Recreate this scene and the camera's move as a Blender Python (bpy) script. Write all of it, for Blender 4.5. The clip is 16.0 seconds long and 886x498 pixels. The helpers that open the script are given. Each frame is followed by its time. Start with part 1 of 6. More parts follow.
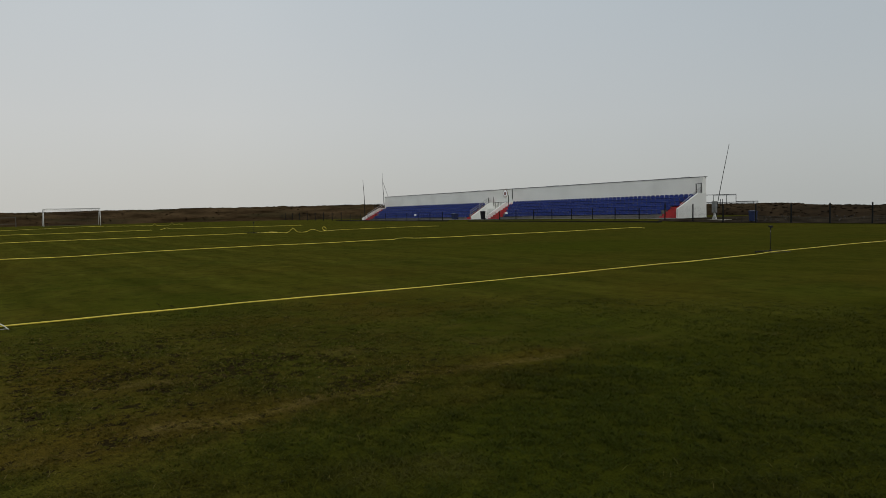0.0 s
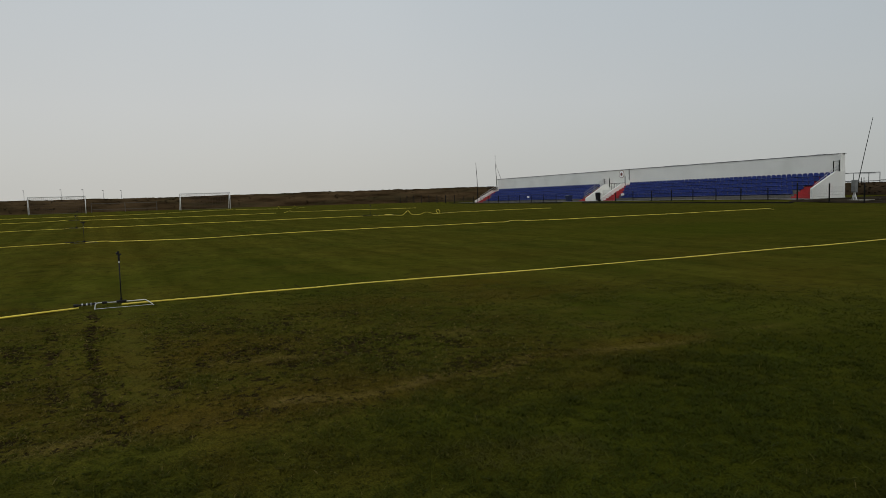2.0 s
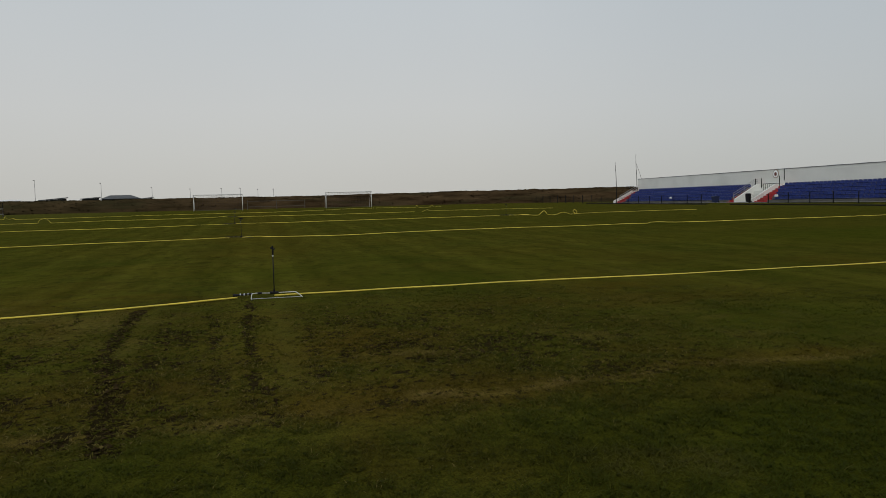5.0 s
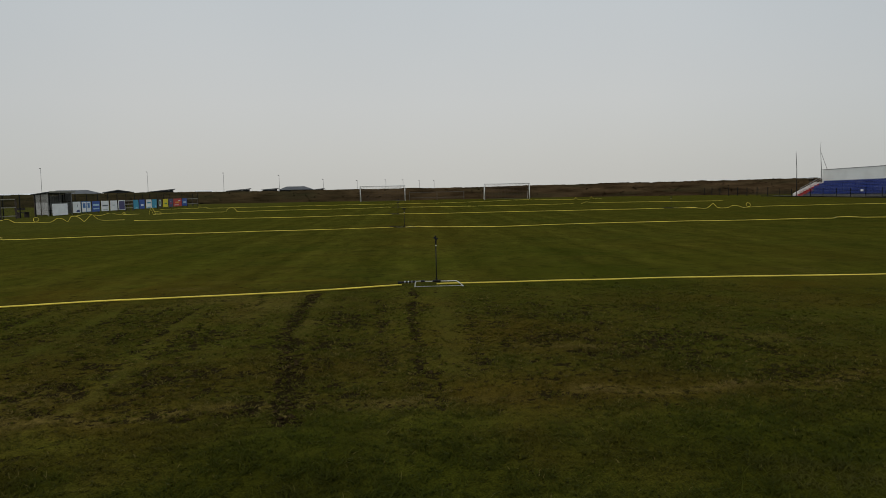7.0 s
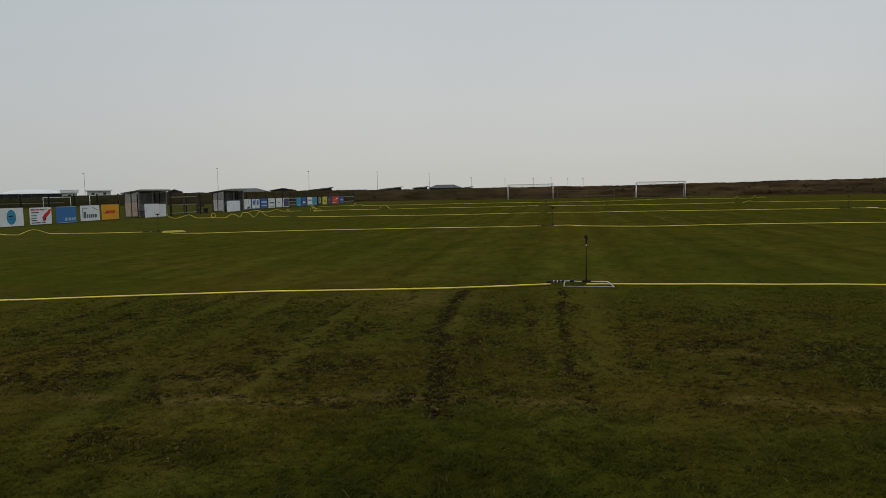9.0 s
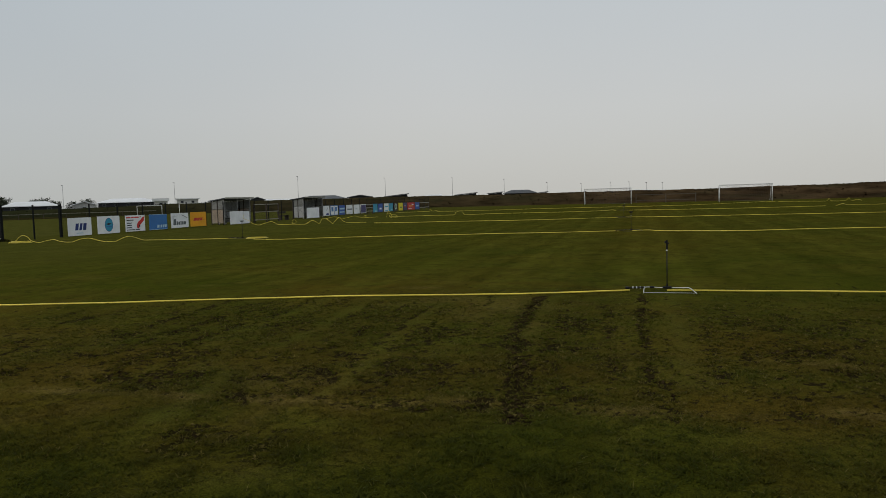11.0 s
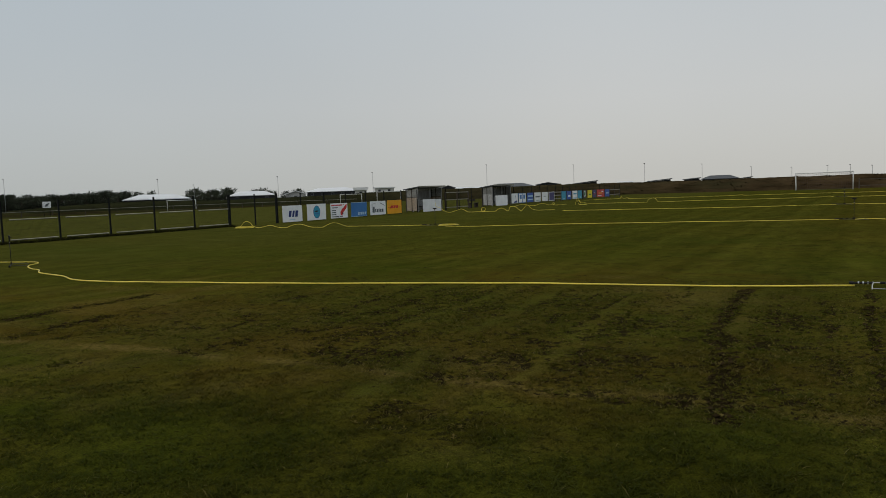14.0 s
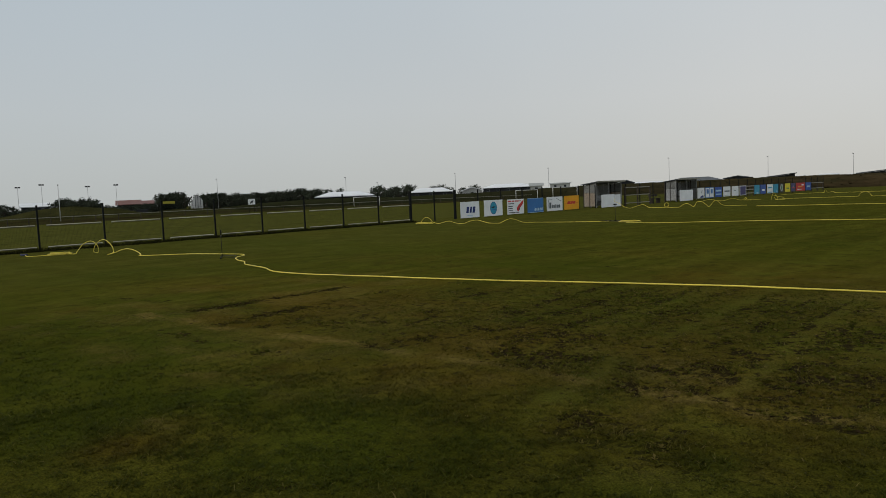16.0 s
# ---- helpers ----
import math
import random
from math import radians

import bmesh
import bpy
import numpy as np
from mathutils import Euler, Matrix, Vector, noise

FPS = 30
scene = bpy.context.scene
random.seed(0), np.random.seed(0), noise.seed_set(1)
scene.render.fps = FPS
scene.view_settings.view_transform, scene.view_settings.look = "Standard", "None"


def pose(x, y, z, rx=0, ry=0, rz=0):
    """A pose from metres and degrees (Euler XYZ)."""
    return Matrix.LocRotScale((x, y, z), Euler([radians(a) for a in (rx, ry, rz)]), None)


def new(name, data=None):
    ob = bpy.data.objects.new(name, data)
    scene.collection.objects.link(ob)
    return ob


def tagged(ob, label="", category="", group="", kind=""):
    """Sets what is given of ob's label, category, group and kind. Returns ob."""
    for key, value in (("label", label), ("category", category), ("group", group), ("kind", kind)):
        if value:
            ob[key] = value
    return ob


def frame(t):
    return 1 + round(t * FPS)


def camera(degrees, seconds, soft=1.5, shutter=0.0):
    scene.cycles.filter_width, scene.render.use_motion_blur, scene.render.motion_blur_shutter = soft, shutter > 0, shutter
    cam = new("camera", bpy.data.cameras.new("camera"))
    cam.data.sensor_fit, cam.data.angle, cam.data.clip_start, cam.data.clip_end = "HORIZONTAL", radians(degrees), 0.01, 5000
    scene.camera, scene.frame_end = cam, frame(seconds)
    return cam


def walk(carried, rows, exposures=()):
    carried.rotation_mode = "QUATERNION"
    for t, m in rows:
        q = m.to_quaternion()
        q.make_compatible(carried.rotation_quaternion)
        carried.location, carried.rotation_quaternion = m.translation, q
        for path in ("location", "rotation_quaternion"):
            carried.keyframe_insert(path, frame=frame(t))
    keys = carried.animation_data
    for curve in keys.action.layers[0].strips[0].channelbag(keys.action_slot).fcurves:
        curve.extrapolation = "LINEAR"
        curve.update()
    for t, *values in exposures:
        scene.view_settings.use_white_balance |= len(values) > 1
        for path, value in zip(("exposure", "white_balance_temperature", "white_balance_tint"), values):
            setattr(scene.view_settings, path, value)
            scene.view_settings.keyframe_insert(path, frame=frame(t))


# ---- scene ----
cam = camera(64.55, 16.0, soft=0.85)
PATH = [
    (0.0, -0.014, -0.024, 1.591, -35.34, -3.36, 1.10),
    (0.5, -0.020, -0.030, 1.593, -34.15, -3.31, 0.70),
    (1.0, -0.028, -0.020, 1.594, -32.13, -3.60, 1.25),
    (1.5, -0.031, -0.003, 1.592, -28.87, -4.17, 1.41),
    (2.0, -0.042, -0.002, 1.590, -26.19, -4.59, 1.56),
    (2.5, -0.064, -0.018, 1.597, -22.89, -5.01, 1.72),
    (3.0, -0.070, -0.025, 1.591, -19.99, -4.61, 1.77),
    (3.2, -0.072, -0.025, 1.591, -19.12, -4.52, 1.68),
    (5.3, -0.089, -0.022, 1.594, -14.16, -4.36, 1.36),
    (5.5, -0.091, -0.022, 1.594, -13.25, -4.36, 1.48),
    (6.0, -0.114, -0.042, 1.598, -9.90, -4.38, 1.65),
    (6.5, -0.128, -0.054, 1.598, -5.98, -4.60, 1.37),
    (7.0, -0.152, -0.055, 1.594, -2.37, -4.77, 1.10),
    (7.5, -0.172, -0.064, 1.603, 1.84, -4.56, 0.94),
    (8.0, -0.181, -0.065, 1.597, 4.86, -4.50, 1.14),
    (8.5, -0.192, -0.071, 1.594, 7.54, -4.62, 0.94),
    (9.0, -0.196, -0.076, 1.600, 9.59, -4.69, 1.07),
    (9.5, -0.197, -0.089, 1.601, 11.32, -4.28, 1.58),
    (9.7, -0.198, -0.091, 1.601, 12.18, -4.26, 1.54),
    (11.8, -0.213, -0.110, 1.601, 16.35, -3.93, 1.68),
    (12.0, -0.214, -0.112, 1.601, 16.61, -3.88, 1.64),
    (12.5, -0.242, -0.121, 1.598, 20.66, -4.02, 1.37),
    (13.0, -0.244, -0.119, 1.594, 25.39, -3.65, 1.49),
    (13.5, -0.255, -0.130, 1.597, 28.15, -3.99, 1.85),
    (14.0, -0.286, -0.110, 1.595, 30.87, -4.63, 2.01),
    (14.5, -0.332, -0.064, 1.594, 35.83, -4.56, 2.39),
    (15.0, -0.380, -0.020, 1.589, 39.82, -5.54, 1.94),
    (15.5, -0.480, 0.022, 1.600, 42.42, -5.20, 2.44),
    (16.0, -0.543, 0.037, 1.603, 45.06, -4.42, 2.44),
]
walk(cam, [(t, pose(x, y, z, 90 + pitch, roll, yaw)) for t, x, y, z, yaw, pitch, roll in PATH],
     exposures=((0.0, 0.0), (15.0, 0.0), (15.5, 0.09), (16.0, 0.10)))

# ---- sky and sun: a bright, even overcast ----
world = bpy.data.worlds.new("overcast_sky")
scene.world = world
world.use_nodes = True
wn, wl = world.node_tree.nodes, world.node_tree.links
wn.clear()
w_out = wn.new("ShaderNodeOutputWorld")
w_bg = wn.new("ShaderNodeBackground")
w_sky = wn.new("ShaderNodeTexSky")
w_sky.sky_type, w_sky.sun_disc = "NISHITA", False
w_sky.sun_elevation, w_sky.sun_rotation = radians(37), radians(215)
w_sky.air_density, w_sky.dust_density = 1.0, 3.0
w_gain = wn.new("ShaderNodeVectorMath")
w_gain.operation = "SCALE"
w_gain.inputs["Scale"].default_value = 0.08
w_co = wn.new("ShaderNodeTexCoord")
w_sep = wn.new("ShaderNodeSeparateXYZ")
w_ramp = wn.new("ShaderNodeValToRGB")
w_ramp.color_ramp.elements[0].position = 0.0
w_ramp.color_ramp.elements[0].color = (0.553, 0.548, 0.514, 1)
w_ramp.color_ramp.elements[1].position = 1.0
w_ramp.color_ramp.elements[1].color = (0.62, 0.65, 0.67, 1)
w_mid = w_ramp.color_ramp.elements.new(0.12)
w_mid.color = (0.576, 0.581, 0.570, 1)
w_mid = w_ramp.color_ramp.elements.new(0.30)
w_mid.color = (0.535, 0.574, 0.596, 1)
w_noise = wn.new("ShaderNodeTexNoise")
w_noise.inputs["Scale"].default_value, w_noise.inputs["Detail"].default_value = 1.6, 3.0
w_map = wn.new("ShaderNodeMapRange")
w_map.inputs["To Min"].default_value, w_map.inputs["To Max"].default_value = 0.93, 1.07
w_cloud = wn.new("ShaderNodeVectorMath")
w_cloud.operation = "SCALE"
w_mix = wn.new("ShaderNodeMix")
w_mix.data_type = "RGBA"
w_mix.inputs["Factor"].default_value = 0.9
wl.new(w_co.outputs["Generated"], w_sep.inputs[0])
wl.new(w_co.outputs["Generated"], w_noise.inputs["Vector"])
wl.new(w_sep.outputs["Z"], w_ramp.inputs["Fac"])
wl.new(w_noise.outputs["Fac"], w_map.inputs["Value"])
wl.new(w_ramp.outputs["Color"], w_cloud.inputs[0])
w_side, w_tint, w_mul = wn.new("ShaderNodeMapRange"), wn.new("ShaderNodeMix"), wn.new("ShaderNodeVectorMath")
w_side.inputs["From Min"].default_value, w_side.inputs["From Max"].default_value = 0.30, 0.95
w_left, w_both = wn.new("ShaderNodeMapRange"), wn.new("ShaderNodeMix")
w_left.inputs["From Min"].default_value, w_left.inputs["From Max"].default_value = -0.35, -0.98
w_both.data_type = "RGBA"
w_both.inputs["B"].default_value = (0.795, 0.850, 0.895, 1)      # cooler cloud to the west
w_tint.data_type = "RGBA"
w_tint.inputs["A"].default_value, w_tint.inputs["B"].default_value = (1, 1, 1, 1), (0.790, 0.830, 0.862, 1)
w_mul.operation = "MULTIPLY"
wl.new(w_sep.outputs["X"], w_side.inputs["Value"])
wl.new(w_sep.outputs["X"], w_left.inputs["Value"])
wl.new(w_side.outputs["Result"], w_tint.inputs["Factor"])
wl.new(w_left.outputs["Result"], w_both.inputs["Factor"])
wl.new(w_tint.outputs["Result"], w_both.inputs["A"])
wl.new(w_map.outputs["Result"], w_cloud.inputs["Scale"])
wl.new(w_cloud.outputs["Vector"], w_mul.inputs[0])
wl.new(w_both.outputs["Result"], w_mul.inputs[1])
wl.new(w_sky.outputs["Color"], w_gain.inputs[0])
wl.new(w_gain.outputs["Vector"], w_mix.inputs["A"])
wl.new(w_mul.outputs["Vector"], w_mix.inputs["B"])
wl.new(w_mix.outputs["Result"], w_bg.inputs["Color"])
wl.new(w_bg.outputs["Background"], w_out.inputs["Surface"])
w_bg.inputs["Strength"].default_value = 1.025

sun = new("sun", bpy.data.lights.new("sun", "SUN"))
sun.data.energy, sun.data.angle, sun.data.color = 0.8, radians(40), (1.0, 0.97, 0.92)
sun.rotation_euler = (radians(53), 0, radians(-35))

# ---- materials ----
def mat(name, base, rough=0.7, var=0.15, scale=4.0, fine=60.0, bump=0.15, metal=0.0, second=None, spread=0.12, wear=None, stretch=(1, 1, 1)):
    """A surface with a coarse and a fine variation of its colour, a fine relief, and a small difference from piece to piece."""
    m = bpy.data.materials.new(name)
    m.use_nodes = True
    n, l = m.node_tree.nodes, m.node_tree.links
    b = n["Principled BSDF"]
    b.inputs["Roughness"].default_value, b.inputs["Metallic"].default_value = rough, metal
    b.inputs["Specular IOR Level"].default_value = 0.0 if rough > 0.92 else 0.08 if rough > 0.78 else 0.3
    co = n.new("ShaderNodeTexCoord")
    mp = n.new("ShaderNodeMapping")
    mp.inputs["Scale"].default_value = stretch
    l.new(co.outputs["Object"], mp.inputs["Vector"])
    big, small = n.new("ShaderNodeTexNoise"), n.new("ShaderNodeTexNoise")
    big.inputs["Scale"].default_value, big.inputs["Detail"].default_value = scale, 5
    small.inputs["Scale"].default_value, small.inputs["Detail"].default_value = fine, 3
    for t in (big, small):
        l.new(mp.outputs["Vector"], t.inputs["Vector"])
    ramp = n.new("ShaderNodeValToRGB")
    dark = tuple(c * (1 - var) for c in base)
    light = second or tuple(min(1, c * (1 + var)) for c in base)
    ramp.color_ramp.elements[0].position, ramp.color_ramp.elements[0].color = 0.32, (*dark, 1)
    ramp.color_ramp.elements[1].position, ramp.color_ramp.elements[1].color = 0.68, (*light, 1)
    l.new(big.outputs["Fac"], ramp.inputs["Fac"])
    rnd = n.new("ShaderNodeObjectInfo")
    gain = n.new("ShaderNodeMapRange")
    gain.inputs["To Min"].default_value, gain.inputs["To Max"].default_value = 1 - spread, 1 + spread
    l.new(rnd.outputs["Random"], gain.inputs["Value"])
    grain = n.new("ShaderNodeMapRange")
    grain.inputs["To Min"].default_value, grain.inputs["To Max"].default_value = 1 - var * 0.8, 1 + var * 0.8
    l.new(small.outputs["Fac"], grain.inputs["Value"])
    mul = n.new("ShaderNodeMath")
    mul.operation = "MULTIPLY"
    l.new(gain.outputs["Result"], mul.inputs[0])
    l.new(grain.outputs["Result"], mul.inputs[1])
    out = n.new("ShaderNodeVectorMath")
    out.operation = "SCALE"
    l.new(ramp.outputs["Color"], out.inputs[0])
    l.new(mul.outputs["Value"], out.inputs["Scale"])
    col = out.outputs["Vector"]
    if wear:
        st, pick, mx = n.new("ShaderNodeTexNoise"), n.new("ShaderNodeMapRange"), n.new("ShaderNodeMix")
        st.inputs["Scale"].default_value, st.inputs["Detail"].default_value = scale * 0.6, 8
        l.new(mp.outputs["Vector"], st.inputs["Vector"])
        pick.inputs["From Min"].default_value, pick.inputs["From Max"].default_value = 0.52, 0.72
        pick.inputs["To Max"].default_value = 0.7
        l.new(st.outputs["Fac"], pick.inputs["Value"])
        mx.data_type = "RGBA"
        mx.inputs["B"].default_value = (*wear, 1)
        l.new(pick.outputs["Result"], mx.inputs["Factor"])
        l.new(col, mx.inputs["A"])
        col = mx.outputs["Result"]
    l.new(col, b.inputs["Base Color"])
    if bump:
        bp = n.new("ShaderNodeBump")
        bp.inputs["Strength"].default_value, bp.inputs["Distance"].default_value = bump, 0.02
        l.new(small.outputs["Fac"], bp.inputs["Height"])
        l.new(bp.outputs["Normal"], b.inputs["Normal"])
    return m


WHITE = mat("white_wall_paint", (0.66, 0.665, 0.63), 0.8, 0.04, 0.5, 12, 0.1, wear=(0.60, 0.605, 0.565))
TRIM = mat("grey_capping", (0.10, 0.10, 0.10), 0.6, 0.2, 1.0, 20, 0.1)
CONCRETE = mat("weathered_concrete", (0.115, 0.110, 0.102), 0.9, 0.2, 0.9, 25, 0.3, wear=(0.11, 0.11, 0.09))
SEAT = mat("blue_plastic", (0.014, 0.030, 0.160), 0.50, 0.15, 5, 60, 0.05, spread=0.12)
RED = mat("red_step_paint", (0.34, 0.028, 0.030), 0.7, 0.2, 2, 30, 0.15, wear=(0.20, 0.06, 0.05))
STEEL = mat("dark_powder_coated_steel", (0.008, 0.009, 0.008), 0.7, 0.2, 3, 50, 0.05)
GALV = mat("galvanised_steel", (0.36, 0.37, 0.37), 0.45, 0.15, 5, 70, 0.05, metal=0.7)
LIT_FOLD = mat("lit_wire_fold", (0.31, 0.295, 0.225), 0.8, 0.12, 3, 60, 0.05)
GOAL_WHITE = mat("white_goal_paint", (0.58, 0.58, 0.56), 0.45, 0.08, 3, 40, 0.05)
NET = mat("thin_net_cord", (0.075, 0.055, 0.046), 0.9, 0.1, 4, 40, 0)
HOSE = mat("yellow_irrigation_hose", (0.69, 0.55, 0.072), 0.5, 0.15, 1.5, 40, 0.15, wear=(0.42, 0.36, 0.06))
BLACK = mat("black_plastic", (0.012, 0.012, 0.013), 0.5, 0.2, 6, 60, 0.05)
BOX_GREY = mat("grey_cabinet_paint", (0.15, 0.155, 0.15), 0.6, 0.1, 2, 30, 0.05, wear=(0.17, 0.16, 0.14))
BIN_BLUE = mat("dark_blue_plastic", (0.014, 0.023, 0.068), 0.5, 0.12, 4, 50, 0.05)
PLY = mat("weathered_plywood", (0.40, 0.30, 0.21), 0.8, 0.2, 1.2, 30, 0.15, second=(0.37, 0.34, 0.30), wear=(0.30, 0.13, 0.05), stretch=(1, 1, 0.3))
PLY_GREY = mat("grey_weathered_board", (0.34, 0.34, 0.33), 0.8, 0.12, 1.5, 30, 0.12, stretch=(1, 1, 0.3))
POLYCARB = mat("cloudy_polycarbonate", (0.22, 0.22, 0.205), 0.35, 0.2, 2, 30, 0.05)
WOOD_DARK = mat("dark_timber", (0.055, 0.045, 0.036), 0.8, 0.25, 3, 50, 0.2)
TIMBER = mat("pale_weathered_timber", (0.25, 0.24, 0.20), 0.8, 0.2, 3, 50, 0.2)
SKID_DULL = mat("dull_skid_tube", (0.085, 0.085, 0.06), 0.8, 0.2, 4, 40, 0.1)
FAR_RAIL = mat("grey_rail_timber", (0.075, 0.066, 0.052), 0.85, 0.25, 2, 30, 0.2)
ROOF_PALE = mat("pale_metal_roof", (0.70, 0.71, 0.71), 0.5, 0.06, 0.3, 6, 0.05, spread=0.06)
ROOF_DARK = mat("dark_sheet_roof", (0.060, 0.065, 0.070), 0.6, 0.15, 0.4, 6, 0.05, spread=0.25)
ROOF_RED = mat("dull_red_roof", (0.15, 0.070, 0.058), 0.7, 0.15, 0.4, 6, 0.05)
HOUSE_WALL = mat("light_house_render", (0.50, 0.50, 0.48), 0.8, 0.1, 0.4, 8, 0.05, spread=0.25)
HOUSE_DARK = mat("dark_house_cladding", (0.040, 0.042, 0.044), 0.8, 0.15, 0.4, 8, 0.05, spread=0.3)
PANE = mat("dark_window_pane", (0.03, 0.035, 0.04), 0.12, 0.1, 1, 6, 0)
BARK = mat("bark", (0.060, 0.048, 0.036), 0.9, 0.3, 3, 30, 0.4)
LEAF = mat("dark_shrub_leaves", (0.040, 0.049, 0.031), 0.85, 0.30, 0.4, 5, 0.1, second=(0.060, 0.070, 0.042), spread=0.3)


for m in (STEEL, BLACK):
    m.node_tree.nodes["Principled BSDF"].inputs["Specular IOR Level"].default_value = 0.1


def sign_mat(name, c):
    return mat("sign_" + name, c, 0.45, 0.06, 2, 25, 0.03, spread=0.05)


S_WHITE = sign_mat("white", (0.83, 0.84, 0.85))
S_NAVY = sign_mat("navy", (0.018, 0.040, 0.17))
S_CYAN = sign_mat("cyan", (0.035, 0.30, 0.46))
S_BLUE = sign_mat("blue", (0.040, 0.165, 0.42))
S_ROYAL = sign_mat("royal_blue", (0.022, 0.085, 0.36))
S_RED = sign_mat("red", (0.55, 0.030, 0.028))
S_AMBER = sign_mat("amber", (0.80, 0.36, 0.010))
S_YELLOW = sign_mat("yellow", (0.72, 0.60, 0.02))
S_GREY = sign_mat("grey", (0.10, 0.115, 0.125))
S_PURPLE = sign_mat("purple", (0.045, 0.040, 0.14))
S_BLACK = sign_mat("black", (0.015, 0.016, 0.02))
S_GREEN = sign_mat("green", (0.05, 0.16, 0.06))
S_SKY = sign_mat("pale_blue", (0.42, 0.60, 0.72))

# ---- mesh helpers ----
class Solid:
    """Collects closed pieces for one mesh."""

    def __init__(self):
        self.v, self.f = [], []

    def add(self, verts, faces):
        k = len(self.v)
        self.v += [tuple(p) for p in verts]
        self.f += [tuple(i + k for i in f) for f in faces]
        return self

    def box(self, x0, y0, z0, x1, y1, z1):
        v = [(x, y, z) for z in (z0, z1) for y in (y0, y1) for x in (x0, x1)]
        return self.add(v, [(0, 2, 3, 1), (4, 5, 7, 6), (0, 1, 5, 4), (2, 6, 7, 3), (0, 4, 6, 2), (1, 3, 7, 5)])

    def tube(self, points, r, seg=8, r_end=None):
        """A round bar along points."""
        pts = [Vector(p) for p in points]
        r_end = r if r_end is None else r_end
        n, k = len(pts), len(self.v)
        up = Vector((0, 0, 1))
        for i, p in enumerate(pts):
            way = (pts[min(i + 1, n - 1)] - pts[max(i - 1, 0)]).normalized()
            side = way.cross(up if abs(way.z) < 0.95 else Vector((1, 0, 0))).normalized()
            other = side.cross(way)
            q = r + (r_end - r) * i / max(1, n - 1)
            for s in range(seg):
                a = 2 * math.pi * s / seg
                self.v.append(tuple(p + side * (q * math.cos(a)) + other * (q * math.sin(a))))
        for i in range(n - 1):
            for s in range(seg):
                a, b = k + i * seg + s, k + i * seg + (s + 1) % seg
                self.f.append((a, b, b + seg, a + seg))
        self.f.append(tuple(k + s for s in reversed(range(seg))))
        self.f.append(tuple(k + (n - 1) * seg + s for s in range(seg)))
        return self

    def prism(self, outline, axis, a, b):
        """An outline extruded along an axis from a to b; outline in the other two axes, in order."""
        put = {"x": lambda p, q: (q, p[0], p[1]), "y": lambda p, q: (p[0], q, p[1]), "z": lambda p, q: (p[0], p[1], q)}[axis]
        n = len(outline)
        v = [put(p, a) for p in outline] + [put(p, b) for p in outline]
        f = [tuple(reversed(range(n))), tuple(range(n, 2 * n))] + [(i, (i + 1) % n, n + (i + 1) % n, n + i) for i in range(n)]
        return self.add(v, f)

    def mesh(self, name, material, smooth=False, bevel=0.0):
        me = bpy.data.meshes.new(name)
        me.from_pydata(self.v, [], self.f)
        bm = bmesh.new()
        bm.from_mesh(me)
        bmesh.ops.recalc_face_normals(bm, faces=bm.faces)
        if bevel:
            bmesh.ops.bevel(bm, geom=[e for e in bm.edges if e.calc_length() > 3 * bevel], offset=bevel, segments=2, affect="EDGES", clamp_overlap=True)
        bm.to_mesh(me)
        bm.free()
        me.materials.append(material)
        if smooth:
            me.polygons.foreach_set("use_smooth", [True] * len(me.polygons))
        return me


def part(name, solid, material, parent, label="", smooth=False, bevel=0.0, kind=""):
    ob = new(name, solid if isinstance(solid, bpy.types.Mesh) else solid.mesh(name, material, smooth, bevel))
    ob.parent = parent
    return tagged(ob, label, kind=kind)


def thing(name, label, category, group="", place=None, kind=""):
    ob = tagged(new(name), label, category, group, kind)
    ob.matrix_basis = place or Matrix.Identity(4)
    return ob


def lone(name, solid, material, label, category="", group="", kind="", smooth=False, bevel=0.0):
    """A thing of one piece."""
    return tagged(new(name, solid.mesh(name, material, smooth, bevel)), label, category, group, kind)


def smoothstep(a, b, x):
    t = np.clip((x - a) / (b - a), 0, 1)
    return t * t * (3 - 2 * t)


def ground_z(x, y):
    """The pitch is level; towards the stand the ground rises a little."""
    rise = (0.10 * smoothstep(40, 46, x) + 0.26 * smoothstep(46.1, 47.3, x) * smoothstep(30, 38, y)) * smoothstep(-30, 10, y) * (1 - smoothstep(36, 92, y))
    return rise - 0.009 * np.maximum(0, x - 72)


def polar(az, d):
    return d * math.sin(radians(az)), d * math.cos(radians(az))


def glide(points, steps=6):
    """A smooth line through points (Catmull-Rom)."""
    p = [np.array(q, float) for q in points]
    p = [2 * p[0] - p[1]] + p + [2 * p[-1] - p[-2]]
    out = []
    for i in range(1, len(p) - 2):
        for k in range(steps):
            t = k / steps
            out.append(0.5 * (2 * p[i] + (p[i + 1] - p[i - 1]) * t + (2 * p[i - 1] - 5 * p[i] + 4 * p[i + 1] - p[i + 2]) * t * t + (3 * p[i] - p[i - 1] - 3 * p[i + 1] + p[i + 2]) * t ** 3))
    return out + [p[-2]]

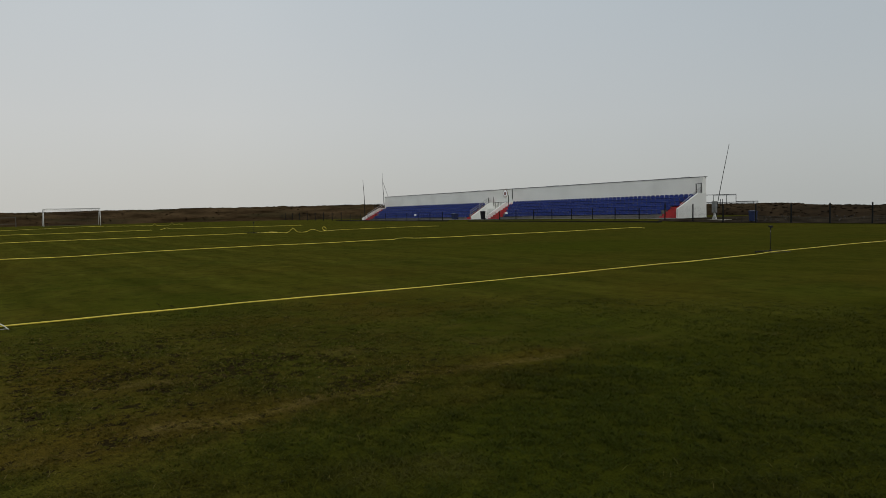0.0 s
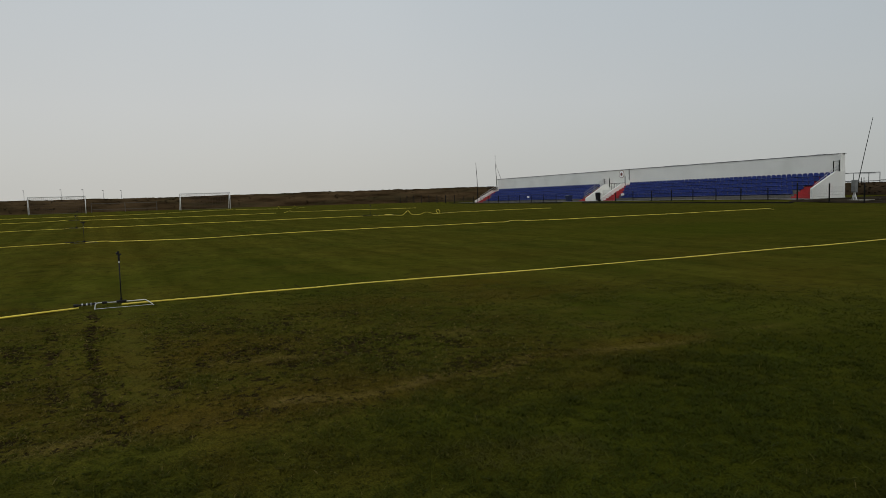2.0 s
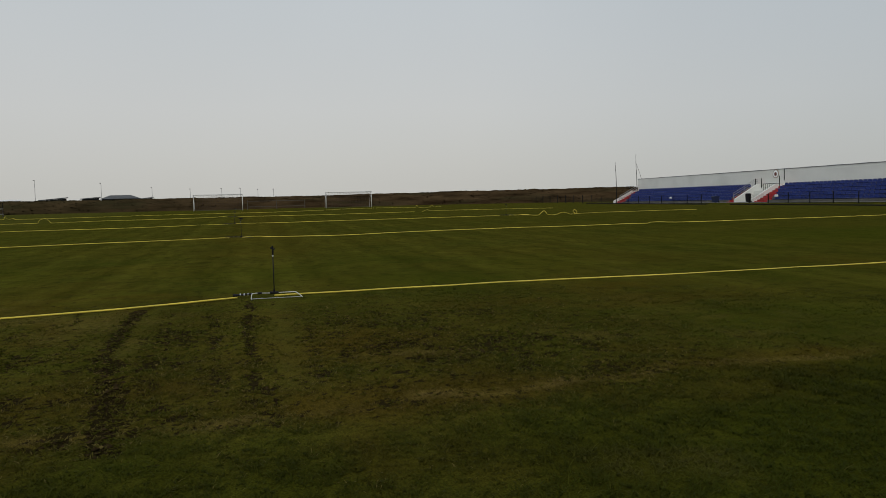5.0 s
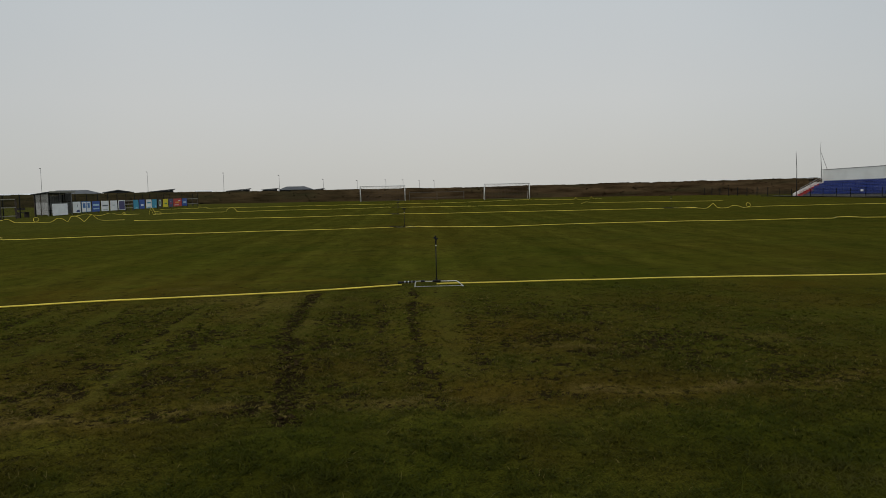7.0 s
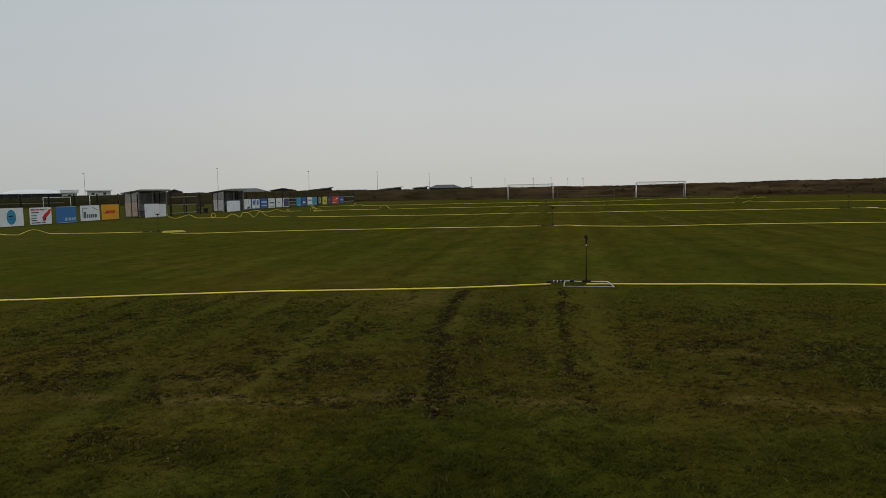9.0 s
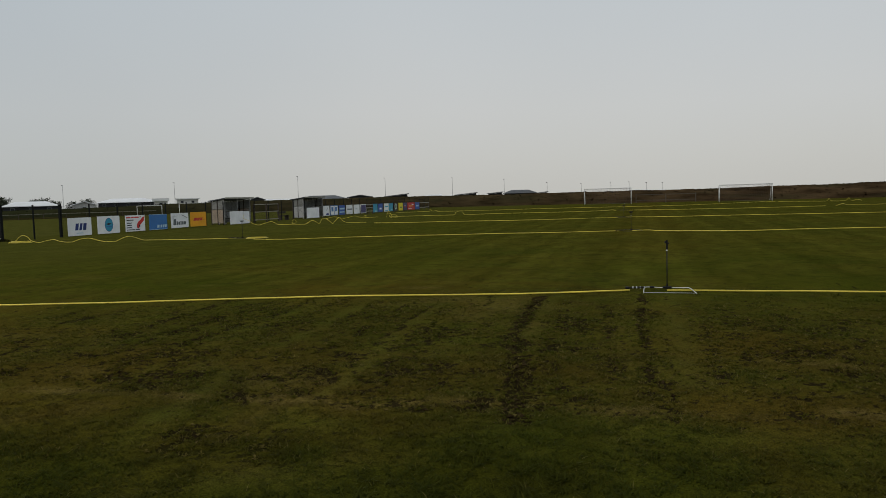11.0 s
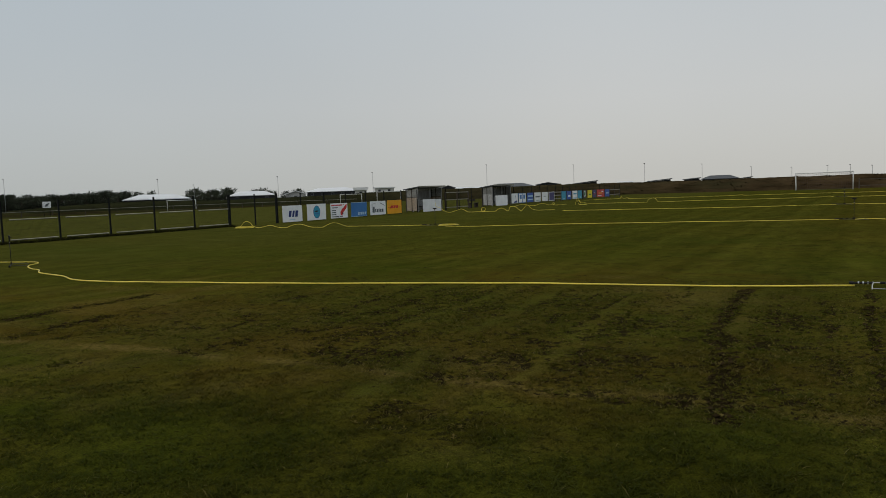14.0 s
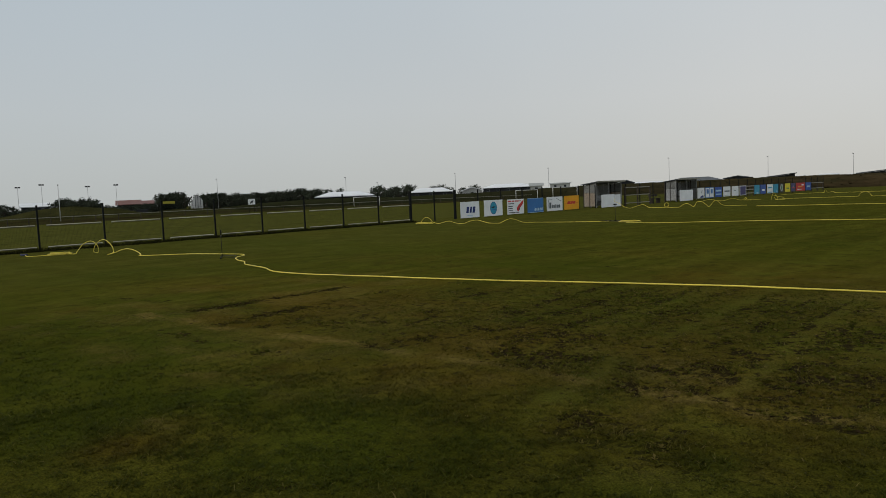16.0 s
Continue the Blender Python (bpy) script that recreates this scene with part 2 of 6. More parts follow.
# ---- ground: one sheet of turf to the horizon ----
MID_RUTS = [  # cut-up wheel ruts, from their far end: line, width, strength
    ([(-1.76, 11.1), (-1.75, 9.8), (-1.70, 8.6), (-1.64, 7.75)], 0.100, 1.10),
    ([(-1.52, 7.7), (-1.36, 6.5), (-1.23, 5.7), (-1.11, 4.9)], 0.130, 1.15),
    ([(-1.27, 10.6), (-1.42, 9.6)], 0.050, 0.60),
    ([(-1.25, 7.8), (-1.12, 6.4)], 0.060, 0.55),
    ([(-0.20, 11.4), (-0.20, 9.2), (-0.19, 8.4), (-0.17, 7.5), (-0.15, 6.6), (-0.08, 6.0)], 0.075, 0.80),
    ([(0.60, 9.4), (0.48, 7.6), (0.46, 6.4)], 0.070, 0.60),
    ([(1.45, 9.75), (1.62, 8.7), (1.58, 7.9)], 0.050, 0.60),
    ([(2.38, 7.7), (2.40, 7.1), (2.39, 6.7)], 0.060, 0.45),
]
WEST_RUTS = [  # where the wheels ran farther west
    ([(-2.75, 10.1), (-2.91, 9.5), (-2.84, 8.9), (-2.69, 7.6)], 0.055, 0.60),
    ([(-3.22, 10.3), (-3.18, 8.6), (-3.10, 7.5)], 0.060, 0.70),
    ([(-4.88, 10.9), (-4.95, 10.0), (-4.79, 8.8), (-4.61, 7.4)], 0.060, 0.60),
    ([(-6.02, 8.7), (-5.88, 7.6)], 0.060, 0.50),
    ([(-10.8, 4.85), (-10.72, 5.39), (-10.76, 5.85)], 0.150, 0.95), ([(-10.84, 6.25), (-10.82, 6.99), (-10.86, 7.7)], 0.130, 1.00),
    ([(-9.38, 4.55), (-9.44, 5.04), (-9.46, 5.39), (-9.62, 5.9)], 0.160, 1.00), ([(-9.6, 6.3), (-9.7, 7.6)], 0.090, 0.55),
    ([(-7.05, 5.80), (-7.2, 6.3), (-7.39, 6.8)], 0.080, 0.70), ([(-8.06, 7.85), (-8.04, 8.4)], 0.090, 0.80),
    ([(-5.95, 6.70), (-5.98, 7.91)], 0.070, 0.60), ([(-4.89, 6.15), (-4.75, 6.65)], 0.090, 0.85), ([(-6.05, 6.05), (-5.85, 6.45)], 0.080, 0.80),
]
LINE_RUTS = [  # short cuts along the goal line
    ([(-2.14, 4.95), (-1.66, 5.02), (-1.10, 5.04)], 0.070, 0.85),
    ([(-0.70, 5.10), (0.15, 5.12)], 0.060, 0.50),
    ([(2.60, 5.60), (2.95, 5.46), (3.40, 5.44)], 0.060, 0.60),
]
SCRAPES = [  # torn patches: x, y, half-length across, half-length along, strength
    (-3.62, 5.52, 0.27, 0.13, 0.90), (-3.25, 5.86, 0.24, 0.13, 0.90), (-2.66, 5.78, 0.13, 0.30, 0.80), (-3.45, 4.88, 0.26, 0.13, 0.85),
    (-3.24, 4.12, 0.26, 0.22, 0.75), (-3.13, 3.80, 0.22, 0.15, 0.65), (-2.75, 3.95, 0.45, 0.28, 0.58), (-2.34, 4.97, 0.22, 0.08, 0.80),
    (-2.58, 5.12, 0.12, 0.10, 0.70), (-1.33, 8.88, 0.17, 0.14, 0.80), (-0.06, 6.03, 0.16, 0.14, 0.95), (0.48, 7.62, 0.17, 0.10, 0.75),
    (0.46, 6.28, 0.15, 0.15, 0.85), (0.95, 6.28, 0.30, 0.09, 0.60), (1.50, 6.34, 0.32, 0.11, 0.60), (1.60, 7.05, 0.30, 0.12, 0.40),
]
TORN_EAST = [  # scuffed, weedy turf: x, y, half-length across, half-length along, strength
    (2.70, 5.40, 0.26, 0.12, 0.80), (2.41, 5.36, 0.20, 0.08, 0.65), (3.13, 5.97, 0.25, 0.18, 0.62), (3.03, 6.66, 0.25, 0.16, 0.60), (2.22, 7.23, 0.22, 0.18, 0.60), (2.45, 6.45, 0.25, 0.15, 0.60),
    (3.90, 6.97, 0.25, 0.17, 0.62), (1.19, 7.32, 0.20, 0.14, 0.70), (1.77, 6.91, 0.20, 0.13, 0.70), (1.48, 5.92, 0.24, 0.10, 0.75), (2.76, 8.45, 0.15, 0.25, 0.55), (1.61, 9.30, 0.10, 0.30, 0.55),
    (3.39, 8.49, 0.18, 0.2, 0.45), (3.67, 5.89, 0.22, 0.12, 0.55), (3.31, 9.34, 0.16, 0.14, 0.40), (1.95, 8.08, 0.14, 0.12, 0.45), (-1.75, 6.15, 0.30, 0.10, 0.60), (-2.15, 5.95, 0.22, 0.12, 0.55),
]
TORN_WEST = [  # the same farther west along the goal line
    (-8.72, 4.74, 0.16, 0.10, 1.00), (-8.49, 5.14, 0.15, 0.16, 0.80), (-9.12, 3.74, 0.30, 0.09, 0.80), (-8.45, 3.79, 0.26, 0.08, 0.75), (-7.25, 3.87, 0.24, 0.09, 0.80), (-7.50, 5.76, 0.20, 0.16, 0.75),
    (-12.4, 4.87, 0.30, 0.12, 0.70), (-13.4, 4.73, 0.30, 0.12, 0.60), (-7.57, 6.68, 0.15, 0.25, 0.65), (-8.00, 5.95, 0.40, 0.12, 0.45), (-6.50, 4.76, 0.22, 0.08, 0.55), (-5.95, 5.35, 0.20, 0.08, 0.45),
    (-4.02, 3.60, 0.16, 0.10, 0.75), (-6.10, 6.22, 0.26, 0.10, 0.55), (-6.78, 7.46, 0.22, 0.16, 0.45), (-5.00, 6.52, 0.32, 0.11, 0.65), (-4.80, 6.05, 0.18, 0.14, 0.55),
]
PRESSED = [  # rolled, paler runs between the ruts: line, width, strength
    ([(-3.20, 10.4), (-3.02, 7.6), (-2.74, 5.6), (-2.85, 5.0)], 0.10, 0.80),
    ([(-4.45, 11.0), (-4.05, 6.3), (-3.90, 5.1), (-3.75, 4.3)], 0.12, 0.75),
    ([(-1.50, 11.5), (-1.46, 7.2)], 0.09, 0.60), ([(0.22, 11.8), (0.20, 6.0)], 0.17, 0.75),
    ([(-5.20, 11.5), (-5.10, 7.6), (-4.85, 5.4)], 0.10, 0.55), ([(-2.30, 11.6), (-2.25, 6.6)], 0.10, 0.45),
    ([(-6.40, 11.0), (-6.30, 6.0)], 0.12, 0.50), ([(1.95, 12.0), (1.80, 7.2)], 0.14, 0.45),
]
GOAL_LINE = [  # straw-coloured, thin turf along the old goal line
    ([(-11.2, 4.20), (-10.6, 4.22), (-9.75, 4.34), (-9.1, 4.38), (-8.6, 4.50), (-7.7, 4.58), (-7.1, 4.63), (-6.4, 4.70)], 0.14, 1.3),
    ([(-6.4, 4.70), (-5.3, 4.76), (-4.4, 4.86), (-3.1, 4.92), (-1.7, 5.10)], 0.12, 0.95),
    ([(-1.7, 5.10), (-0.7, 5.20), (0.3, 5.18), (1.5, 5.20), (2.1, 5.24)], 0.11, 0.75),
    ([(2.1, 5.24), (2.7, 5.38), (3.3, 5.45), (4.5, 5.40), (5.2, 5.36)], 0.12, 0.95),
    ([(5.4, 5.48), (5.9, 5.46), (6.9, 5.30)], 0.08, 0.5),
]
DRY = [  # dry patches round it
    ([(1.2, 5.25), (1.8, 5.22)], 0.14, 1.0), ([(-3.0, 4.86), (-2.7, 5.05)], 0.16, 0.7),
    ([(-7.2, 4.3), (-9.9, 4.0), (-12.5, 3.6)], 0.4, 0.30), ([(-6.95, 2.92), (-6.7, 2.92)], 0.13, 0.7), ([(-8.3, 3.45), (-7.6, 3.4)], 0.28, 0.55),
    ([(-9.2, 2.8), (-8.3, 2.8)], 0.26, 0.5), ([(-8.1, 2.0), (-7.7, 2.0)], 0.16, 0.5), ([(-5.8, 2.1), (-5.5, 2.1)], 0.09, 0.6), ([(-11.8, 2.5), (-10.8, 2.55)], 0.30, 0.45),
    ([(-7.0, 5.5), (-9.0, 6.4), (-11.5, 6.6)], 0.7, 0.30), ([(0.9, 6.9), (1.9, 6.75)], 0.16, 0.5),
]
BROWN = [  # where the turf is browner: x, y, half-lengths, strength
    (-5.6, 4.2, 1.0, 0.7, 0.8), (-5.7, 5.6, 1.1, 0.7, 0.7), (-8.9, 7.6, 2.4, 1.4, 0.5), (1.0, 7.3, 0.9, 0.7, 0.8), (0.9, 5.4, 1.0, 0.4, 0.9),
    (0.3, 4.1, 0.6, 0.5, 0.5), (1.55, 5.27, 0.45, 0.14, 0.9), (3.6, 5.5, 0.5, 0.2, 0.6), (0.0, 8.5, 1.0, 1.6, 0.35), (3.2, 9.0, 1.4, 1.2, 0.25), (-5.5, 1.7, 0.4, 0.4, 0.7), (1.6, 4.0, 0.5, 0.3, 0.5),
    (9.9, 7.6, 3.0, 1.8, 0.7), (1.8, 5.3, 0.8, 0.3, 0.6), (5.2, 5.5, 0.7, 0.4, 0.8), (-10.0, 5.8, 1.6, 1.2, 1.2), (-8.9, 4.6, 1.4, 0.5, 0.9), (-5.4, 1.7, 0.3, 0.25, 0.6), (-14.0, 6.5, 2.0, 1.5, 0.5),
]
VERDANT = [  # where it is greener
    (-1.9, 3.4, 1.1, 0.6, 0.9), (-3.8, 2.8, 1.1, 0.6, 0.8), (-4.8, 3.0, 0.8, 0.5, 0.6), (3.3, 3.6, 1.2, 0.7, 0.9), (2.9, 6.6, 1.1, 1.2, 0.6), (6.4, 7.5, 2.2, 1.2, 0.8),
    (20.4, 19.3, 6.0, 3.5, 0.9), (-5.1, 8.5, 1.2, 1.0, 0.5), (-2.4, 8.0, 1.0, 2.0, 0.4), (-6.4, 2.3, 0.5, 0.3, 0.9), (-6.0, 1.6, 0.5, 0.3, 0.8), (-5.9, 2.75, 0.5, 0.3, 0.8), (-8.0, 1.8, 0.5, 0.25, 0.6), (-4.3, 2.2, 0.6, 0.4, 0.7), (-22.0, 14.5, 8.0, 2.0, 0.6), (-1.0, 17.0, 4.0, 3.0, 0.5),
]


def near(px, py, line):
    d = np.full(px.shape, 1e9)
    for (x0, y0), (x1, y1) in zip(line, line[1:]):
        u, v = x1 - x0, y1 - y0
        t = np.clip(((px - x0) * u + (py - y0) * v) / (u * u + v * v), 0, 1)
        d = np.minimum(d, np.hypot(px - x0 - t * u, py - y0 - t * v))
    return d


def lattice(px, py, cell, seed):
    """Smooth value noise, 0 to 1."""
    table = np.random.RandomState(seed).rand(256, 256)
    gx, gy = px / cell, py / cell
    ix, iy = np.floor(gx).astype(int), np.floor(gy).astype(int)
    fx, fy = gx - ix, gy - iy
    fx, fy = fx * fx * (3 - 2 * fx), fy * fy * (3 - 2 * fy)
    at = lambda a, b: table[a % 256, b % 256]
    return (at(ix, iy) * (1 - fx) + at(ix + 1, iy) * fx) * (1 - fy) + (at(ix, iy + 1) * (1 - fx) + at(ix + 1, iy + 1) * fx) * fy


def pressed(px, py):
    """Runs where rollers and wheels have laid the grass, 0 to 1."""
    w = np.zeros(px.shape)
    jx = px + 0.05 * (lattice(px, py, 0.5, 61) - 0.5)
    for line, width, k in PRESSED:
        w = np.maximum(w, k * np.exp(-(near(jx, py, line) / width) ** 2))
    return w * (0.6 + 0.4 * smoothstep(0.3, 0.6, lattice(px, py, 0.4, 62)))


def bare(px, py):
    """How far the turf is worn to soil, 0 to 1."""
    w = np.zeros(px.shape)
    jx = px + 0.07 * (lattice(px, py, 0.45, 3) - 0.5) + 0.07 * (lattice(px, py, 0.10, 4) - 0.5)
    jy = py + 0.22 * (lattice(px, py, 0.35, 5) - 0.5) + 0.16 * (lattice(px, py, 0.10, 6) - 0.5)
    for line, width, k in MID_RUTS + WEST_RUTS + LINE_RUTS:
        w = np.maximum(w, k * np.exp(-(near(jx, jy, line) / (1.15 * width)) ** 2) * (0.50 + 0.50 * smoothstep(0.25, 0.65, 0.6 * lattice(px, py, 0.25, 17) + 0.4 * lattice(px, py, 0.07, 18))))
    for x, y, rx, ry, k in SCRAPES + TORN_EAST + TORN_WEST:
        w = np.maximum(w, k * np.exp(-((jx - x) / rx) ** 2 - ((jy - y) / ry) ** 2) * (0.75 + 0.25 * smoothstep(0.3, 0.6, lattice(px, py, 0.16, 63))))
    mouth = smoothstep(-11.5, -6, px) * (1 - smoothstep(3.0, 6.0, px)) * smoothstep(4.7, 5.2, py) * (1 - smoothstep(8.5, 11.8, py))
    w = w * (1 - 0.5 * pressed(px, py))
    clump = 0.35 * lattice(px, py, 0.9, 9) + 0.35 * lattice(px, py, 0.3, 10) + 0.3 * lattice(px, py, 0.12, 64)
    lane = px + 0.25 * (lattice(px, py, 2.5, 7) - 0.5) + 0.05 * (py - 8)
    dash = smoothstep(0.35, 0.85, np.sin(lane * 2 * math.pi / 0.62)) * smoothstep(0.48, 0.66, 0.6 * lattice(px * 1.5, py, 0.45, 8) + 0.4 * lattice(px, py, 0.15, 19))
    w = np.maximum(w, 0.62 * dash * smoothstep(-10.5, -7, px) * (1 - smoothstep(-1.5, 3.5, px)) * smoothstep(5.2, 6.2, py) * (1 - smoothstep(9.5, 12.0, py)) * (1 - 0.8 * pressed(px, py)))
    w = np.maximum(w, mouth * (1 - 0.8 * pressed(px, py)) * (0.19 + 0.36 * smoothstep(0.48, 0.70, clump)))
    return np.clip(w, 0, 1)


def fine_part(px, py):
    return smoothstep(-15, -12.5, px) * (1 - smoothstep(6.2, 8.0, px)) * smoothstep(0.8, 2.4, py) * (1 - smoothstep(12.2, 14.0, py))


def relief(px, py):
    """Lumps of turf and soil, 0 to 1."""
    return 0.22 * lattice(px, py, 0.14, 71) + 0.38 * lattice(px, py, 0.06, 72) + 0.40 * lattice(px, py, 0.035, 73)


def soil(px, py, worn):
    """Where worn ground shows its soil: first in the hollows between the lumps."""
    return smoothstep(0.30, 0.52, worn - 1.6 * (relief(px, py) - 0.47))


def sheet_z(px, py, worn):
    """The surface of the turf: level ground, slow swells, and lumps where it is cut up."""
    by = np.hypot(px + 2, py)
    lumps = (0.018 + 0.070 * worn) * (relief(px, py) - 0.5) * (1 - smoothstep(11.5, 13.5, by))
    return ground_z(px, py) + np.where(by < 60, 0.03 * (lattice(px, py, 3.0, 21) - 0.5) + 0.012 * (lattice(px, py, 0.4, 22) - 0.5) + lumps - 0.028 * worn, 0)


def warm(px, py):
    """From greener, -1, to browner turf, 1."""
    w = 1.5 * (lattice(px, py, 3.1, 65) - 0.5) * (1 - smoothstep(14, 24, np.hypot(px, py))) + (1.1 * (lattice(px, py, 0.9, 66) - 0.5) + 0.7 * (lattice(px, py, 0.28, 67) - 0.5)) * fine_part(px, py)
    w = w + 0.30 * smoothstep(-3.0, -0.5, px) * (1 - smoothstep(1.2, 2.6, px)) - 0.35 * (1 - smoothstep(-9.0, -3.0, px)) * (1 - 0.4 * smoothstep(4.0, 7.0, py))
    for sign, spots in ((1, BROWN), (-1, VERDANT)):
        for x, y, rx, ry, k in spots:
            w = w + sign * 1.1 * k * np.exp(-((px - x) / rx) ** 2 - ((py - y) / ry) ** 2)
    return np.clip(w, -1, 1)


def straw(px, py):
    w = np.zeros(px.shape)
    jy = py + 0.3 * (lattice(px, py, 0.6, 13) - 0.5)
    for line, width, k in GOAL_LINE + DRY:
        w = np.maximum(w, k * np.exp(-(near(px, jy, line) / width) ** 2) * (0.35 + 0.65 * smoothstep(0.35, 0.7, lattice(px, py, 0.3, 14))))
    w = np.maximum(w, 0.45 * smoothstep(0.58, 0.85, lattice(px, py, 1.8, 15) * 0.6 + lattice(px, py, 0.5, 16) * 0.4))
    w = np.maximum(w, 0.32 * (1 - smoothstep(-8, -3.5, px)) * smoothstep(3.2, 4.0, py) * (1 - smoothstep(4.5, 6.0, py)) * smoothstep(0.35, 0.75, 0.6 * lattice(px, py, 0.7, 18) + 0.4 * lattice(px, py, 0.2, 19)))
    return np.clip(w, 0, 1)


def dull(px, py):
    """Greyer turf on the next field; the pitch too turns greyer towards it."""
    return np.maximum(0.75 * (1 - smoothstep(-36, -31, px)), 0.40 * (1 - smoothstep(-24, -11, px)))


def steps(lo, hi, fine, far, grow=1.16):
    inner = list(np.arange(lo, hi + fine / 2, fine))
    out, d, a, b = [], fine, inner[0], inner[-1]
    left, right = [], []
    while b < far or a > -far:
        d *= grow
        a, b = a - d, b + d
        left.append(a)
        right.append(b)
    return np.array(left[::-1] + inner + right)


GX, GY = steps(-12, 6, 0.03, 2600, 1.10), steps(2.8, 11.5, 0.03, 2600, 1.10)
GX = np.union1d(GX, [40, 42, 44, 45, 46, 46.15, 46.4, 46.7, 47, 47.3, 48.5, 50, 53])
GY = np.union1d(GY, np.arange(18.0, 100.0, 3.0))
gx, gy = np.meshgrid(GX, GY)
gz = sheet_z(gx, gy, bare(gx, gy))
nx, ny = len(GX), len(GY)
me = bpy.data.meshes.new("ground")
idx = np.arange(nx * ny).reshape(ny, nx)
quads = np.stack([idx[:-1, :-1], idx[:-1, 1:], idx[1:, 1:], idx[1:, :-1]], -1).reshape(-1, 4)
me.from_pydata(np.stack([gx, gy, gz], -1).reshape(-1, 3).tolist(), [], quads.tolist())
me.polygons.foreach_set("use_smooth", [True] * len(me.polygons))


def thin(px, py):
    """The brown, trodden belt before the goal line."""
    return 0.6 * smoothstep(-14, -6, px) * (1 - smoothstep(3, 9, px)) * smoothstep(4.3, 5.2, py) * (1 - smoothstep(9.0, 13.0, py))


def thatch_shade(px, py):
    """Where blades stand, the sheet is darkened: thatch, and the shade between blades put into colour."""
    return (1 - smoothstep(8, 13, np.hypot(px, py))) * smoothstep(-6, -1, py)


def darker_grass(px, py):
    """Darker, longer grass behind the goal line and over the pitch's east side."""
    line = 4.6 + 0.9 * (lattice(px, py, 1.5, 51) - 0.5) + 0.35 * (lattice(px, py, 0.4, 52) - 0.5) + 0.12 * np.clip(px, 0, 5) - 0.9 * (1 - smoothstep(-7, -3, px)) - 0.9 * (1 - smoothstep(-8.5, -5.5, px))
    tone = 0.5 + (smoothstep(0.25, 0.65, 0.6 * lattice(px, py, 0.9, 53) + 0.4 * lattice(px, py, 0.3, 54)) - 0.5) * fine_part(px, py)
    return np.clip((1 - smoothstep(line - 1.0, line + 0.3, py)) * (0.58 + 0.42 * smoothstep(-4.4, -2.6, px)) * (0.45 + 0.55 * tone) + 0.42 * smoothstep(0.8, 3.0, px) * (1 - smoothstep(5, 6, py) * 0.25 - smoothstep(12, 22, py) * 0.5) * (0.6 + 0.4 * tone)
                   + 0.35 * smoothstep(8, 22, px) * (1 - smoothstep(30, 60, py)), 0, 1)


for name, f in (("darker_grass", darker_grass), ("pressed", pressed), ("warm", warm), ("bare", lambda u, v: soil(u, v, bare(u, v)) * fine_part(u, v)), ("straw", lambda u, v: straw(u, v) * fine_part(u, v)), ("thin", thin), ("thatch_shade", thatch_shade), ("dull", dull)):
    at = me.attributes.new(name, "FLOAT", "POINT")
    at.data.foreach_set("value", f(gx, gy).reshape(-1).astype(np.float32))

TURF = bpy.data.materials.new("mown_turf")
TURF.use_nodes = True
tn, tl = TURF.node_tree.nodes, TURF.node_tree.links
t_b = tn["Principled BSDF"]
t_b.inputs["Roughness"].default_value = 0.95
t_b.inputs["Specular IOR Level"].default_value = 0.0
t_co = tn.new("ShaderNodeTexCoord")


def t_noise(scale, detail=5.0, stretch=None):
    t = tn.new("ShaderNodeTexNoise")
    t.inputs["Scale"].default_value, t.inputs["Detail"].default_value = scale, detail
    if stretch:
        m = tn.new("ShaderNodeMapping")
        m.inputs["Scale"].default_value = stretch
        tl.new(t_co.outputs["Object"], m.inputs["Vector"])
        tl.new(m.outputs["Vector"], t.inputs["Vector"])
    else:
        tl.new(t_co.outputs["Object"], t.inputs["Vector"])
    return t.outputs["Fac"]


def t_ramp(fac, lo, hi):
    r = tn.new("ShaderNodeMapRange")
    r.inputs["From Min"].default_value, r.inputs["From Max"].default_value = lo, hi
    tl.new(fac, r.inputs["Value"])
    return r.outputs["Result"]


def t_mix(fac, a, b):
    x = tn.new("ShaderNodeMix")
    x.data_type = "RGBA"
    for sock, v in (("Factor", fac), ("A", a), ("B", b)):
        if isinstance(v, tuple):
            x.inputs[sock].default_value = (*v, 1)
        elif isinstance(v, float):
            x.inputs[sock].default_value = v
        else:
            tl.new(v, x.inputs[sock])
    return x.outputs["Result"]


def t_times(a, b):
    x = tn.new("ShaderNodeMath")
    x.operation = "MULTIPLY"
    tl.new(a, x.inputs[0])
    if isinstance(b, float):
        x.inputs[1].default_value = b
    else:
        tl.new(b, x.inputs[1])
    return x.outputs["Value"]


GREEN, OLIVE, STRAW, SOIL = (0.052, 0.058, 0.0080), (0.074, 0.068, 0.0092), (0.135, 0.098, 0.026), (0.0185, 0.0140, 0.0060)
t_sep = tn.new("ShaderNodeSeparateXYZ")
tl.new(t_co.outputs["Object"], t_sep.inputs[0])
t_wave = tn.new("ShaderNodeMath")
t_wave.operation = "SINE"
t_bend = tn.new("ShaderNodeMath")
t_bend.operation = "MULTIPLY_ADD"
tl.new(t_noise(0.5, 2, (1.0, 0.03, 1.0)), t_bend.inputs[0])
t_bend.inputs[1].default_value = 3.0
tl.new(t_times(t_sep.outputs["X"], 2.5), t_bend.inputs[2])
tl.new(t_bend.outputs["Value"], t_wave.inputs[0])
t_col = t_mix(t_ramp(t_noise(0.22, 5), 0.38, 0.62), GREEN, OLIVE)
t_col = t_mix(t_times(t_ramp(t_wave.outputs["Value"], -0.3, 0.4), 0.25), t_col, (0.071, 0.066, 0.0090))
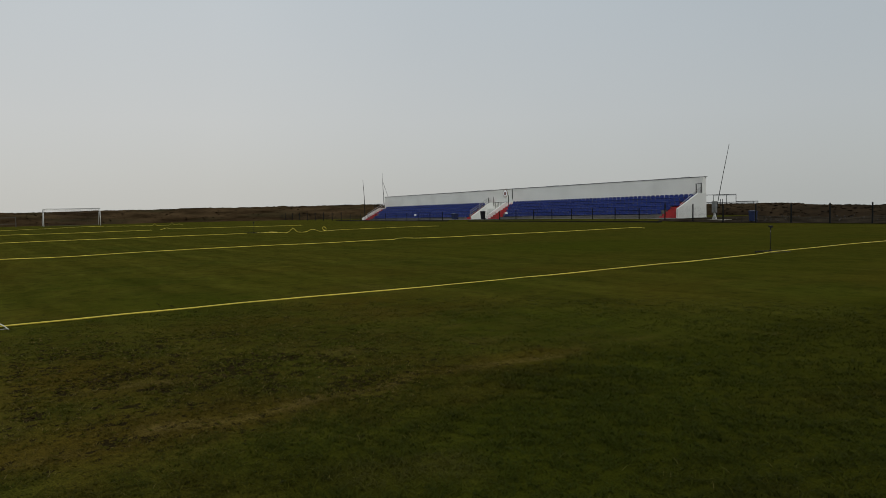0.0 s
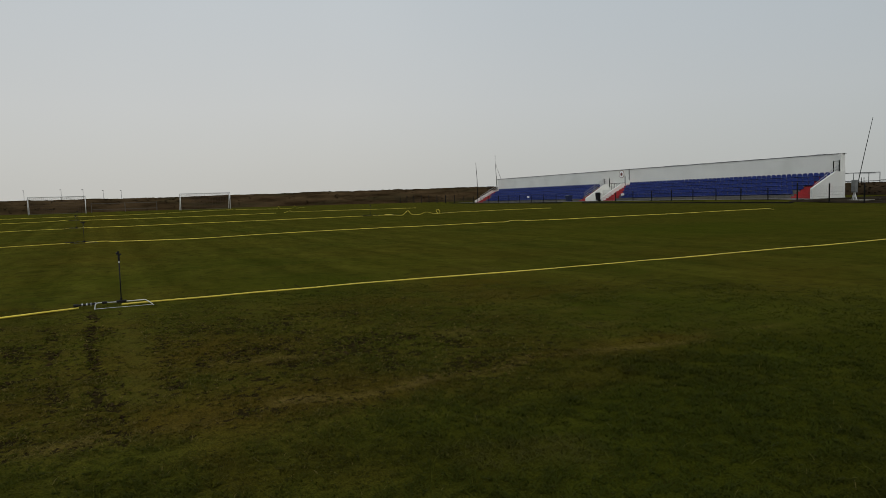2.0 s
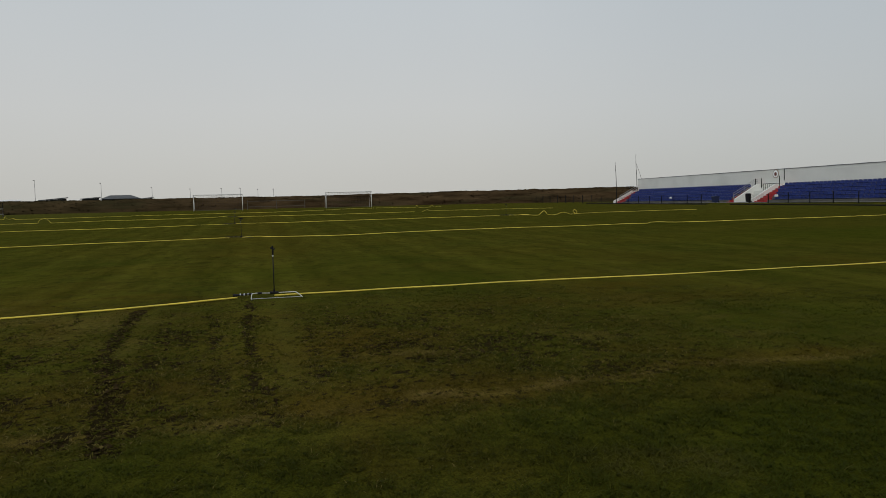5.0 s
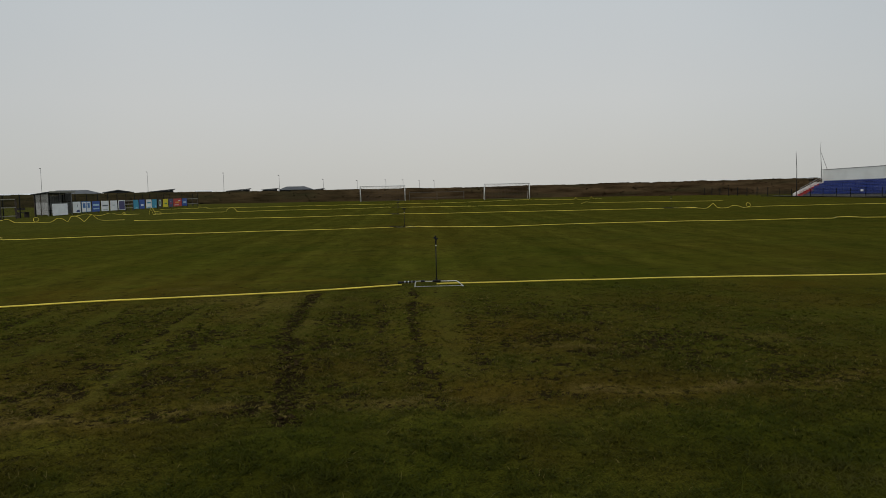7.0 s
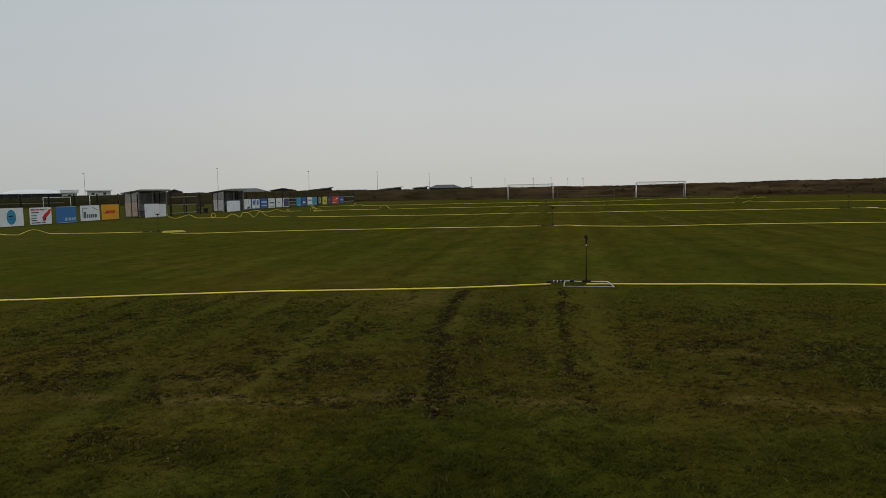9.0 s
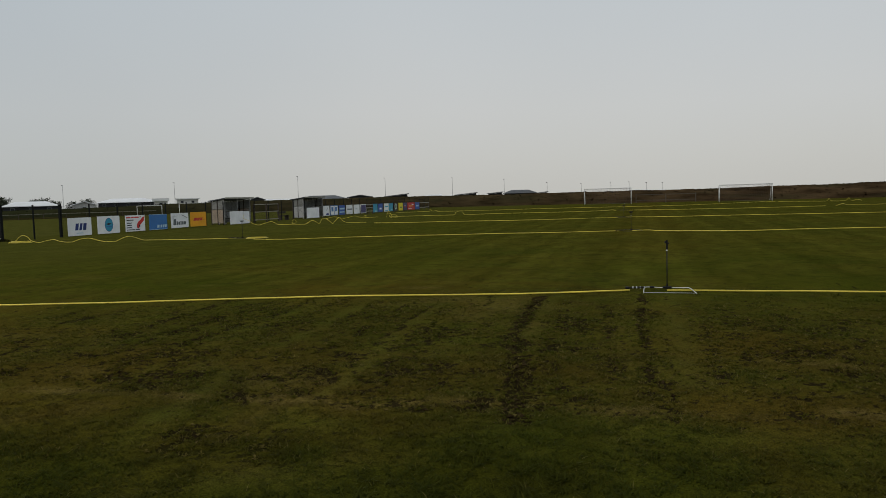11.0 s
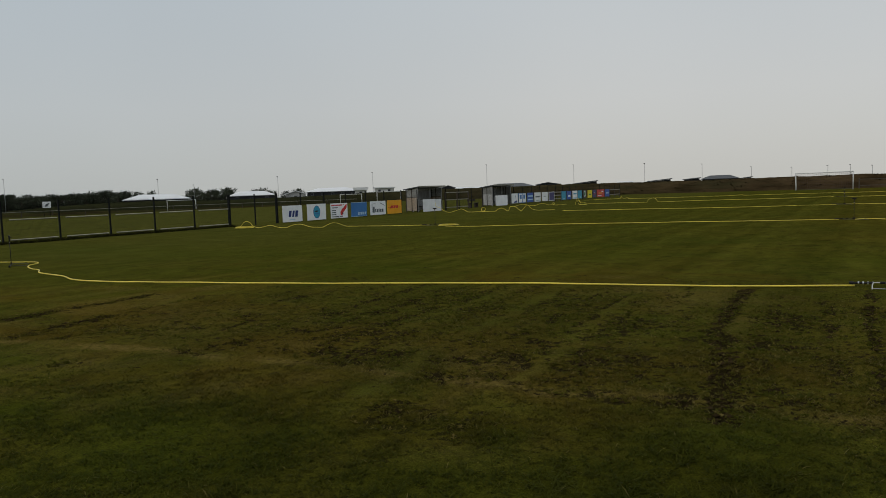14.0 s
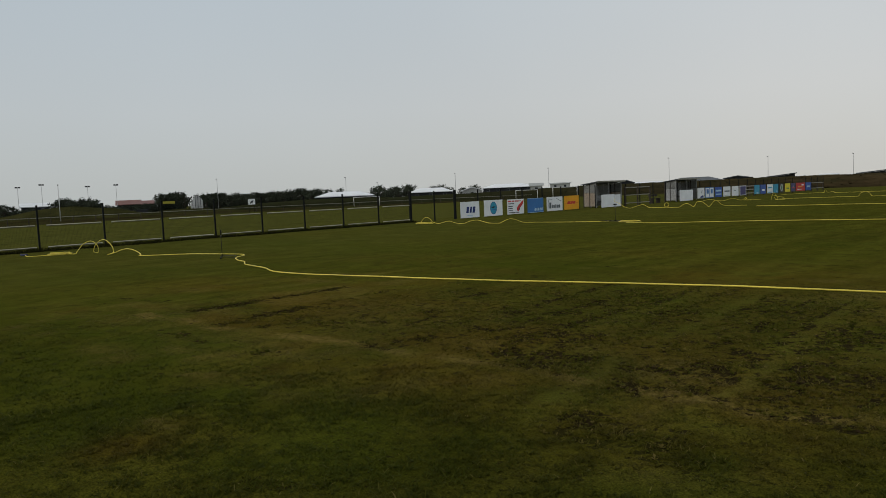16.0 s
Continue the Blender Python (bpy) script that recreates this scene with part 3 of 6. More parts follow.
t_col = t_mix(t_times(t_ramp(t_noise(1.6, 6), 0.45, 0.75), 0.5), t_col, (0.030, 0.035, 0.005))
t_col = t_mix(t_times(t_ramp(t_noise(9.0, 6), 0.50, 0.75), 0.5), t_col, (0.083, 0.069, 0.0090))
t_col = t_mix(t_times(t_ramp(t_noise(1.1, 5, (0.35, 1.6, 1.0)), 0.48, 0.70), 0.40), t_col, (0.062, 0.046, 0.008))
t_col = t_mix(t_times(t_ramp(t_noise(2.6, 9, (1.0, 0.7, 1.0)), 0.55, 0.70), 0.38), t_col, (0.028, 0.025, 0.006))
t_col = t_mix(t_times(t_ramp(t_noise(4.2, 5, (1.0, 0.9, 1.0)), 0.55, 0.63), 0.5), t_col, (0.024, 0.021, 0.006))
t_col = t_mix(t_times(t_ramp(t_noise(1.0, 4, (1.9, 0.55, 1.0)), 0.50, 0.60), 0.42), t_col, (0.036, 0.036, 0.0050))
t_col = t_mix(t_times(t_ramp(t_noise(1.0, 4, (1.5, 0.45, 0.7)), 0.54, 0.66), 0.45), t_col, (0.092, 0.083, 0.0120))
t_dab = t_noise(1.3, 7)
t_dab.node.inputs["Roughness"].default_value = 0.66
t_col = t_mix(t_times(t_ramp(t_dab, 0.55, 0.64), 0.32), t_col, (0.038, 0.030, 0.0065))
t_col = t_mix(t_times(t_ramp(t_dab, 0.45, 0.36), 0.35), t_col, (0.088, 0.078, 0.0130))
t_at = tn.new("ShaderNodeAttribute")
t_at.attribute_name = "warm"
t_col = t_mix(t_times(t_ramp(t_at.outputs["Fac"], 0.0, 1.0), 0.62), t_col, (0.080, 0.051, 0.0075))
t_col = t_mix(t_times(t_ramp(t_at.outputs["Fac"], 0.0, -1.0), 0.60), t_col, (0.042, 0.055, 0.0050))
t_at = tn.new("ShaderNodeAttribute")
t_at.attribute_name = "pressed"
t_col = t_mix(t_times(t_at.outputs["Fac"], 0.65), t_col, (0.075, 0.078, 0.013))
t_at = tn.new("ShaderNodeAttribute")
t_at.attribute_name = "thin"
t_col = t_mix(t_times(t_at.outputs["Fac"], t_ramp(t_noise(2.2, 6), 0.30, 0.65)), t_col, (0.066, 0.049, 0.009))
t_at = tn.new("ShaderNodeAttribute")
t_at.attribute_name = "straw"
t_col = t_mix(t_times(t_at.outputs["Fac"], t_ramp(t_noise(14.0, 4), 0.30, 0.62)), t_col, STRAW)
t_at = tn.new("ShaderNodeAttribute")
t_at.attribute_name = "bare"
t_soil = tn.new("ShaderNodeMath")
t_soil.operation = "MULTIPLY_ADD"
tl.new(t_at.outputs["Fac"], t_soil.inputs[0])
t_soil.inputs[1].default_value = 0.25
t_clod = t_noise(24.0, 8)
t_clod.node.inputs["Roughness"].default_value = 0.68
tl.new(t_clod, t_soil.inputs[2])
t_col = t_mix(t_times(t_ramp(t_soil.outputs["Value"], 0.570, 0.660), 0.93), t_col, SOIL)
t_at = tn.new("ShaderNodeAttribute")
t_at.attribute_name = "darker_grass"
t_col = t_mix(t_times(t_at.outputs["Fac"], 0.72), t_col, (0.030, 0.032, 0.0032))
t_at = tn.new("ShaderNodeAttribute")
t_at.attribute_name = "dull"
t_col = t_mix(t_times(t_at.outputs["Fac"], 0.85), t_col, t_mix(t_ramp(t_noise(0.9, 7), 0.40, 0.62), (0.053, 0.057, 0.0135), (0.086, 0.083, 0.0210)))
t_grain = tn.new("ShaderNodeVectorMath")
t_grain.operation = "SCALE"
t_gain = tn.new("ShaderNodeMapRange")
t_gain.inputs["From Min"].default_value, t_gain.inputs["From Max"].default_value = 0.3, 0.7
t_gain.inputs["To Min"].default_value, t_gain.inputs["To Max"].default_value = 0.55, 1.45
tl.new(t_noise(90.0, 3), t_gain.inputs["Value"])
t_lane = tn.new("ShaderNodeMapRange")
t_lane.inputs["From Min"].default_value, t_lane.inputs["From Max"].default_value = -0.5, 0.5
t_lane.inputs["To Min"].default_value, t_lane.inputs["To Max"].default_value = 0.94, 1.05
t_in, t_out = t_ramp(t_sep.outputs["X"], -12.0, -2.0), t_ramp(t_sep.outputs["X"], 22.0, 8.0)
tl.new(t_times(t_wave.outputs["Value"], t_times(t_in, t_out)), t_lane.inputs["Value"])
t_fine, t_swing, t_row = tn.new("ShaderNodeMath"), tn.new("ShaderNodeMath"), tn.new("ShaderNodeMapRange")      # narrow roller lines out on the pitch
t_fine.operation, t_swing.operation = "MULTIPLY_ADD", "SINE"
tl.new(t_noise(0.7, 3, (1.0, 0.05, 1.0)), t_fine.inputs[0])
t_fine.inputs[1].default_value = 9.0
tl.new(t_times(t_sep.outputs["X"], 5.6), t_fine.inputs[2])
tl.new(t_fine.outputs["Value"], t_swing.inputs[0])
tl.new(t_times(t_times(t_swing.outputs["Value"], t_ramp(t_sep.outputs["Y"], 11.0, 15.0)), t_times(t_ramp(t_sep.outputs["X"], -16.0, -6.0), t_ramp(t_sep.outputs["X"], 16.0, 6.0))), t_row.inputs["Value"])
t_row.inputs["From Min"].default_value = -1.0
t_row.inputs["To Min"].default_value, t_row.inputs["To Max"].default_value = 0.92, 1.07
t_at = tn.new("ShaderNodeAttribute")
t_at.attribute_name = "thatch_shade"
# slightly darker sheet: shade among the blades put into its colour
t_dark = tn.new("ShaderNodeMapRange")
t_dark.inputs["To Min"].default_value, t_dark.inputs["To Max"].default_value = 1.0, 0.95
tl.new(t_at.outputs["Fac"], t_dark.inputs["Value"])
tl.new(t_col, t_grain.inputs[0])
tl.new(t_times(t_times(t_gain.outputs["Result"], t_lane.outputs["Result"]), t_times(t_dark.outputs["Result"], t_row.outputs["Result"])), t_grain.inputs["Scale"])
tl.new(t_grain.outputs["Vector"], t_b.inputs["Base Color"])
t_bump = tn.new("ShaderNodeBump")
t_bump.inputs["Strength"].default_value, t_bump.inputs["Distance"].default_value = 0.6, 0.03
tl.new(t_noise(45.0, 5), t_bump.inputs["Height"])
tl.new(t_bump.outputs["Normal"], t_b.inputs["Normal"])
me.materials.append(TURF)
tagged(new("ground", me), "worn dark green mown turf with bare wheel tracks", "ground", kind="structure")

# ---- heath bank round the grounds ----
BANK = mat("brown_heath", (0.042, 0.027, 0.0130), 0.95, 0.45, 0.55, 4, 0.8, second=(0.080, 0.053, 0.027), wear=(0.040, 0.036, 0.017), stretch=(0.35, 0.35, 2.6))

bk, bkl = BANK.node_tree.nodes, BANK.node_tree.links
bk_b = bk["Principled BSDF"]
bk_from = bk_b.inputs["Base Color"].links[0].from_socket
bk_sep, bk_rng, bk_mix, bk_co = bk.new("ShaderNodeSeparateXYZ"), bk.new("ShaderNodeMapRange"), bk.new("ShaderNodeMix"), bk.new("ShaderNodeTexCoord")
bk_rng.inputs["From Min"].default_value, bk_rng.inputs["From Max"].default_value = 6.0, -115.0
bk_rng.inputs["To Max"].default_value = 0.92
bk_mix.data_type = "RGBA"
bk_mix.inputs["B"].default_value = (0.022, 0.025, 0.0105, 1)      # grassed over at this end
bkl.new(bk_co.outputs["Object"], bk_sep.inputs[0])
bkl.new(bk_sep.outputs["X"], bk_rng.inputs["Value"])
bkl.new(bk_rng.outputs["Result"], bk_mix.inputs["Factor"])
bkl.new(bk_from, bk_mix.inputs["A"])
bk_rng2, bk_mix2 = bk.new("ShaderNodeMapRange"), bk.new("ShaderNodeMix")
bk_rng2.inputs["From Min"].default_value, bk_rng2.inputs["From Max"].default_value = 58.0, 30.0
bk_rng2.inputs["To Max"].default_value = 0.60
bk_mix2.data_type = "RGBA"
bk_mix2.inputs["B"].default_value = (0.023, 0.0175, 0.0125, 1)      # bare dark lava soil beside the stand
bkl.new(bk_sep.outputs["Y"], bk_rng2.inputs["Value"])
bkl.new(bk_rng2.outputs["Result"], bk_mix2.inputs["Factor"])
bkl.new(bk_mix.outputs["Result"], bk_mix2.inputs["A"])
bkl.new(bk_mix2.outputs["Result"], bk_b.inputs["Base Color"])


def bank(name, line, heights, label, depth=9.0, seed=1):
    """A long, rough bank: a rounded section swept along a line, uneven in height and face."""
    pts, hs = glide([(*p, h) for p, h in zip(line, heights)], 44), None
    run = [np.array(p[:2]) for p in pts]
    cut = [(0.0, -0.15), (0.4, 0.35), (0.9, 0.62), (1.5, 0.82), (2.3, 0.95), (3.2, 1.0), (5.0, 0.97), (depth, 0.80)]
    rng = np.random.RandomState(seed)
    verts, faces = [], []
    s = 0.0
    for i, p in enumerate(run):
        way = run[min(i + 1, len(run) - 1)] - run[max(i - 1, 0)]
        way = way / np.hypot(*way)
        out = np.array([way[1], -way[0]])
        s += 0 if i == 0 else np.hypot(*(p - run[i - 1]))
        for k, (o, z) in enumerate(cut):
            w = noise.noise((s * 0.11, k * 0.7, seed)) * 0.22 + noise.noise((s * 0.5, k * 1.3, seed + 5)) * 0.10 + noise.noise((s * 1.7, k * 0.9, seed + 3)) * 0.16 + noise.noise((s * 4.1, k * 1.7, seed + 6)) * 0.12
            q = p + out * (o + 0.35 * noise.noise((s * 0.3, k, seed + 9)) * (k > 0))
            verts.append((q[0], q[1], float(ground_z(*q)) + pts[i][2] * z * (1 + w * (z > 0.3) * (0.22 if p[1] > 35 else 0.50)) - (0.1 if k == 0 else 0)))
    n = len(cut)
    for i in range(len(run) - 1):
        for k in range(n - 1):
            faces.append((i * n + k, i * n + k + 1, (i + 1) * n + k + 1, (i + 1) * n + k))
    so = Solid().add(verts, faces)
    return lone(name, so, BANK, label, "bank", kind="structure", smooth=True)


heath_bank = bank("bank_far", [(74, -30), (66, 5), (61, 28), (63, 50), (66, 80), (58, 104), (40, 118), (10, 124), (-25, 127), (-55, 127), (-88, 124), (-108, 118), (-124, 110), (-138, 99), (-150, 88), (-158, 79)],
     [1.4, 1.18, 1.08, 1.2, 1.9, 2.35, 2.35, 2.1, 2.1, 2.25, 2.2, 1.75, 1.58, 1.88, 1.5, 0.6], "brown heather-covered earth bank round the grounds", seed=2)


def heath(ground, n, seed):
    """Low tufts of heather and dry grass scattered over a bank by the area of its faces."""
    me = ground.data
    co = np.array([v.co for v in me.vertices])
    q = np.array([p.vertices[:] for p in me.polygons])
    a, b, c, d = co[q[:, 0]], co[q[:, 1]], co[q[:, 2]], co[q[:, 3]]
    area = np.linalg.norm(np.cross(c - a, d - b), axis=1)
    far = np.hypot(*((a + c) / 2)[:, :2].T)
    rng = np.random.RandomState(seed)
    pick = rng.choice(len(q), n, p=area / far / (area / far).sum())
    u, v = rng.rand(n, 1), rng.rand(n, 1)
    p = (a[pick] * (1 - u) + b[pick] * u) * (1 - v) + (d[pick] * (1 - u) + c[pick] * u) * v
    high = rng.uniform(0.04, 0.10, n) * (0.5 + lattice(p[:, 0], p[:, 1], 2.5, seed))
    verts, faces = [], []
    for k in range(3):
        w = rng.uniform(0.08, 0.22, n)
        turn = rng.uniform(0, 2 * np.pi, n)
        side = np.stack([np.cos(turn) * w, np.sin(turn) * w, 0 * w], 1)
        lean = np.stack([rng.normal(0, 0.12, n), rng.normal(0, 0.12, n), high * rng.uniform(0.7, 1.2, n)], 1)
        foot = p - np.array([0, 0, 0.03])
        verts += [foot - side, foot + side, foot + side * 0.55 + lean, foot - side * 0.35 + lean * 0.85]
    verts = np.stack(verts, 1).reshape(-1, 3)
    tuft = bpy.data.meshes.new("heath_tufts")
    tuft.from_pydata(verts.tolist(), [], np.arange(len(verts)).reshape(-1, 4).tolist())
    tuft.materials.append(BANK)
    return tagged(new("heath_tufts", tuft), "low brown heather and dry grass on the bank", "heather", kind="stuff")


heath(heath_bank, 12000, 57)


# ---- fences ----
def post_solid(h, w=0.06):
    return Solid().box(-w / 2, -w / 2, -0.05, w / 2, w / 2, h).box(-w / 2 - 0.006, -w / 2 - 0.006, h, w / 2 + 0.006, w / 2 + 0.006, h + 0.015)


def panel_wires(length, h, gap, r=0.0013):
    so = Solid()
    for i in range(int(length / gap) + 1):
        y = -length / 2 + i * gap
        so.box(-r, y - r, 0.06, r, y + r, h)
    for k in range(1, int(h / 0.2)):
        so.box(-0.008, -length / 2, k * 0.2 - r, -0.003, length / 2, k * 0.2 + r)
    return so


LEFT_X = -32.13
FENCE_H = 1.86
fence_left = thing("fence", "dark steel mesh fence with wire folds coloured as catching light", "fence", kind="structure")
post_me = post_solid(FENCE_H, 0.062).mesh("post", STEEL)
thick_me = post_solid(FENCE_H + 0.02, 0.125).mesh("gate_post", STEEL)
left_ys = [8.42 + 2.54 * i for i in range(-6, 9)]
for y in left_ys[:-1]:
    part("post", post_me, STEEL, fence_left).location = (LEFT_X, y, 0)
wires = panel_wires(2.42, 1.8, 0.05).mesh("wire_panel", STEEL)
# light caught along the mesh folds is put into this bar's colour
fold = Solid().prism([(-0.028, -0.032), (0.022, 0.0), (-0.028, 0.032)], "y", -1.02, 1.10).mesh("wire_fold", LIT_FOLD)
for y in left_ys[:-1]:
    p = part("wire_panel", wires, STEEL, fence_left)
    p.location = (LEFT_X, y + 1.27, 0)
    for z in (0.17, 1.05):
        part("wire_fold", fold, LIT_FOLD, p, "folded wires with caught light put into their colour").location = (0.03, 0.06, z)
for y, h in ((28.72, 1), (32.6, 1)):
    part("gate_post", thick_me, STEEL, fence_left, "thick gate post").location = (LEFT_X, y, 0)
part("post", post_me, STEEL, fence_left).location = (LEFT_X, 30.75, 0)
back_ys = [32.6 + 2.36 * i for i in range(1, 32)]
wires_b = panel_wires(2.28, 1.8, 0.06).mesh("wire_panel", STEEL)
for i, y in enumerate(back_ys):
    part("post", post_me, STEEL, fence_left).location = (LEFT_X - 0.12, y, 0)
    part("wire_panel", wires_b, STEEL, fence_left).location = (LEFT_X - 0.12, y - 1.18, 0)

RIGHT_X = 47.0
fence_right = thing("fence", "low dark steel mesh fence before the stand", "fence", kind="structure")
tall = post_solid(1.32, 0.07).mesh("post", STEEL)
short = post_solid(0.95, 0.06).mesh("post", STEEL)
r_wires = panel_wires(2.5, 1.2, 0.075, 0.002).mesh("wire_panel", STEEL)
r_low = panel_wires(2.5, 0.85, 0.075, 0.002).mesh("wire_panel", STEEL)
for i in range(-9, 20):
    y = 33.0 + 2.57 * i
    if 60.5 < y < 64.0:
        continue
    z = float(ground_z(RIGHT_X, y))
    part("post", tall if y < 36 else short, STEEL, fence_right).location = (RIGHT_X, y, z)
    if not 57.5 < y < 64.0:
        part("wire_panel", r_wires if y < 34 else r_low, STEEL, fence_right).location = (RIGHT_X, y + 1.285, z)
kerb = Solid()
for a, b in ((35.5, 60.5), (64.5, 92)):
    kerb.prism([(46.1, -0.2), (46.55, -0.2), (46.55, 0.08), (46.5, 0.10), (46.1, 0.10)], "y", a, b)
for i, v in enumerate(kerb.v):
    kerb.v[i] = (v[0], v[1], v[2] + float(ground_z(46.1, v[1])))
lone("kerb", kerb, mat("near_black_concrete", (0.012, 0.012, 0.011), 0.9, 0.25, 0.8, 20, 0.3), "low dark concrete edging along the pitch", "kerb", kind="structure")

# the same fence runs on past the stand
end_post = post_solid(1.22, 0.08).mesh("post", STEEL)
end_wires = panel_wires(2.85, 1.15, 0.09, 0.002).mesh("wire_panel", STEEL)
for i in range(14):
    y = 86.05 + 2.94 * i
    part("post", end_post if y > 91 else short, STEEL, fence_right).location = (RIGHT_X, y, 0)
    part("wire_panel", end_wires if y > 91 else r_low, STEEL, fence_right).location = (RIGHT_X, y + 1.47, 0)

# grey path between the fence and the stand
path_v, path_f = [], []
for i in range(29):
    y = 35.5 + 2.1 * i
    for x in (47.15, 48.4, 49.75):
        path_v.append((x, y, float(ground_z(x, y)) + 0.03))
for i in range(28):
    for k in range(2):
        path_f.append((i * 3 + k, i * 3 + k + 1, i * 3 + k + 4, i * 3 + k + 3))
lone("pavement", Solid().add(path_v, path_f), CONCRETE, "grey concrete path before the stand", "pavement", kind="structure")

# bare earth between the fence and the bank
def rubble(x, y):
    """Height of the heaped earth beside the stand."""
    return float(max(0.0, 0.10 + 0.20 * noise.noise((x * 0.35, y * 0.22, 3)) + 0.10 * noise.noise((x * 1.1, y * 0.8, 7))) * smoothstep(48.5, 51.5, x) * (1 - smoothstep(31, 35, y)))


ev, ef = [], []
xs, ys = [46.6, 46.9, 47.3, 48.0] + list(np.arange(48.6, 66.1, 0.6)), list(np.arange(-30.0, 36.1, 0.6))
for y in ys:
    for x in xs:
        ev.append((x, y, float(ground_z(x, y)) + 0.025 + rubble(x, y)))
n = len(xs)
for i in range(len(ys) - 1):
    for k in range(n - 1):
        ef.append((i * n + k, i * n + k + 1, (i + 1) * n + k + 1, (i + 1) * n + k))
lone("verge", Solid().add(ev, ef), mat("dark_bare_earth", (0.024, 0.019, 0.012), 0.95, 0.4, 0.7, 6, 0.7, second=(0.046, 0.037, 0.025)), "dark bare earth beside the pitch", "verge", kind="structure", smooth=True)

# stones on the bare earth and the bank's foot
rng = np.random.RandomState(31)
stones = Solid()
for _ in range(420):
    x, y, q = rng.uniform(49, 63), rng.uniform(-8, 33), rng.uniform(0.03, 0.10)
    v = np.array([(1, 0, 0), (0, 1, 0), (-1, 0, 0), (0, -1, 0), (0, 0, 1), (0, 0, -1)], float) * rng.uniform(0.7, 1.3, (6, 3)) * q
    stones.add([(x + p[0], y + p[1], float(ground_z(x, y)) + 0.05 + rubble(x, y) + p[2] + max(0, x - 61) * 0.4) for p in v], [(0, 1, 4), (1, 2, 4), (2, 3, 4), (3, 0, 4), (1, 0, 5), (2, 1, 5), (3, 2, 5), (0, 3, 5)])
lone("stones", stones, mat("grey_stone", (0.034, 0.029, 0.024), 0.95, 0.4, 0.4, 30, 0.3, second=(0.070, 0.062, 0.054)), "scattered grey stones on bare earth", "stones", kind="stuff")

# dark unmown strip under the long fence
rng = np.random.RandomState(91)
tall_grass = Solid()
for _ in range(5200):
    y = rng.uniform(-7, 29)
    x = LEFT_X + rng.normal(0.02, 0.17) + 0.12 * noise.noise((y * 0.7, 2, 8))
    h = rng.uniform(0.06, 0.15) * (0.7 + 0.6 * (0.5 + 0.5 * noise.noise((y * 0.9, 5, 8))))
    for _k in range(3):
        a, q = rng.uniform(0, 6.28), rng.uniform(0.008, 0.016)
        dx, dy = math.cos(a) * q, math.sin(a) * q
        lx, ly = rng.normal(0, 0.05, 2)
        tall_grass.add([(x - dx, y - dy, -0.01), (x + dx, y + dy, -0.01), (x + lx + dx * 0.3, y + ly + dy * 0.3, h), (x + lx - dx * 0.3, y + ly - dy * 0.3, h)], [(0, 1, 2, 3)])
strip = bpy.data.meshes.new("grass_margin")
strip.from_pydata(tall_grass.v, [], tall_grass.f)
strip.materials.append(mat("dark_unmown_grass", (0.024, 0.026, 0.008), 0.95, 0.35, 2.0, 18, 0.0, second=(0.044, 0.042, 0.014)))
tagged(new("grass_margin", strip), "dark unmown grass under the long fence", "grass strip", kind="stuff")

# ---- the stand ----
S_BACK, S_FRONT, Y_NEAR, Y_FAR = 53.5, 49.7, 36.2, 90.4
STEP, TREAD, ROWS_N = 0.335, 0.62, 5
DECK = 0.33
stand = thing("grandstand", "white-walled concrete grandstand with rows of blue seats", "grandstand",
              place=Matrix.Translation((0, Y_NEAR, 0.36)) @ Matrix.Rotation(-math.atan2(0.50, 54.0), 4, "X"))
L_ALL = Y_FAR - Y_NEAR
Y_B, Y_A = 61.55 - Y_NEAR, 64.3 - Y_NEAR      # the two parapets of the middle passage
deck = Solid()
for a, b in ((2.0, Y_B - 1.75), (Y_A + 1.5, L_ALL - 1.7)):
    prof = [(S_FRONT + 0.25, -0.3), (S_BACK, -0.3), (S_BACK, DECK + STEP * (ROWS_N - 1) + 0.01)]
    for k in reversed(range(ROWS_N)):
        x0 = S_FRONT + 0.25 + TREAD * k
        top = DECK + STEP * k
        prof += [(x0 + (TREAD if k < ROWS_N - 1 else 0.4), top), (x0, top)] if k == ROWS_N - 1 else [(x0 + TREAD, top), (x0, top)]
    deck.prism(prof, "y", a, b)
part("terrace", deck, CONCRETE, stand, "stepped grey concrete terrace")
wall = Solid().box(S_BACK, 0.2, -0.4, S_BACK + 0.25, L_ALL, 3.48)
part("back_wall", wall, WHITE, stand, "long white-painted rear wall")
cap = Solid().box(S_BACK - 0.05, 0.1, 3.48, S_BACK + 0.32, L_ALL + 0.05, 3.515)
part("wall_cap", cap, TRIM, stand, "grey metal capping")
rng = np.random.RandomState(4)
for i in range(14):
    y = 0.7 + 2.3 * i + rng.uniform(0, 1)
    part("loose_strip", Solid().box(S_BACK + 0.0, y, 3.52, S_BACK + 0.2, y + rng.uniform(0.4, 1.4), 3.53 + rng.uniform(0.005, 0.045)), ROOF_PALE, stand, "loose strip on the wall top")


def stair(y0, y1, name="stair"):
    so = Solid()
    n = 9
    prof = [(S_FRONT + 0.0, -0.3), (S_BACK, -0.3), (S_BACK, 1.665)]
    for k in reversed(range(n)):
        x0 = S_FRONT + 0.05 + 3.3 * k / n
        top = 0.185 * (k + 1)
        prof += [(x0 + (3.3 / n if k < n - 1 else 3.75 - 3.3 * k / n), top), (x0, top)]
    return so.prism(prof, "y", y0, y1)


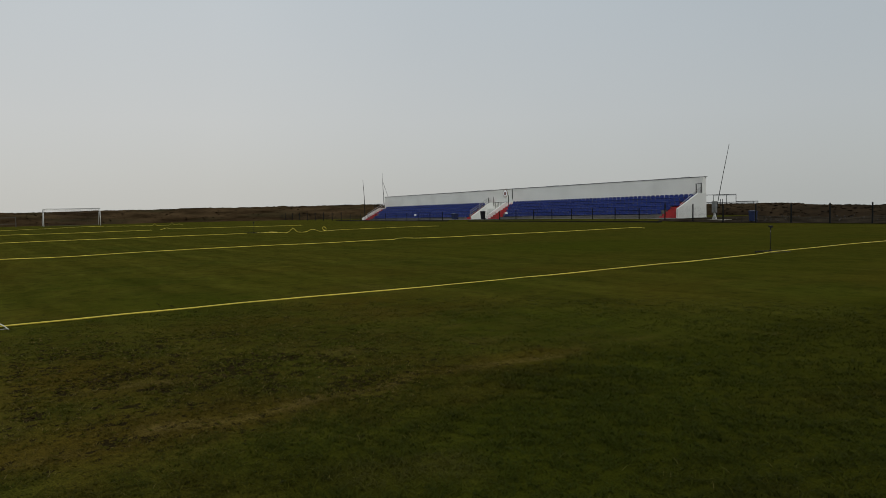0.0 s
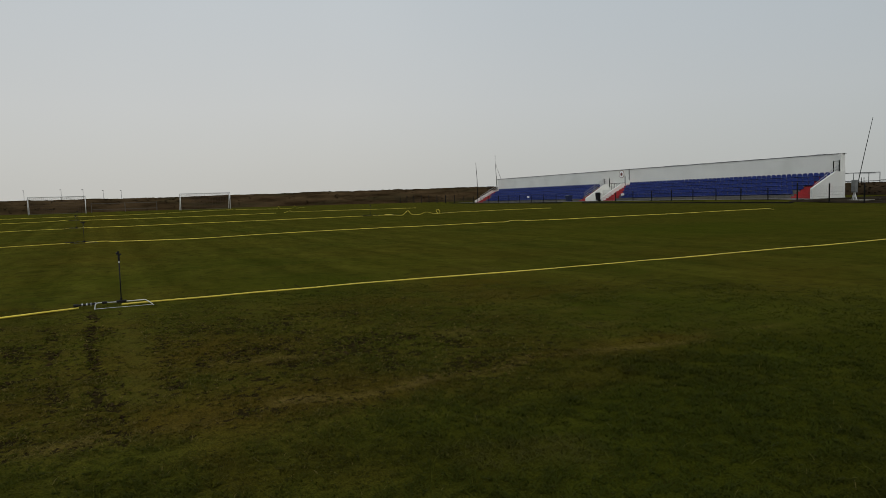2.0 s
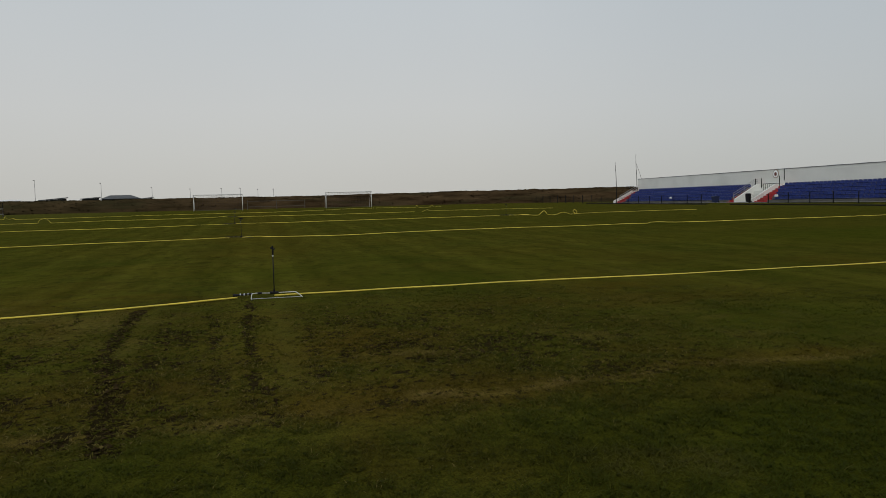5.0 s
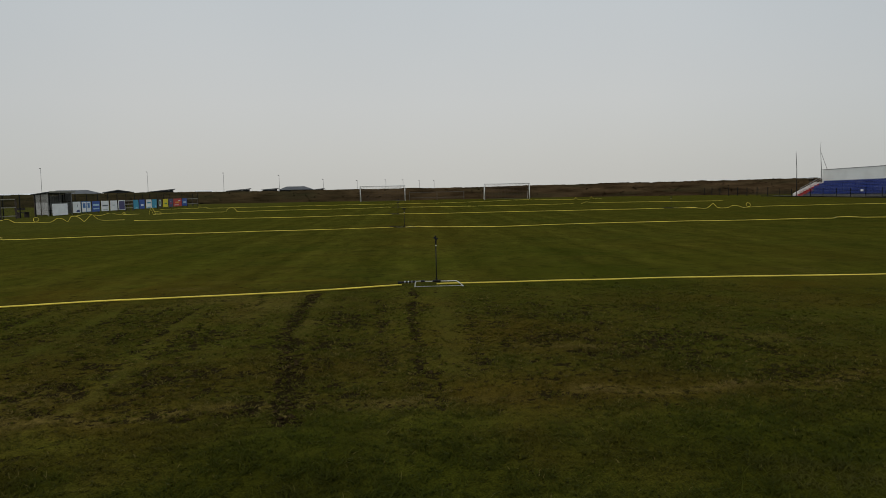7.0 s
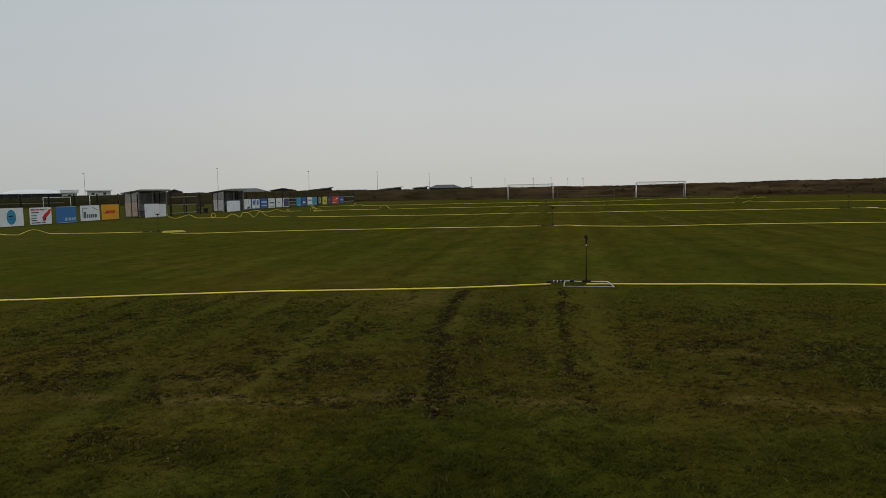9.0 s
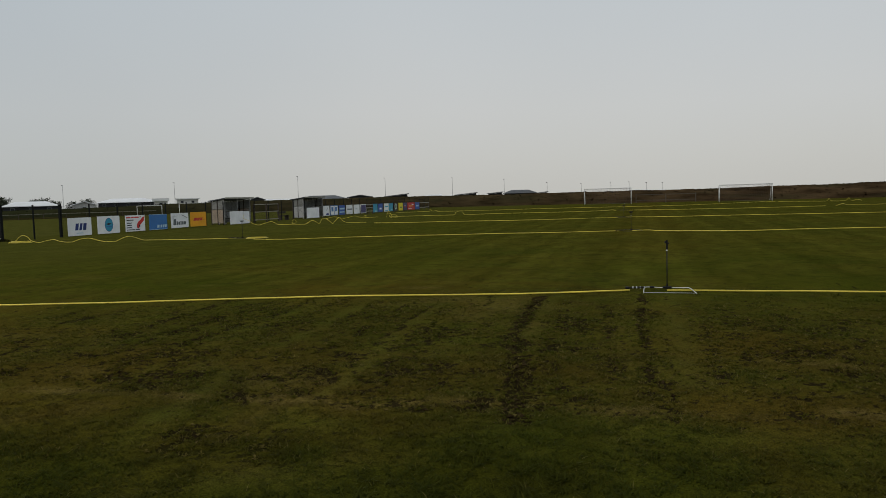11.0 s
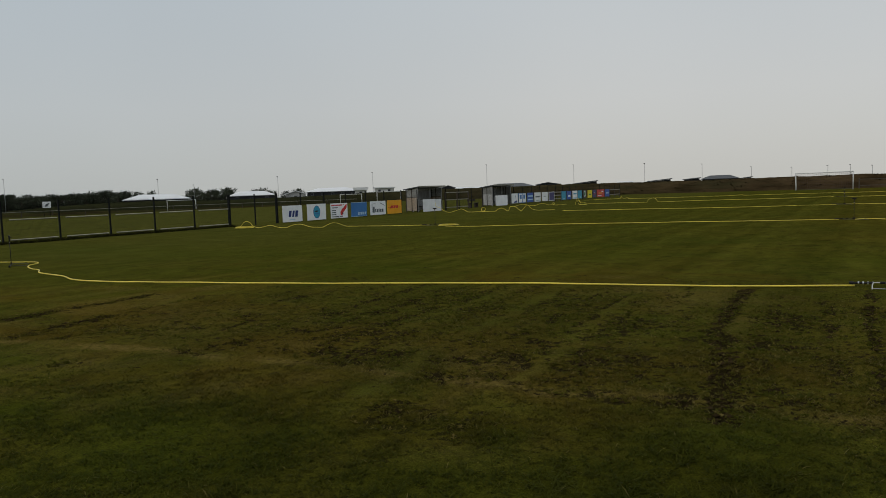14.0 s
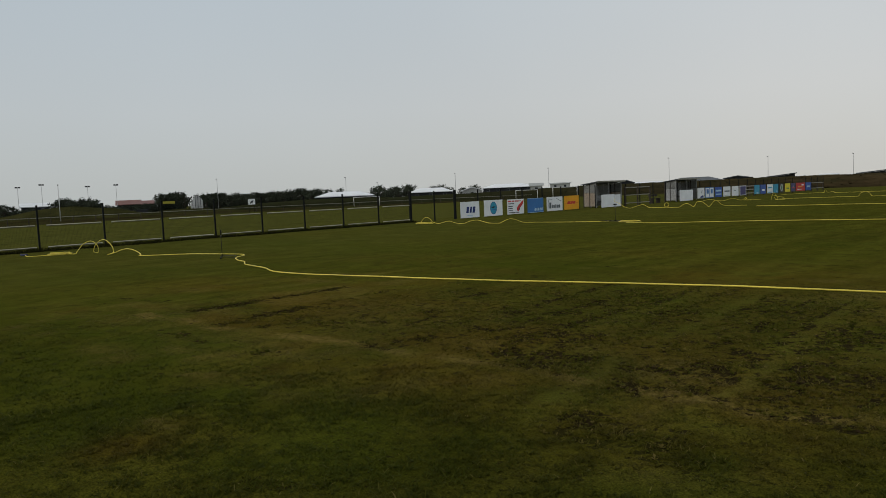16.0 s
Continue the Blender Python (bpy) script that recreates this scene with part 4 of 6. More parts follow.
def parapet(y0, y1, low, high, x0=S_FRONT - 0.12, x1=52.4):
    return Solid().prism([(x0, -0.35), (S_BACK, -0.35), (S_BACK, high), (x1, high), (x0, low)], "y", y0, y1)


part("stair", stair(0.2, 2.0), RED, stand, "red-painted steps")
part("stair", stair(Y_B - 1.75, Y_B - 0.1), RED, stand, "red-painted steps")
part("stair", stair(Y_A + 0.1, Y_A + 1.5), RED, stand, "red-painted steps")
part("stair", stair(L_ALL - 1.7, L_ALL - 0.18), RED, stand, "red-painted steps")
part("parapet", parapet(0.02, 0.2, 0.78, 2.06), WHITE, stand, "white sloping end wall")
part("parapet", parapet(Y_B - 0.1, Y_B + 0.1, 0.45, 1.95), WHITE, stand, "white sloping wall")
part("parapet", parapet(Y_A - 0.1, Y_A + 0.1, 0.45, 2.0), WHITE, stand, "white sloping wall")
part("parapet", parapet(L_ALL - 0.18, L_ALL + 0.02, 0.45, 1.85), WHITE, stand, "white sloping end wall")
part("passage", Solid().box(51.9, Y_B + 0.1, -0.3, S_BACK, Y_A - 0.1, 1.30), WHITE, stand, "white block between the middle stairs")
part("end_column", Solid().box(53.2, 0.18, -0.4, S_BACK + 0.002, 0.40, 3.475), WHITE, stand, "white end of the rear wall")


def handrail(y, x0=50.3, x1=53.1, z0=1.1, z1=2.55):
    so = Solid()
    for dz in (0.0, -0.25, -0.5):
        so.tube([(x0, y, z0 + dz), (x1, y, z1 + dz), (x1 + 0.3, y, z1 + dz)], 0.022, 6)
    for x in (x0, (x0 + x1) / 2, x1):
        z = z0 + (z1 - z0) * (x - x0) / (x1 - x0)
        so.tube([(x, y, z - 1.0), (x, y, z)], 0.022, 6)
    return so


part("handrail", handrail(0.35), GALV, stand)
part("handrail", handrail(Y_A + 1.1), GALV, stand)
part("handrail", handrail(L_ALL - 0.4), GALV, stand)
gate = Solid()
for k in range(9):
    gate.box(53.0, Y_B + 0.2 + 0.28 * k, 1.30, 53.03, Y_B + 0.23 + 0.28 * k, 2.0)
gate.box(52.99, Y_B + 0.15, 1.98, 53.04, Y_A - 0.15, 2.03)
part("top_rail", gate, STEEL, stand, "dark railing over the passage")
for y, h in ((Y_B - 0.1, 2.75), (Y_A - 0.2, 2.6), (Y_A + 0.75, 2.6), (0.55, 2.9), (0.06, 2.95)):
    part("rail_post", Solid().box(52.8, y - 0.03, 1.6, 52.86, y + 0.03, h), STEEL, stand)
part("pilaster", Solid().box(S_BACK - 0.22, Y_B - 0.24, 2.3, S_BACK - 0.15, Y_B - 0.20, 3.47), STEEL, stand)
end_rail = Solid()
for z in (1.75, 2.15, 2.5):
    end_rail.tube([(53.0, L_ALL + 0.2, z), (53.0, L_ALL + 2.3, z)], 0.03, 6)
for y in (0.3, 1.3, 2.2):
    end_rail.tube([(53.0, L_ALL + y, -0.4), (53.0, L_ALL + y, 2.5)], 0.03, 6)
part("wall_rail", Solid().tube([(52.83, 0.06, 2.88), (52.83, 0.55, 2.88)], 0.02, 6), STEEL, stand)
part("end_rail", end_rail, STEEL, stand)
# round crest on the wall, as plain shapes
CREST_TAN = sign_mat("tan", (0.36, 0.30, 0.25))
CREST_RED = sign_mat("dark_red", (0.16, 0.055, 0.045))
crest = part("crest", Solid().prism([(62.75 - Y_NEAR + 0.43 * math.cos(a), 3.02 + 0.46 * math.sin(a)) for a in np.linspace(0, 2 * math.pi, 29)[:-1]], "x", S_BACK - 0.05, S_BACK - 0.003), CREST_TAN, stand, "round club crest on white ground")
part("crest_field", Solid().prism([(62.75 - Y_NEAR + 0.34 * math.cos(a), 3.02 + 0.37 * math.sin(a)) for a in np.linspace(0, 2 * math.pi, 25)[:-1]], "x", S_BACK - 0.062, S_BACK - 0.05), S_WHITE, crest)
part("crest_heart", Solid().prism([(62.75 - Y_NEAR + 0.19 * math.cos(a), 3.00 + 0.21 * math.sin(a)) for a in np.linspace(0, 2 * math.pi, 13)[:-1]], "x", S_BACK - 0.07, S_BACK - 0.062), CREST_RED, crest)

# seats: a shell with a rounded back, one mesh for all
shell = Solid()
shell.prism([(-0.20, 0.06), (0.16, 0.02), (0.20, 0.05), (0.20, 0.09), (-0.17, 0.11), (-0.21, 0.09)], "y", -0.235, 0.235)
shell.prism([(-0.228 + 0.456 * u, z) for u, z in ((0, 0.08), (1, 0.08), (1, 0.22), (0.93, 0.31), (0.76, 0.37), (0.24, 0.37), (0.07, 0.31), (0, 0.22))], "x", 0.17, 0.215)
shell.box(-0.12, -0.16, 0.0, 0.12, 0.16, 0.04)
seat_me = shell.mesh("seat", SEAT)
rest = Solid()
for block, (a, b) in enumerate(((0.35, Y_B - 1.85), (Y_A + 1.6, L_ALL - 1.8))):
    n = int((b - a) / 0.505)
    for k in range(ROWS_N):
        for i in range(0 if block or k == ROWS_N - 1 else 4 - k, n + ((2 if k > 1 else 0) if block else min(k, 3))):
            place = (S_FRONT + 0.25 + TREAD * k + 0.30, a + 0.505 * (i + 0.5), DECK + STEP * k)
            if block == 0 or k == ROWS_N - 1:
                part("seat", seat_me, SEAT, stand).location = place
            else:
                rest.add([(v[0] + place[0], v[1] + place[1], v[2] + place[2]) for v in shell.v], shell.f)
part("seating", rest, SEAT, stand, "rows of blue plastic seats", kind="stuff")
part("notice", Solid().box(50.03, 22.2, 0.62, 50.05, 22.65, 0.85), S_WHITE, stand, "small white notice")
part("notice", Solid().box(50.03, 40.4, 0.62, 50.05, 40.9, 0.85), S_WHITE, stand, "small white notice")


def wheelie_bin(x, y, h, w, label, material):
    z = float(ground_z(x, y))
    ob = thing("wheelie_bin", label, "bin", "bins by the stand", place=Matrix.Translation((x, y, z)))
    part("body", Solid().add([(-w * .42, -w * .42, 0.08), (w * .42, -w * .42, 0.08), (w * .42, w * .42, 0.08), (-w * .42, w * .42, 0.08), (-w * .5, -w * .5, h - .08), (w * .5, -w * .5, h - .08), (w * .5, w * .5, h - .08), (-w * .5, w * .5, h - .08)],
                             [(3, 2, 1, 0), (4, 5, 6, 7), (0, 1, 5, 4), (1, 2, 6, 5), (2, 3, 7, 6), (3, 0, 4, 7)]), material, ob, bevel=0.02)
    part("lid", Solid().prism([(-w * .56, h - .08), (w * .54, h - .08), (w * .54, h - .03), (0, h + .03), (-w * .56, h - .03)], "y", -w * .54, w * .54), material, ob)
    for s in (-1, 1):
        part("wheel", Solid().tube([(w * .40, s * w * .38, 0.10), (w * .40, s * w * .46, 0.10)], 0.10, 12), BLACK, ob)
    return ob


wheelie_bin(48.5, 28.96, 0.84, 0.46, "dark blue plastic waste bin by the fence", BIN_BLUE)
wheelie_bin(48.9, 61.3, 0.92, 0.42, "dark waste bin before the middle stairs", BLACK)
wheelie_bin(48.9, 66.6, 0.75, 0.6, "dark blue waste bin below the seats", BIN_BLUE)

# cabinet on white legs, leaning pole and pipe railings beside the stand
gz_c = float(ground_z(50.3, 33.0))
cab = thing("equipment_cabinet", "grey steel cabinet on splayed white legs", "cabinet", place=Matrix.Translation((50.3, 33.32, gz_c)))
part("body", Solid().box(-0.16, -0.15, 0.60, 0.16, 0.16, 1.52), BOX_GREY, cab, bevel=0.015)
part("door", Solid().box(-0.175, -0.12, 0.66, -0.16, 0.12, 1.47), BOX_GREY, cab)
for s in (-1, -0.35, 0.35, 1):
    part("leg", Solid().tube([(0.06 * s, 0.06 * s, 0.62), (0.2 * s, 0.34 * s, 0.0)], 0.032, 8), GOAL_WHITE, cab, "white leg")
lone("concrete_pad", Solid().box(49.7, 32.2, gz_c - 0.1, 51.0, 34.4, gz_c + 0.06), TIMBER, "pale concrete pad under the cabinet", "slab", bevel=0.02)
pole = thing("leaning_pole", "thin dark pole leaning beside the stand", "pole", place=Matrix.Translation((50.6, 33.4, gz_c)))
part("shaft", Solid().tube([(0, 0, 0), (0, -0.18, 1.5), (0, -0.62, 3.6), (0, -1.15, 6.0)], 0.034, 8, 0.018), STEEL, pole)
rail = thing("pipe_railing", "weathered pipe railing on the bank beside the stand", "railing", place=Matrix.Translation((64, 0, 0)))
for z, y0, y1, r in ((2.38, 43.6, 40.0, 0.030), (2.30, 42.5, 40.0, 0.018), (1.60, 43.6, 40.0, 0.030), (1.66, 40.0, 37.7, 0.034), (1.55, 40.0, 37.7, 0.022)):
    part("rail", Solid().tube([(0, y0, z), (0, y1, z)], r, 8), GALV if r < 0.03 else STEEL, rail)
for y, h in ((43.5, 2.4), (42.5, 2.4), (41.75, 1.95), (41.5, 1.95), (41.05, 2.4), (40.02, 2.42), (37.72, 1.68), (38.2, 1.65)):
    part("post", Solid().tube([(0, y, 0.8), (0, y, h)], 0.028, 8), STEEL, rail)


def mast(x, y, h, label, stays=False):
    ob = thing("mast", label, "mast", "masts behind the stand", place=Matrix.Translation((x, y, float(ground_z(x, y)))))
    part("shaft", Solid().tube([(0, 0, -0.1), (-0.05, 0, h * 0.6), (-0.15, 0.1, h)], 0.06, 8, 0.02), STEEL, ob)
    if stays:
        part("tip", Solid().tube([(-0.15, 0.1, h - 0.1), (-0.12, 0.12, h + 1.0)], 0.018, 6), STEEL, ob)
        part("stay", Solid().tube([(-0.1, 0, h * 0.93), (0.55, -0.5, 3.1)], 0.02, 5), STEEL, ob)
    return ob


mast(49.2, 88.8, 5.75, "thin whip mast by the stand's end")
mast(53.9, 91.3, 6.0, "stayed antenna mast behind the stand's end", True)

# ---- goals ----
def goal(x, y, w, h, label, turn=0.0, net=True):
    """A goal facing -y, its left post at the origin's left."""
    g = thing("football_goal", label, "goal", "goals", place=Matrix.Translation((x, y, 0)) @ Matrix.Rotation(radians(turn), 4, "Z"))
    r = 0.06
    for s in (-1, 1):
        part("post", Solid().tube([(s * w / 2, 0, -0.05), (s * w / 2, 0, h)], r, 12), GOAL_WHITE, g, smooth=True)
        part("stanchion", Solid().tube(glide([(s * w / 2, 0.02, h - 0.02), (s * w / 2, 0.75, h - 0.06), (s * w / 2, 1.15, h - 0.6), (s * w / 2, 1.9, 0.03)], 4), 0.03, 6), GOAL_WHITE, g)
    part("crossbar", Solid().tube([(-w / 2 - r, 0, h + r), (w / 2 + r, 0, h + r)], r, 12), GOAL_WHITE, g, smooth=True)
    part("ground_bar", Solid().tube([(-w / 2, 0.05, 0.05), (-w / 2, 1.9, 0.05), (w / 2, 1.9, 0.05), (w / 2, 0.05, 0.05)], 0.03, 6), SKID_DULL, g)
    if net:
        so, c = Solid(), 0.009
        side = [(0.75, h - 0.06), (1.15, h - 0.6), (1.9, 0.06)]
        n = int(w / 0.24)
        for i in range(n + 1):
            xx = -w / 2 + w * i / n
            pts = [(0.0, h)] + side
            for (y0, z0), (y1, z1) in zip(pts, pts[1:]):
                so.add([(xx - c, y0, z0), (xx + c, y0, z0), (xx + c, y1, z1), (xx - c, y1, z1), (xx, y0, z0 - c), (xx, y1, z1 - c)], [(0, 1, 2, 3), (0, 3, 5, 4), (1, 4, 5, 2)])
        for k in range(13):
            t = k / 12
            yy, zz = (0.75 + 0.4 * t / 0.3, h - 0.06 - 0.54 * t / 0.3) if t < 0.3 else (1.15 + 0.75 * (t - 0.3) / 0.7, (h - 0.6) * (1 - (t - 0.3) / 0.7) + 0.06)
            so.box(-w / 2, yy - c, zz - c, w / 2, yy + c, zz + c)
        part("net", so, NET, g, "dark hanging net", kind="stuff")
    return g


goal(-5.28, 115.6, 7.32, 2.44, "white full-size football goal with dark net")
goal(14.98, 113.8, 7.32, 2.44, "white full-size football goal with dark net")

# ---- hoses ----
def hose(points, label, r=0.0135, wob=0.03, seed=1):
    line = glide([(p[0], p[1], p[2] if len(p) > 2 else 0.0) for p in points], 6)
    out = []
    for i, p in enumerate(line):
        x, y = p[0], p[1] + wob * noise.noise((p[0] * 0.35, seed, 0)) * 2 + 0.035 * noise.noise((p[0] * 1.1, seed, 5))
        out.append((x, y, float(ground_z(x, y)) + r * 0.9 + max(0, p[2])))
    so = Solid().tube(out, r, 8)
    return lone("irrigation_hose", so, HOSE, label, "hose", "irrigation hoses", smooth=True)


def coil(x, y, rx, ry, turns, start=0.0):
    return [(x + rx * (1 - 0.12 * k / 8) * math.cos(start + k * math.pi / 4), y + ry * (1 - 0.12 * k / 8) * math.sin(start + k * math.pi / 4), 0.004 * k) for k in range(int(8 * turns) + 1)]


STRETCHED = "yellow irrigation hose stretched across the turf"
hose([(-30.0, 7.35), (-29.14, 7.23), (-28.94, 7.63)] + coil(-28.75, 8.15, 0.35, 0.45, 2.2, math.pi) + [(-28.37, 8.51), (-28.34, 8.64, 0.09), (-28.22, 8.79, 0.32), (-28.12, 8.93, 0.42), (-27.99, 9.03, 0.44), (-27.85, 9.12, 0.36), (-27.77, 9.17, 0.20), (-27.76, 9.15, 0.02),
      (-27.70, 9.00, 0.04), (-27.66, 8.98, 0.15), (-27.57, 9.03, 0.33), (-27.41, 9.13, 0.46), (-27.22, 9.23, 0.49), (-26.98, 9.31, 0.38), (-26.81, 9.37, 0.20), (-26.76, 9.36, 0.04), (-26.60, 9.21), (-26.31, 9.00)] + [(-25.90, 9.12, 0.08),
      (-25.63, 9.21, 0.16), (-25.33, 9.31, 0.20), (-25.02, 9.41, 0.15), (-24.67, 9.47, 0.04), (-24.50, 9.40), (-24.30, 9.30), (-23.90, 9.48), (-23.33, 10.0), (-22.61, 10.5), (-21.32, 10.86), (-20.60, 11.0), (-20.17, 10.86), (-19.94, 10.66),
      (-19.70, 10.37), (-19.20, 10.05), (-18.49, 9.78), (-17.99, 9.65), (-17.33, 9.29), (-16.68, 9.12), (-15.73, 8.96), (-14.77, 8.58), (-13.5, 8.60), (-12.33, 8.85), (-9.07, 9.58), (-6.31, 10.39), (-4.73, 10.80), (-3.06, 11.06), (-2.17, 11.22),
      (-1.48, 11.41), (-0.89, 11.62), (-0.39, 11.78)], "yellow irrigation hose lying in the grass with standing loops", wob=0.015)
hose([(0.20, 11.81), (0.79, 11.83), (2.56, 11.85), (4.73, 11.83), (6.21, 11.76), (8.4, 11.62), (10.2, 11.62), (11.8, 11.58), (13.7, 11.62), (15.2, 11.68), (16.6, 11.60), (18.7, 11.68), (20.2, 11.78), (21.0, 11.92), (22.4, 12.0), (24.6, 12.06), (26.3, 12.08), (28.0, 12.02), (32.0, 11.9), (38.0, 11.8)],
     STRETCHED, wob=0.03, seed=2)
hose([(-30.3, 27.5)] + coil(-29.6, 27.45, 0.7, 0.30, 2.5, math.pi) + [(-30.15, 27.55), (-30.02, 27.59, 0.10), (-29.78, 27.6, 0.29), (-29.60, 27.66, 0.35), (-29.39, 27.72, 0.25), (-29.21, 27.72, 0.08), (-28.58, 27.55), (-28.23, 27.55, 0.06), (-27.75, 27.58, 0.13), (-27.42, 27.6, 0.05), (-26.89, 27.5),
      (-26.60, 27.55), (-26.40, 27.65, 0.08), (-26.22, 27.80, 0.14), (-25.98, 27.9, 0.16), (-25.67, 27.9, 0.12), (-25.34, 27.9, 0.04), (-24.92, 27.8), (-24.2, 27.6), (-23.98, 27.6, 0.06), (-23.85, 27.8, 0.16), (-23.72, 28.0, 0.21), (-23.55, 28.2, 0.16), (-23.35, 28.3, 0.07), (-23.1, 28.45), (-21.96, 28.6),
      (-20.92, 28.6), (-19.56, 28.9), (-18.65, 29.2)], "yellow irrigation hose coiled and looped by the fence", wob=0.015, seed=3, r=0.0130)
hose(coil(-17.3, 28.75, 0.50, 0.55, 1.8, 0.5) + [(-17.0, 28.0), (-16.3, 27.8), (-15.8, 27.75), (-15.0, 27.9), (-13.4, 28.5), (-10.95, 29.3), (-8.45, 29.7), (-6.06, 30.2), (-3.68, 30.4), (-2.55, 30.7), (-1.43, 31.0), (-1.1, 31.0)], "yellow irrigation hose with a flat coil", wob=0.03, seed=4, r=0.0135)
hose([(-0.55, 30.95), (-0.31, 31.3), (0.14, 31.4), (0.79, 30.6), (3.5, 29.9), (6.2, 30.6), (8.84, 31.0), (11.65, 31.05), (14.4, 30.8), (17.8, 31.1), (18.7, 30.9), (19.5, 31.8), (20.1, 31.9), (20.3, 31.2), (20.9, 30.9), (22.4, 30.7), (24.5, 30.8), (26.4, 30.8), (30.9, 30.7), (35.5, 31.1), (37.8, 31.2), (38.3, 31.1), (37.4, 29.9)],
     STRETCHED, wob=0.04, seed=5, r=0.0135)
hose([(-31.2, 50.4, 0.70), (-30.3, 48.8, 0.50), (-28.9, 47.3, 0.34), (-28.3, 46.8, 0.14), (-27.9, 46.9), (-27.75, 47.2, 0.05), (-27.5, 47.5, 0.15), (-27.12, 47.5, 0.23), (-26.85, 47.5, 0.13), (-26.5, 47.4), (-25.9, 47.1), (-25.3, 47.3), (-25.0, 47.2, 0.05), (-24.85, 47.2, 0.20), (-24.98, 47.1, 0.34), (-25.15, 47.1, 0.22), (-25.0, 47.0, 0.04), (-24.4, 46.9),
      (-24.0, 46.9), (-23.77, 46.9, 0.10), (-23.62, 47.0, 0.22), (-23.47, 47.1, 0.25), (-23.27, 47.2, 0.16), (-23.10, 47.3, 0.02), (-23.02, 47.4, 0.10), (-22.93, 47.45, 0.31), (-22.78, 47.5, 0.35), (-22.52, 47.5, 0.32), (-22.27, 47.4, 0.18)] + [(-22.02, 47.35), (-21.87, 47.4, 0.13), (-21.70, 47.5, 0.35), (-21.59, 47.6, 0.42),
      (-21.49, 47.8, 0.27), (-21.35, 47.9, 0.12), (-21.1, 48.4), (-19.95, 48.8)], "yellow irrigation hose rising in waves off the turf", r=0.0130, wob=0.02, seed=6)
hose([(-18.6, 46.9), (-17.9, 46.75), (-15.0, 46.7), (-13.3, 47.2), (-9.2, 46.9), (-5.6, 47.6), (-3.9, 48.3), (-1.7, 48.6)], STRETCHED, r=0.0130, wob=0.06, seed=7)
hose([(-1.2, 49.3), (2.25, 48.8), (6.0, 49.3), (10.0, 49.3), (14.2, 49.6), (17.8, 49.8)], STRETCHED, r=0.0130, wob=0.06, seed=17)
hose([(18.7, 50.2), (19.3, 49.9)] + coil(19.6, 49.3, 0.25, 0.8, 1.3) + [(19.9, 48.2), (20.1, 48.0), (20.27, 47.95, 0.08), (20.46, 47.95, 0.24), (20.59, 47.94, 0.32), (20.71, 47.9, 0.21), (20.85, 47.85, 0.05), (21.2, 47.8), (21.49, 47.6, 0.04), (21.73, 47.6, 0.14), (22.01, 47.65, 0.17), (22.44, 47.9, 0.09), (22.77, 48.0), (23.25, 48.4), (23.45, 48.45, 0.06), (23.46, 48.4, 0.2),
      (23.33, 48.5, 0.32), (23.25, 48.6, 0.20), (23.45, 48.6, 0.02), (23.8, 48.8), (26.2, 50.2), (28.7, 50.3), (31.3, 50.8), (33.3, 50.7), (35.2, 50.4)], "yellow irrigation hose with loops standing up", r=0.0130, wob=0.03, seed=8)
hose([(-28.9, 60.3), (-28.6, 60.7, 0.05), (-28.4, 61.2, 0.14), (-28.1, 61.5, 0.14), (-27.73, 61.6, 0.05), (-27.3, 61.6), (-27.05, 61.9, 0.05), (-26.75, 62.2, 0.16), (-26.5, 62.5, 0.16), (-26.3, 62.8, 0.04), (-26.2, 63.5), (-26.0, 63.6, 0.20), (-25.8, 63.4, 0.10), (-25.8, 63.0), (-25.2, 62.9), (-24.8, 64.0)], "yellow irrigation hose lying in short waves", r=0.0130, wob=0.02, seed=9)
hose([(-22.9, 61.2), (-22.8, 61.1, 0.30), (-22.6, 61.0, 0.60), (-22.4, 61.0, 0.35), (-22.3, 61.1, 0.02), (-22.6, 61.4, 0.02), (-22.75, 61.4, 0.40), (-22.45, 61.4, 0.25), (-22.1, 61.5, 0.20), (-22.0, 61.7), (-22.9, 62.6), (-23.1, 63.4), (-21.4, 65.2), (-18.2, 65.5), (-17.6, 65.8), (-17.48, 65.7, 0.18), (-17.25, 65.6, 0.32), (-16.86, 65.5, 0.38), (-16.62, 65.4, 0.20), (-16.4, 65.4),
      (-15.5, 65.9), (-13.4, 67.6), (-7.9, 68.0), (-5.4, 69.0), (-3.5, 70.2), (-2.9, 70.2, 0.06), (-2.5, 69.5)], "yellow irrigation hose with a tangle standing up", r=0.0130, wob=0.04, seed=10)
hose([(-1.5, 70.0), (3.25, 69.0), (8.3, 68.5), (11.2, 69.1), (14.2, 69.9), (15.9, 70.2)], STRETCHED, r=0.0130, wob=0.06, seed=11)
hose([(16.7, 70.3), (17.0, 70.4, 0.08), (17.4, 70.7, 0.16), (18.0, 71.8, 0.03), (18.8, 72.8), (21.0, 73.0), (24.5, 72.1), (27.8, 70.9), (31.3, 70.4)], STRETCHED, r=0.0130, wob=0.06, seed=12)
hose([(-29.6, 82.5), (-27.9, 86.5), (-26.6, 87.0), (-26.45, 86.9, 0.20), (-26.3, 86.8, 0.28), (-26.2, 87.0, 0.05), (-25.9, 87.0, 0.04), (-25.6, 86.9, 0.12), (-25.2, 86.5), (-24.2, 85.5), (-16.8, 86.6), (-13.7, 88.4), (-12.9, 88.2, 0.05), (-12.4, 88.1, 0.08), (-11.9, 88.4), (-7.0, 89.6), (2.6, 89.5), (9.3, 95.0), (14.5, 102.0), (17.0, 101.5)], "yellow irrigation hose across the far half", r=0.0130, wob=0.06, seed=13)
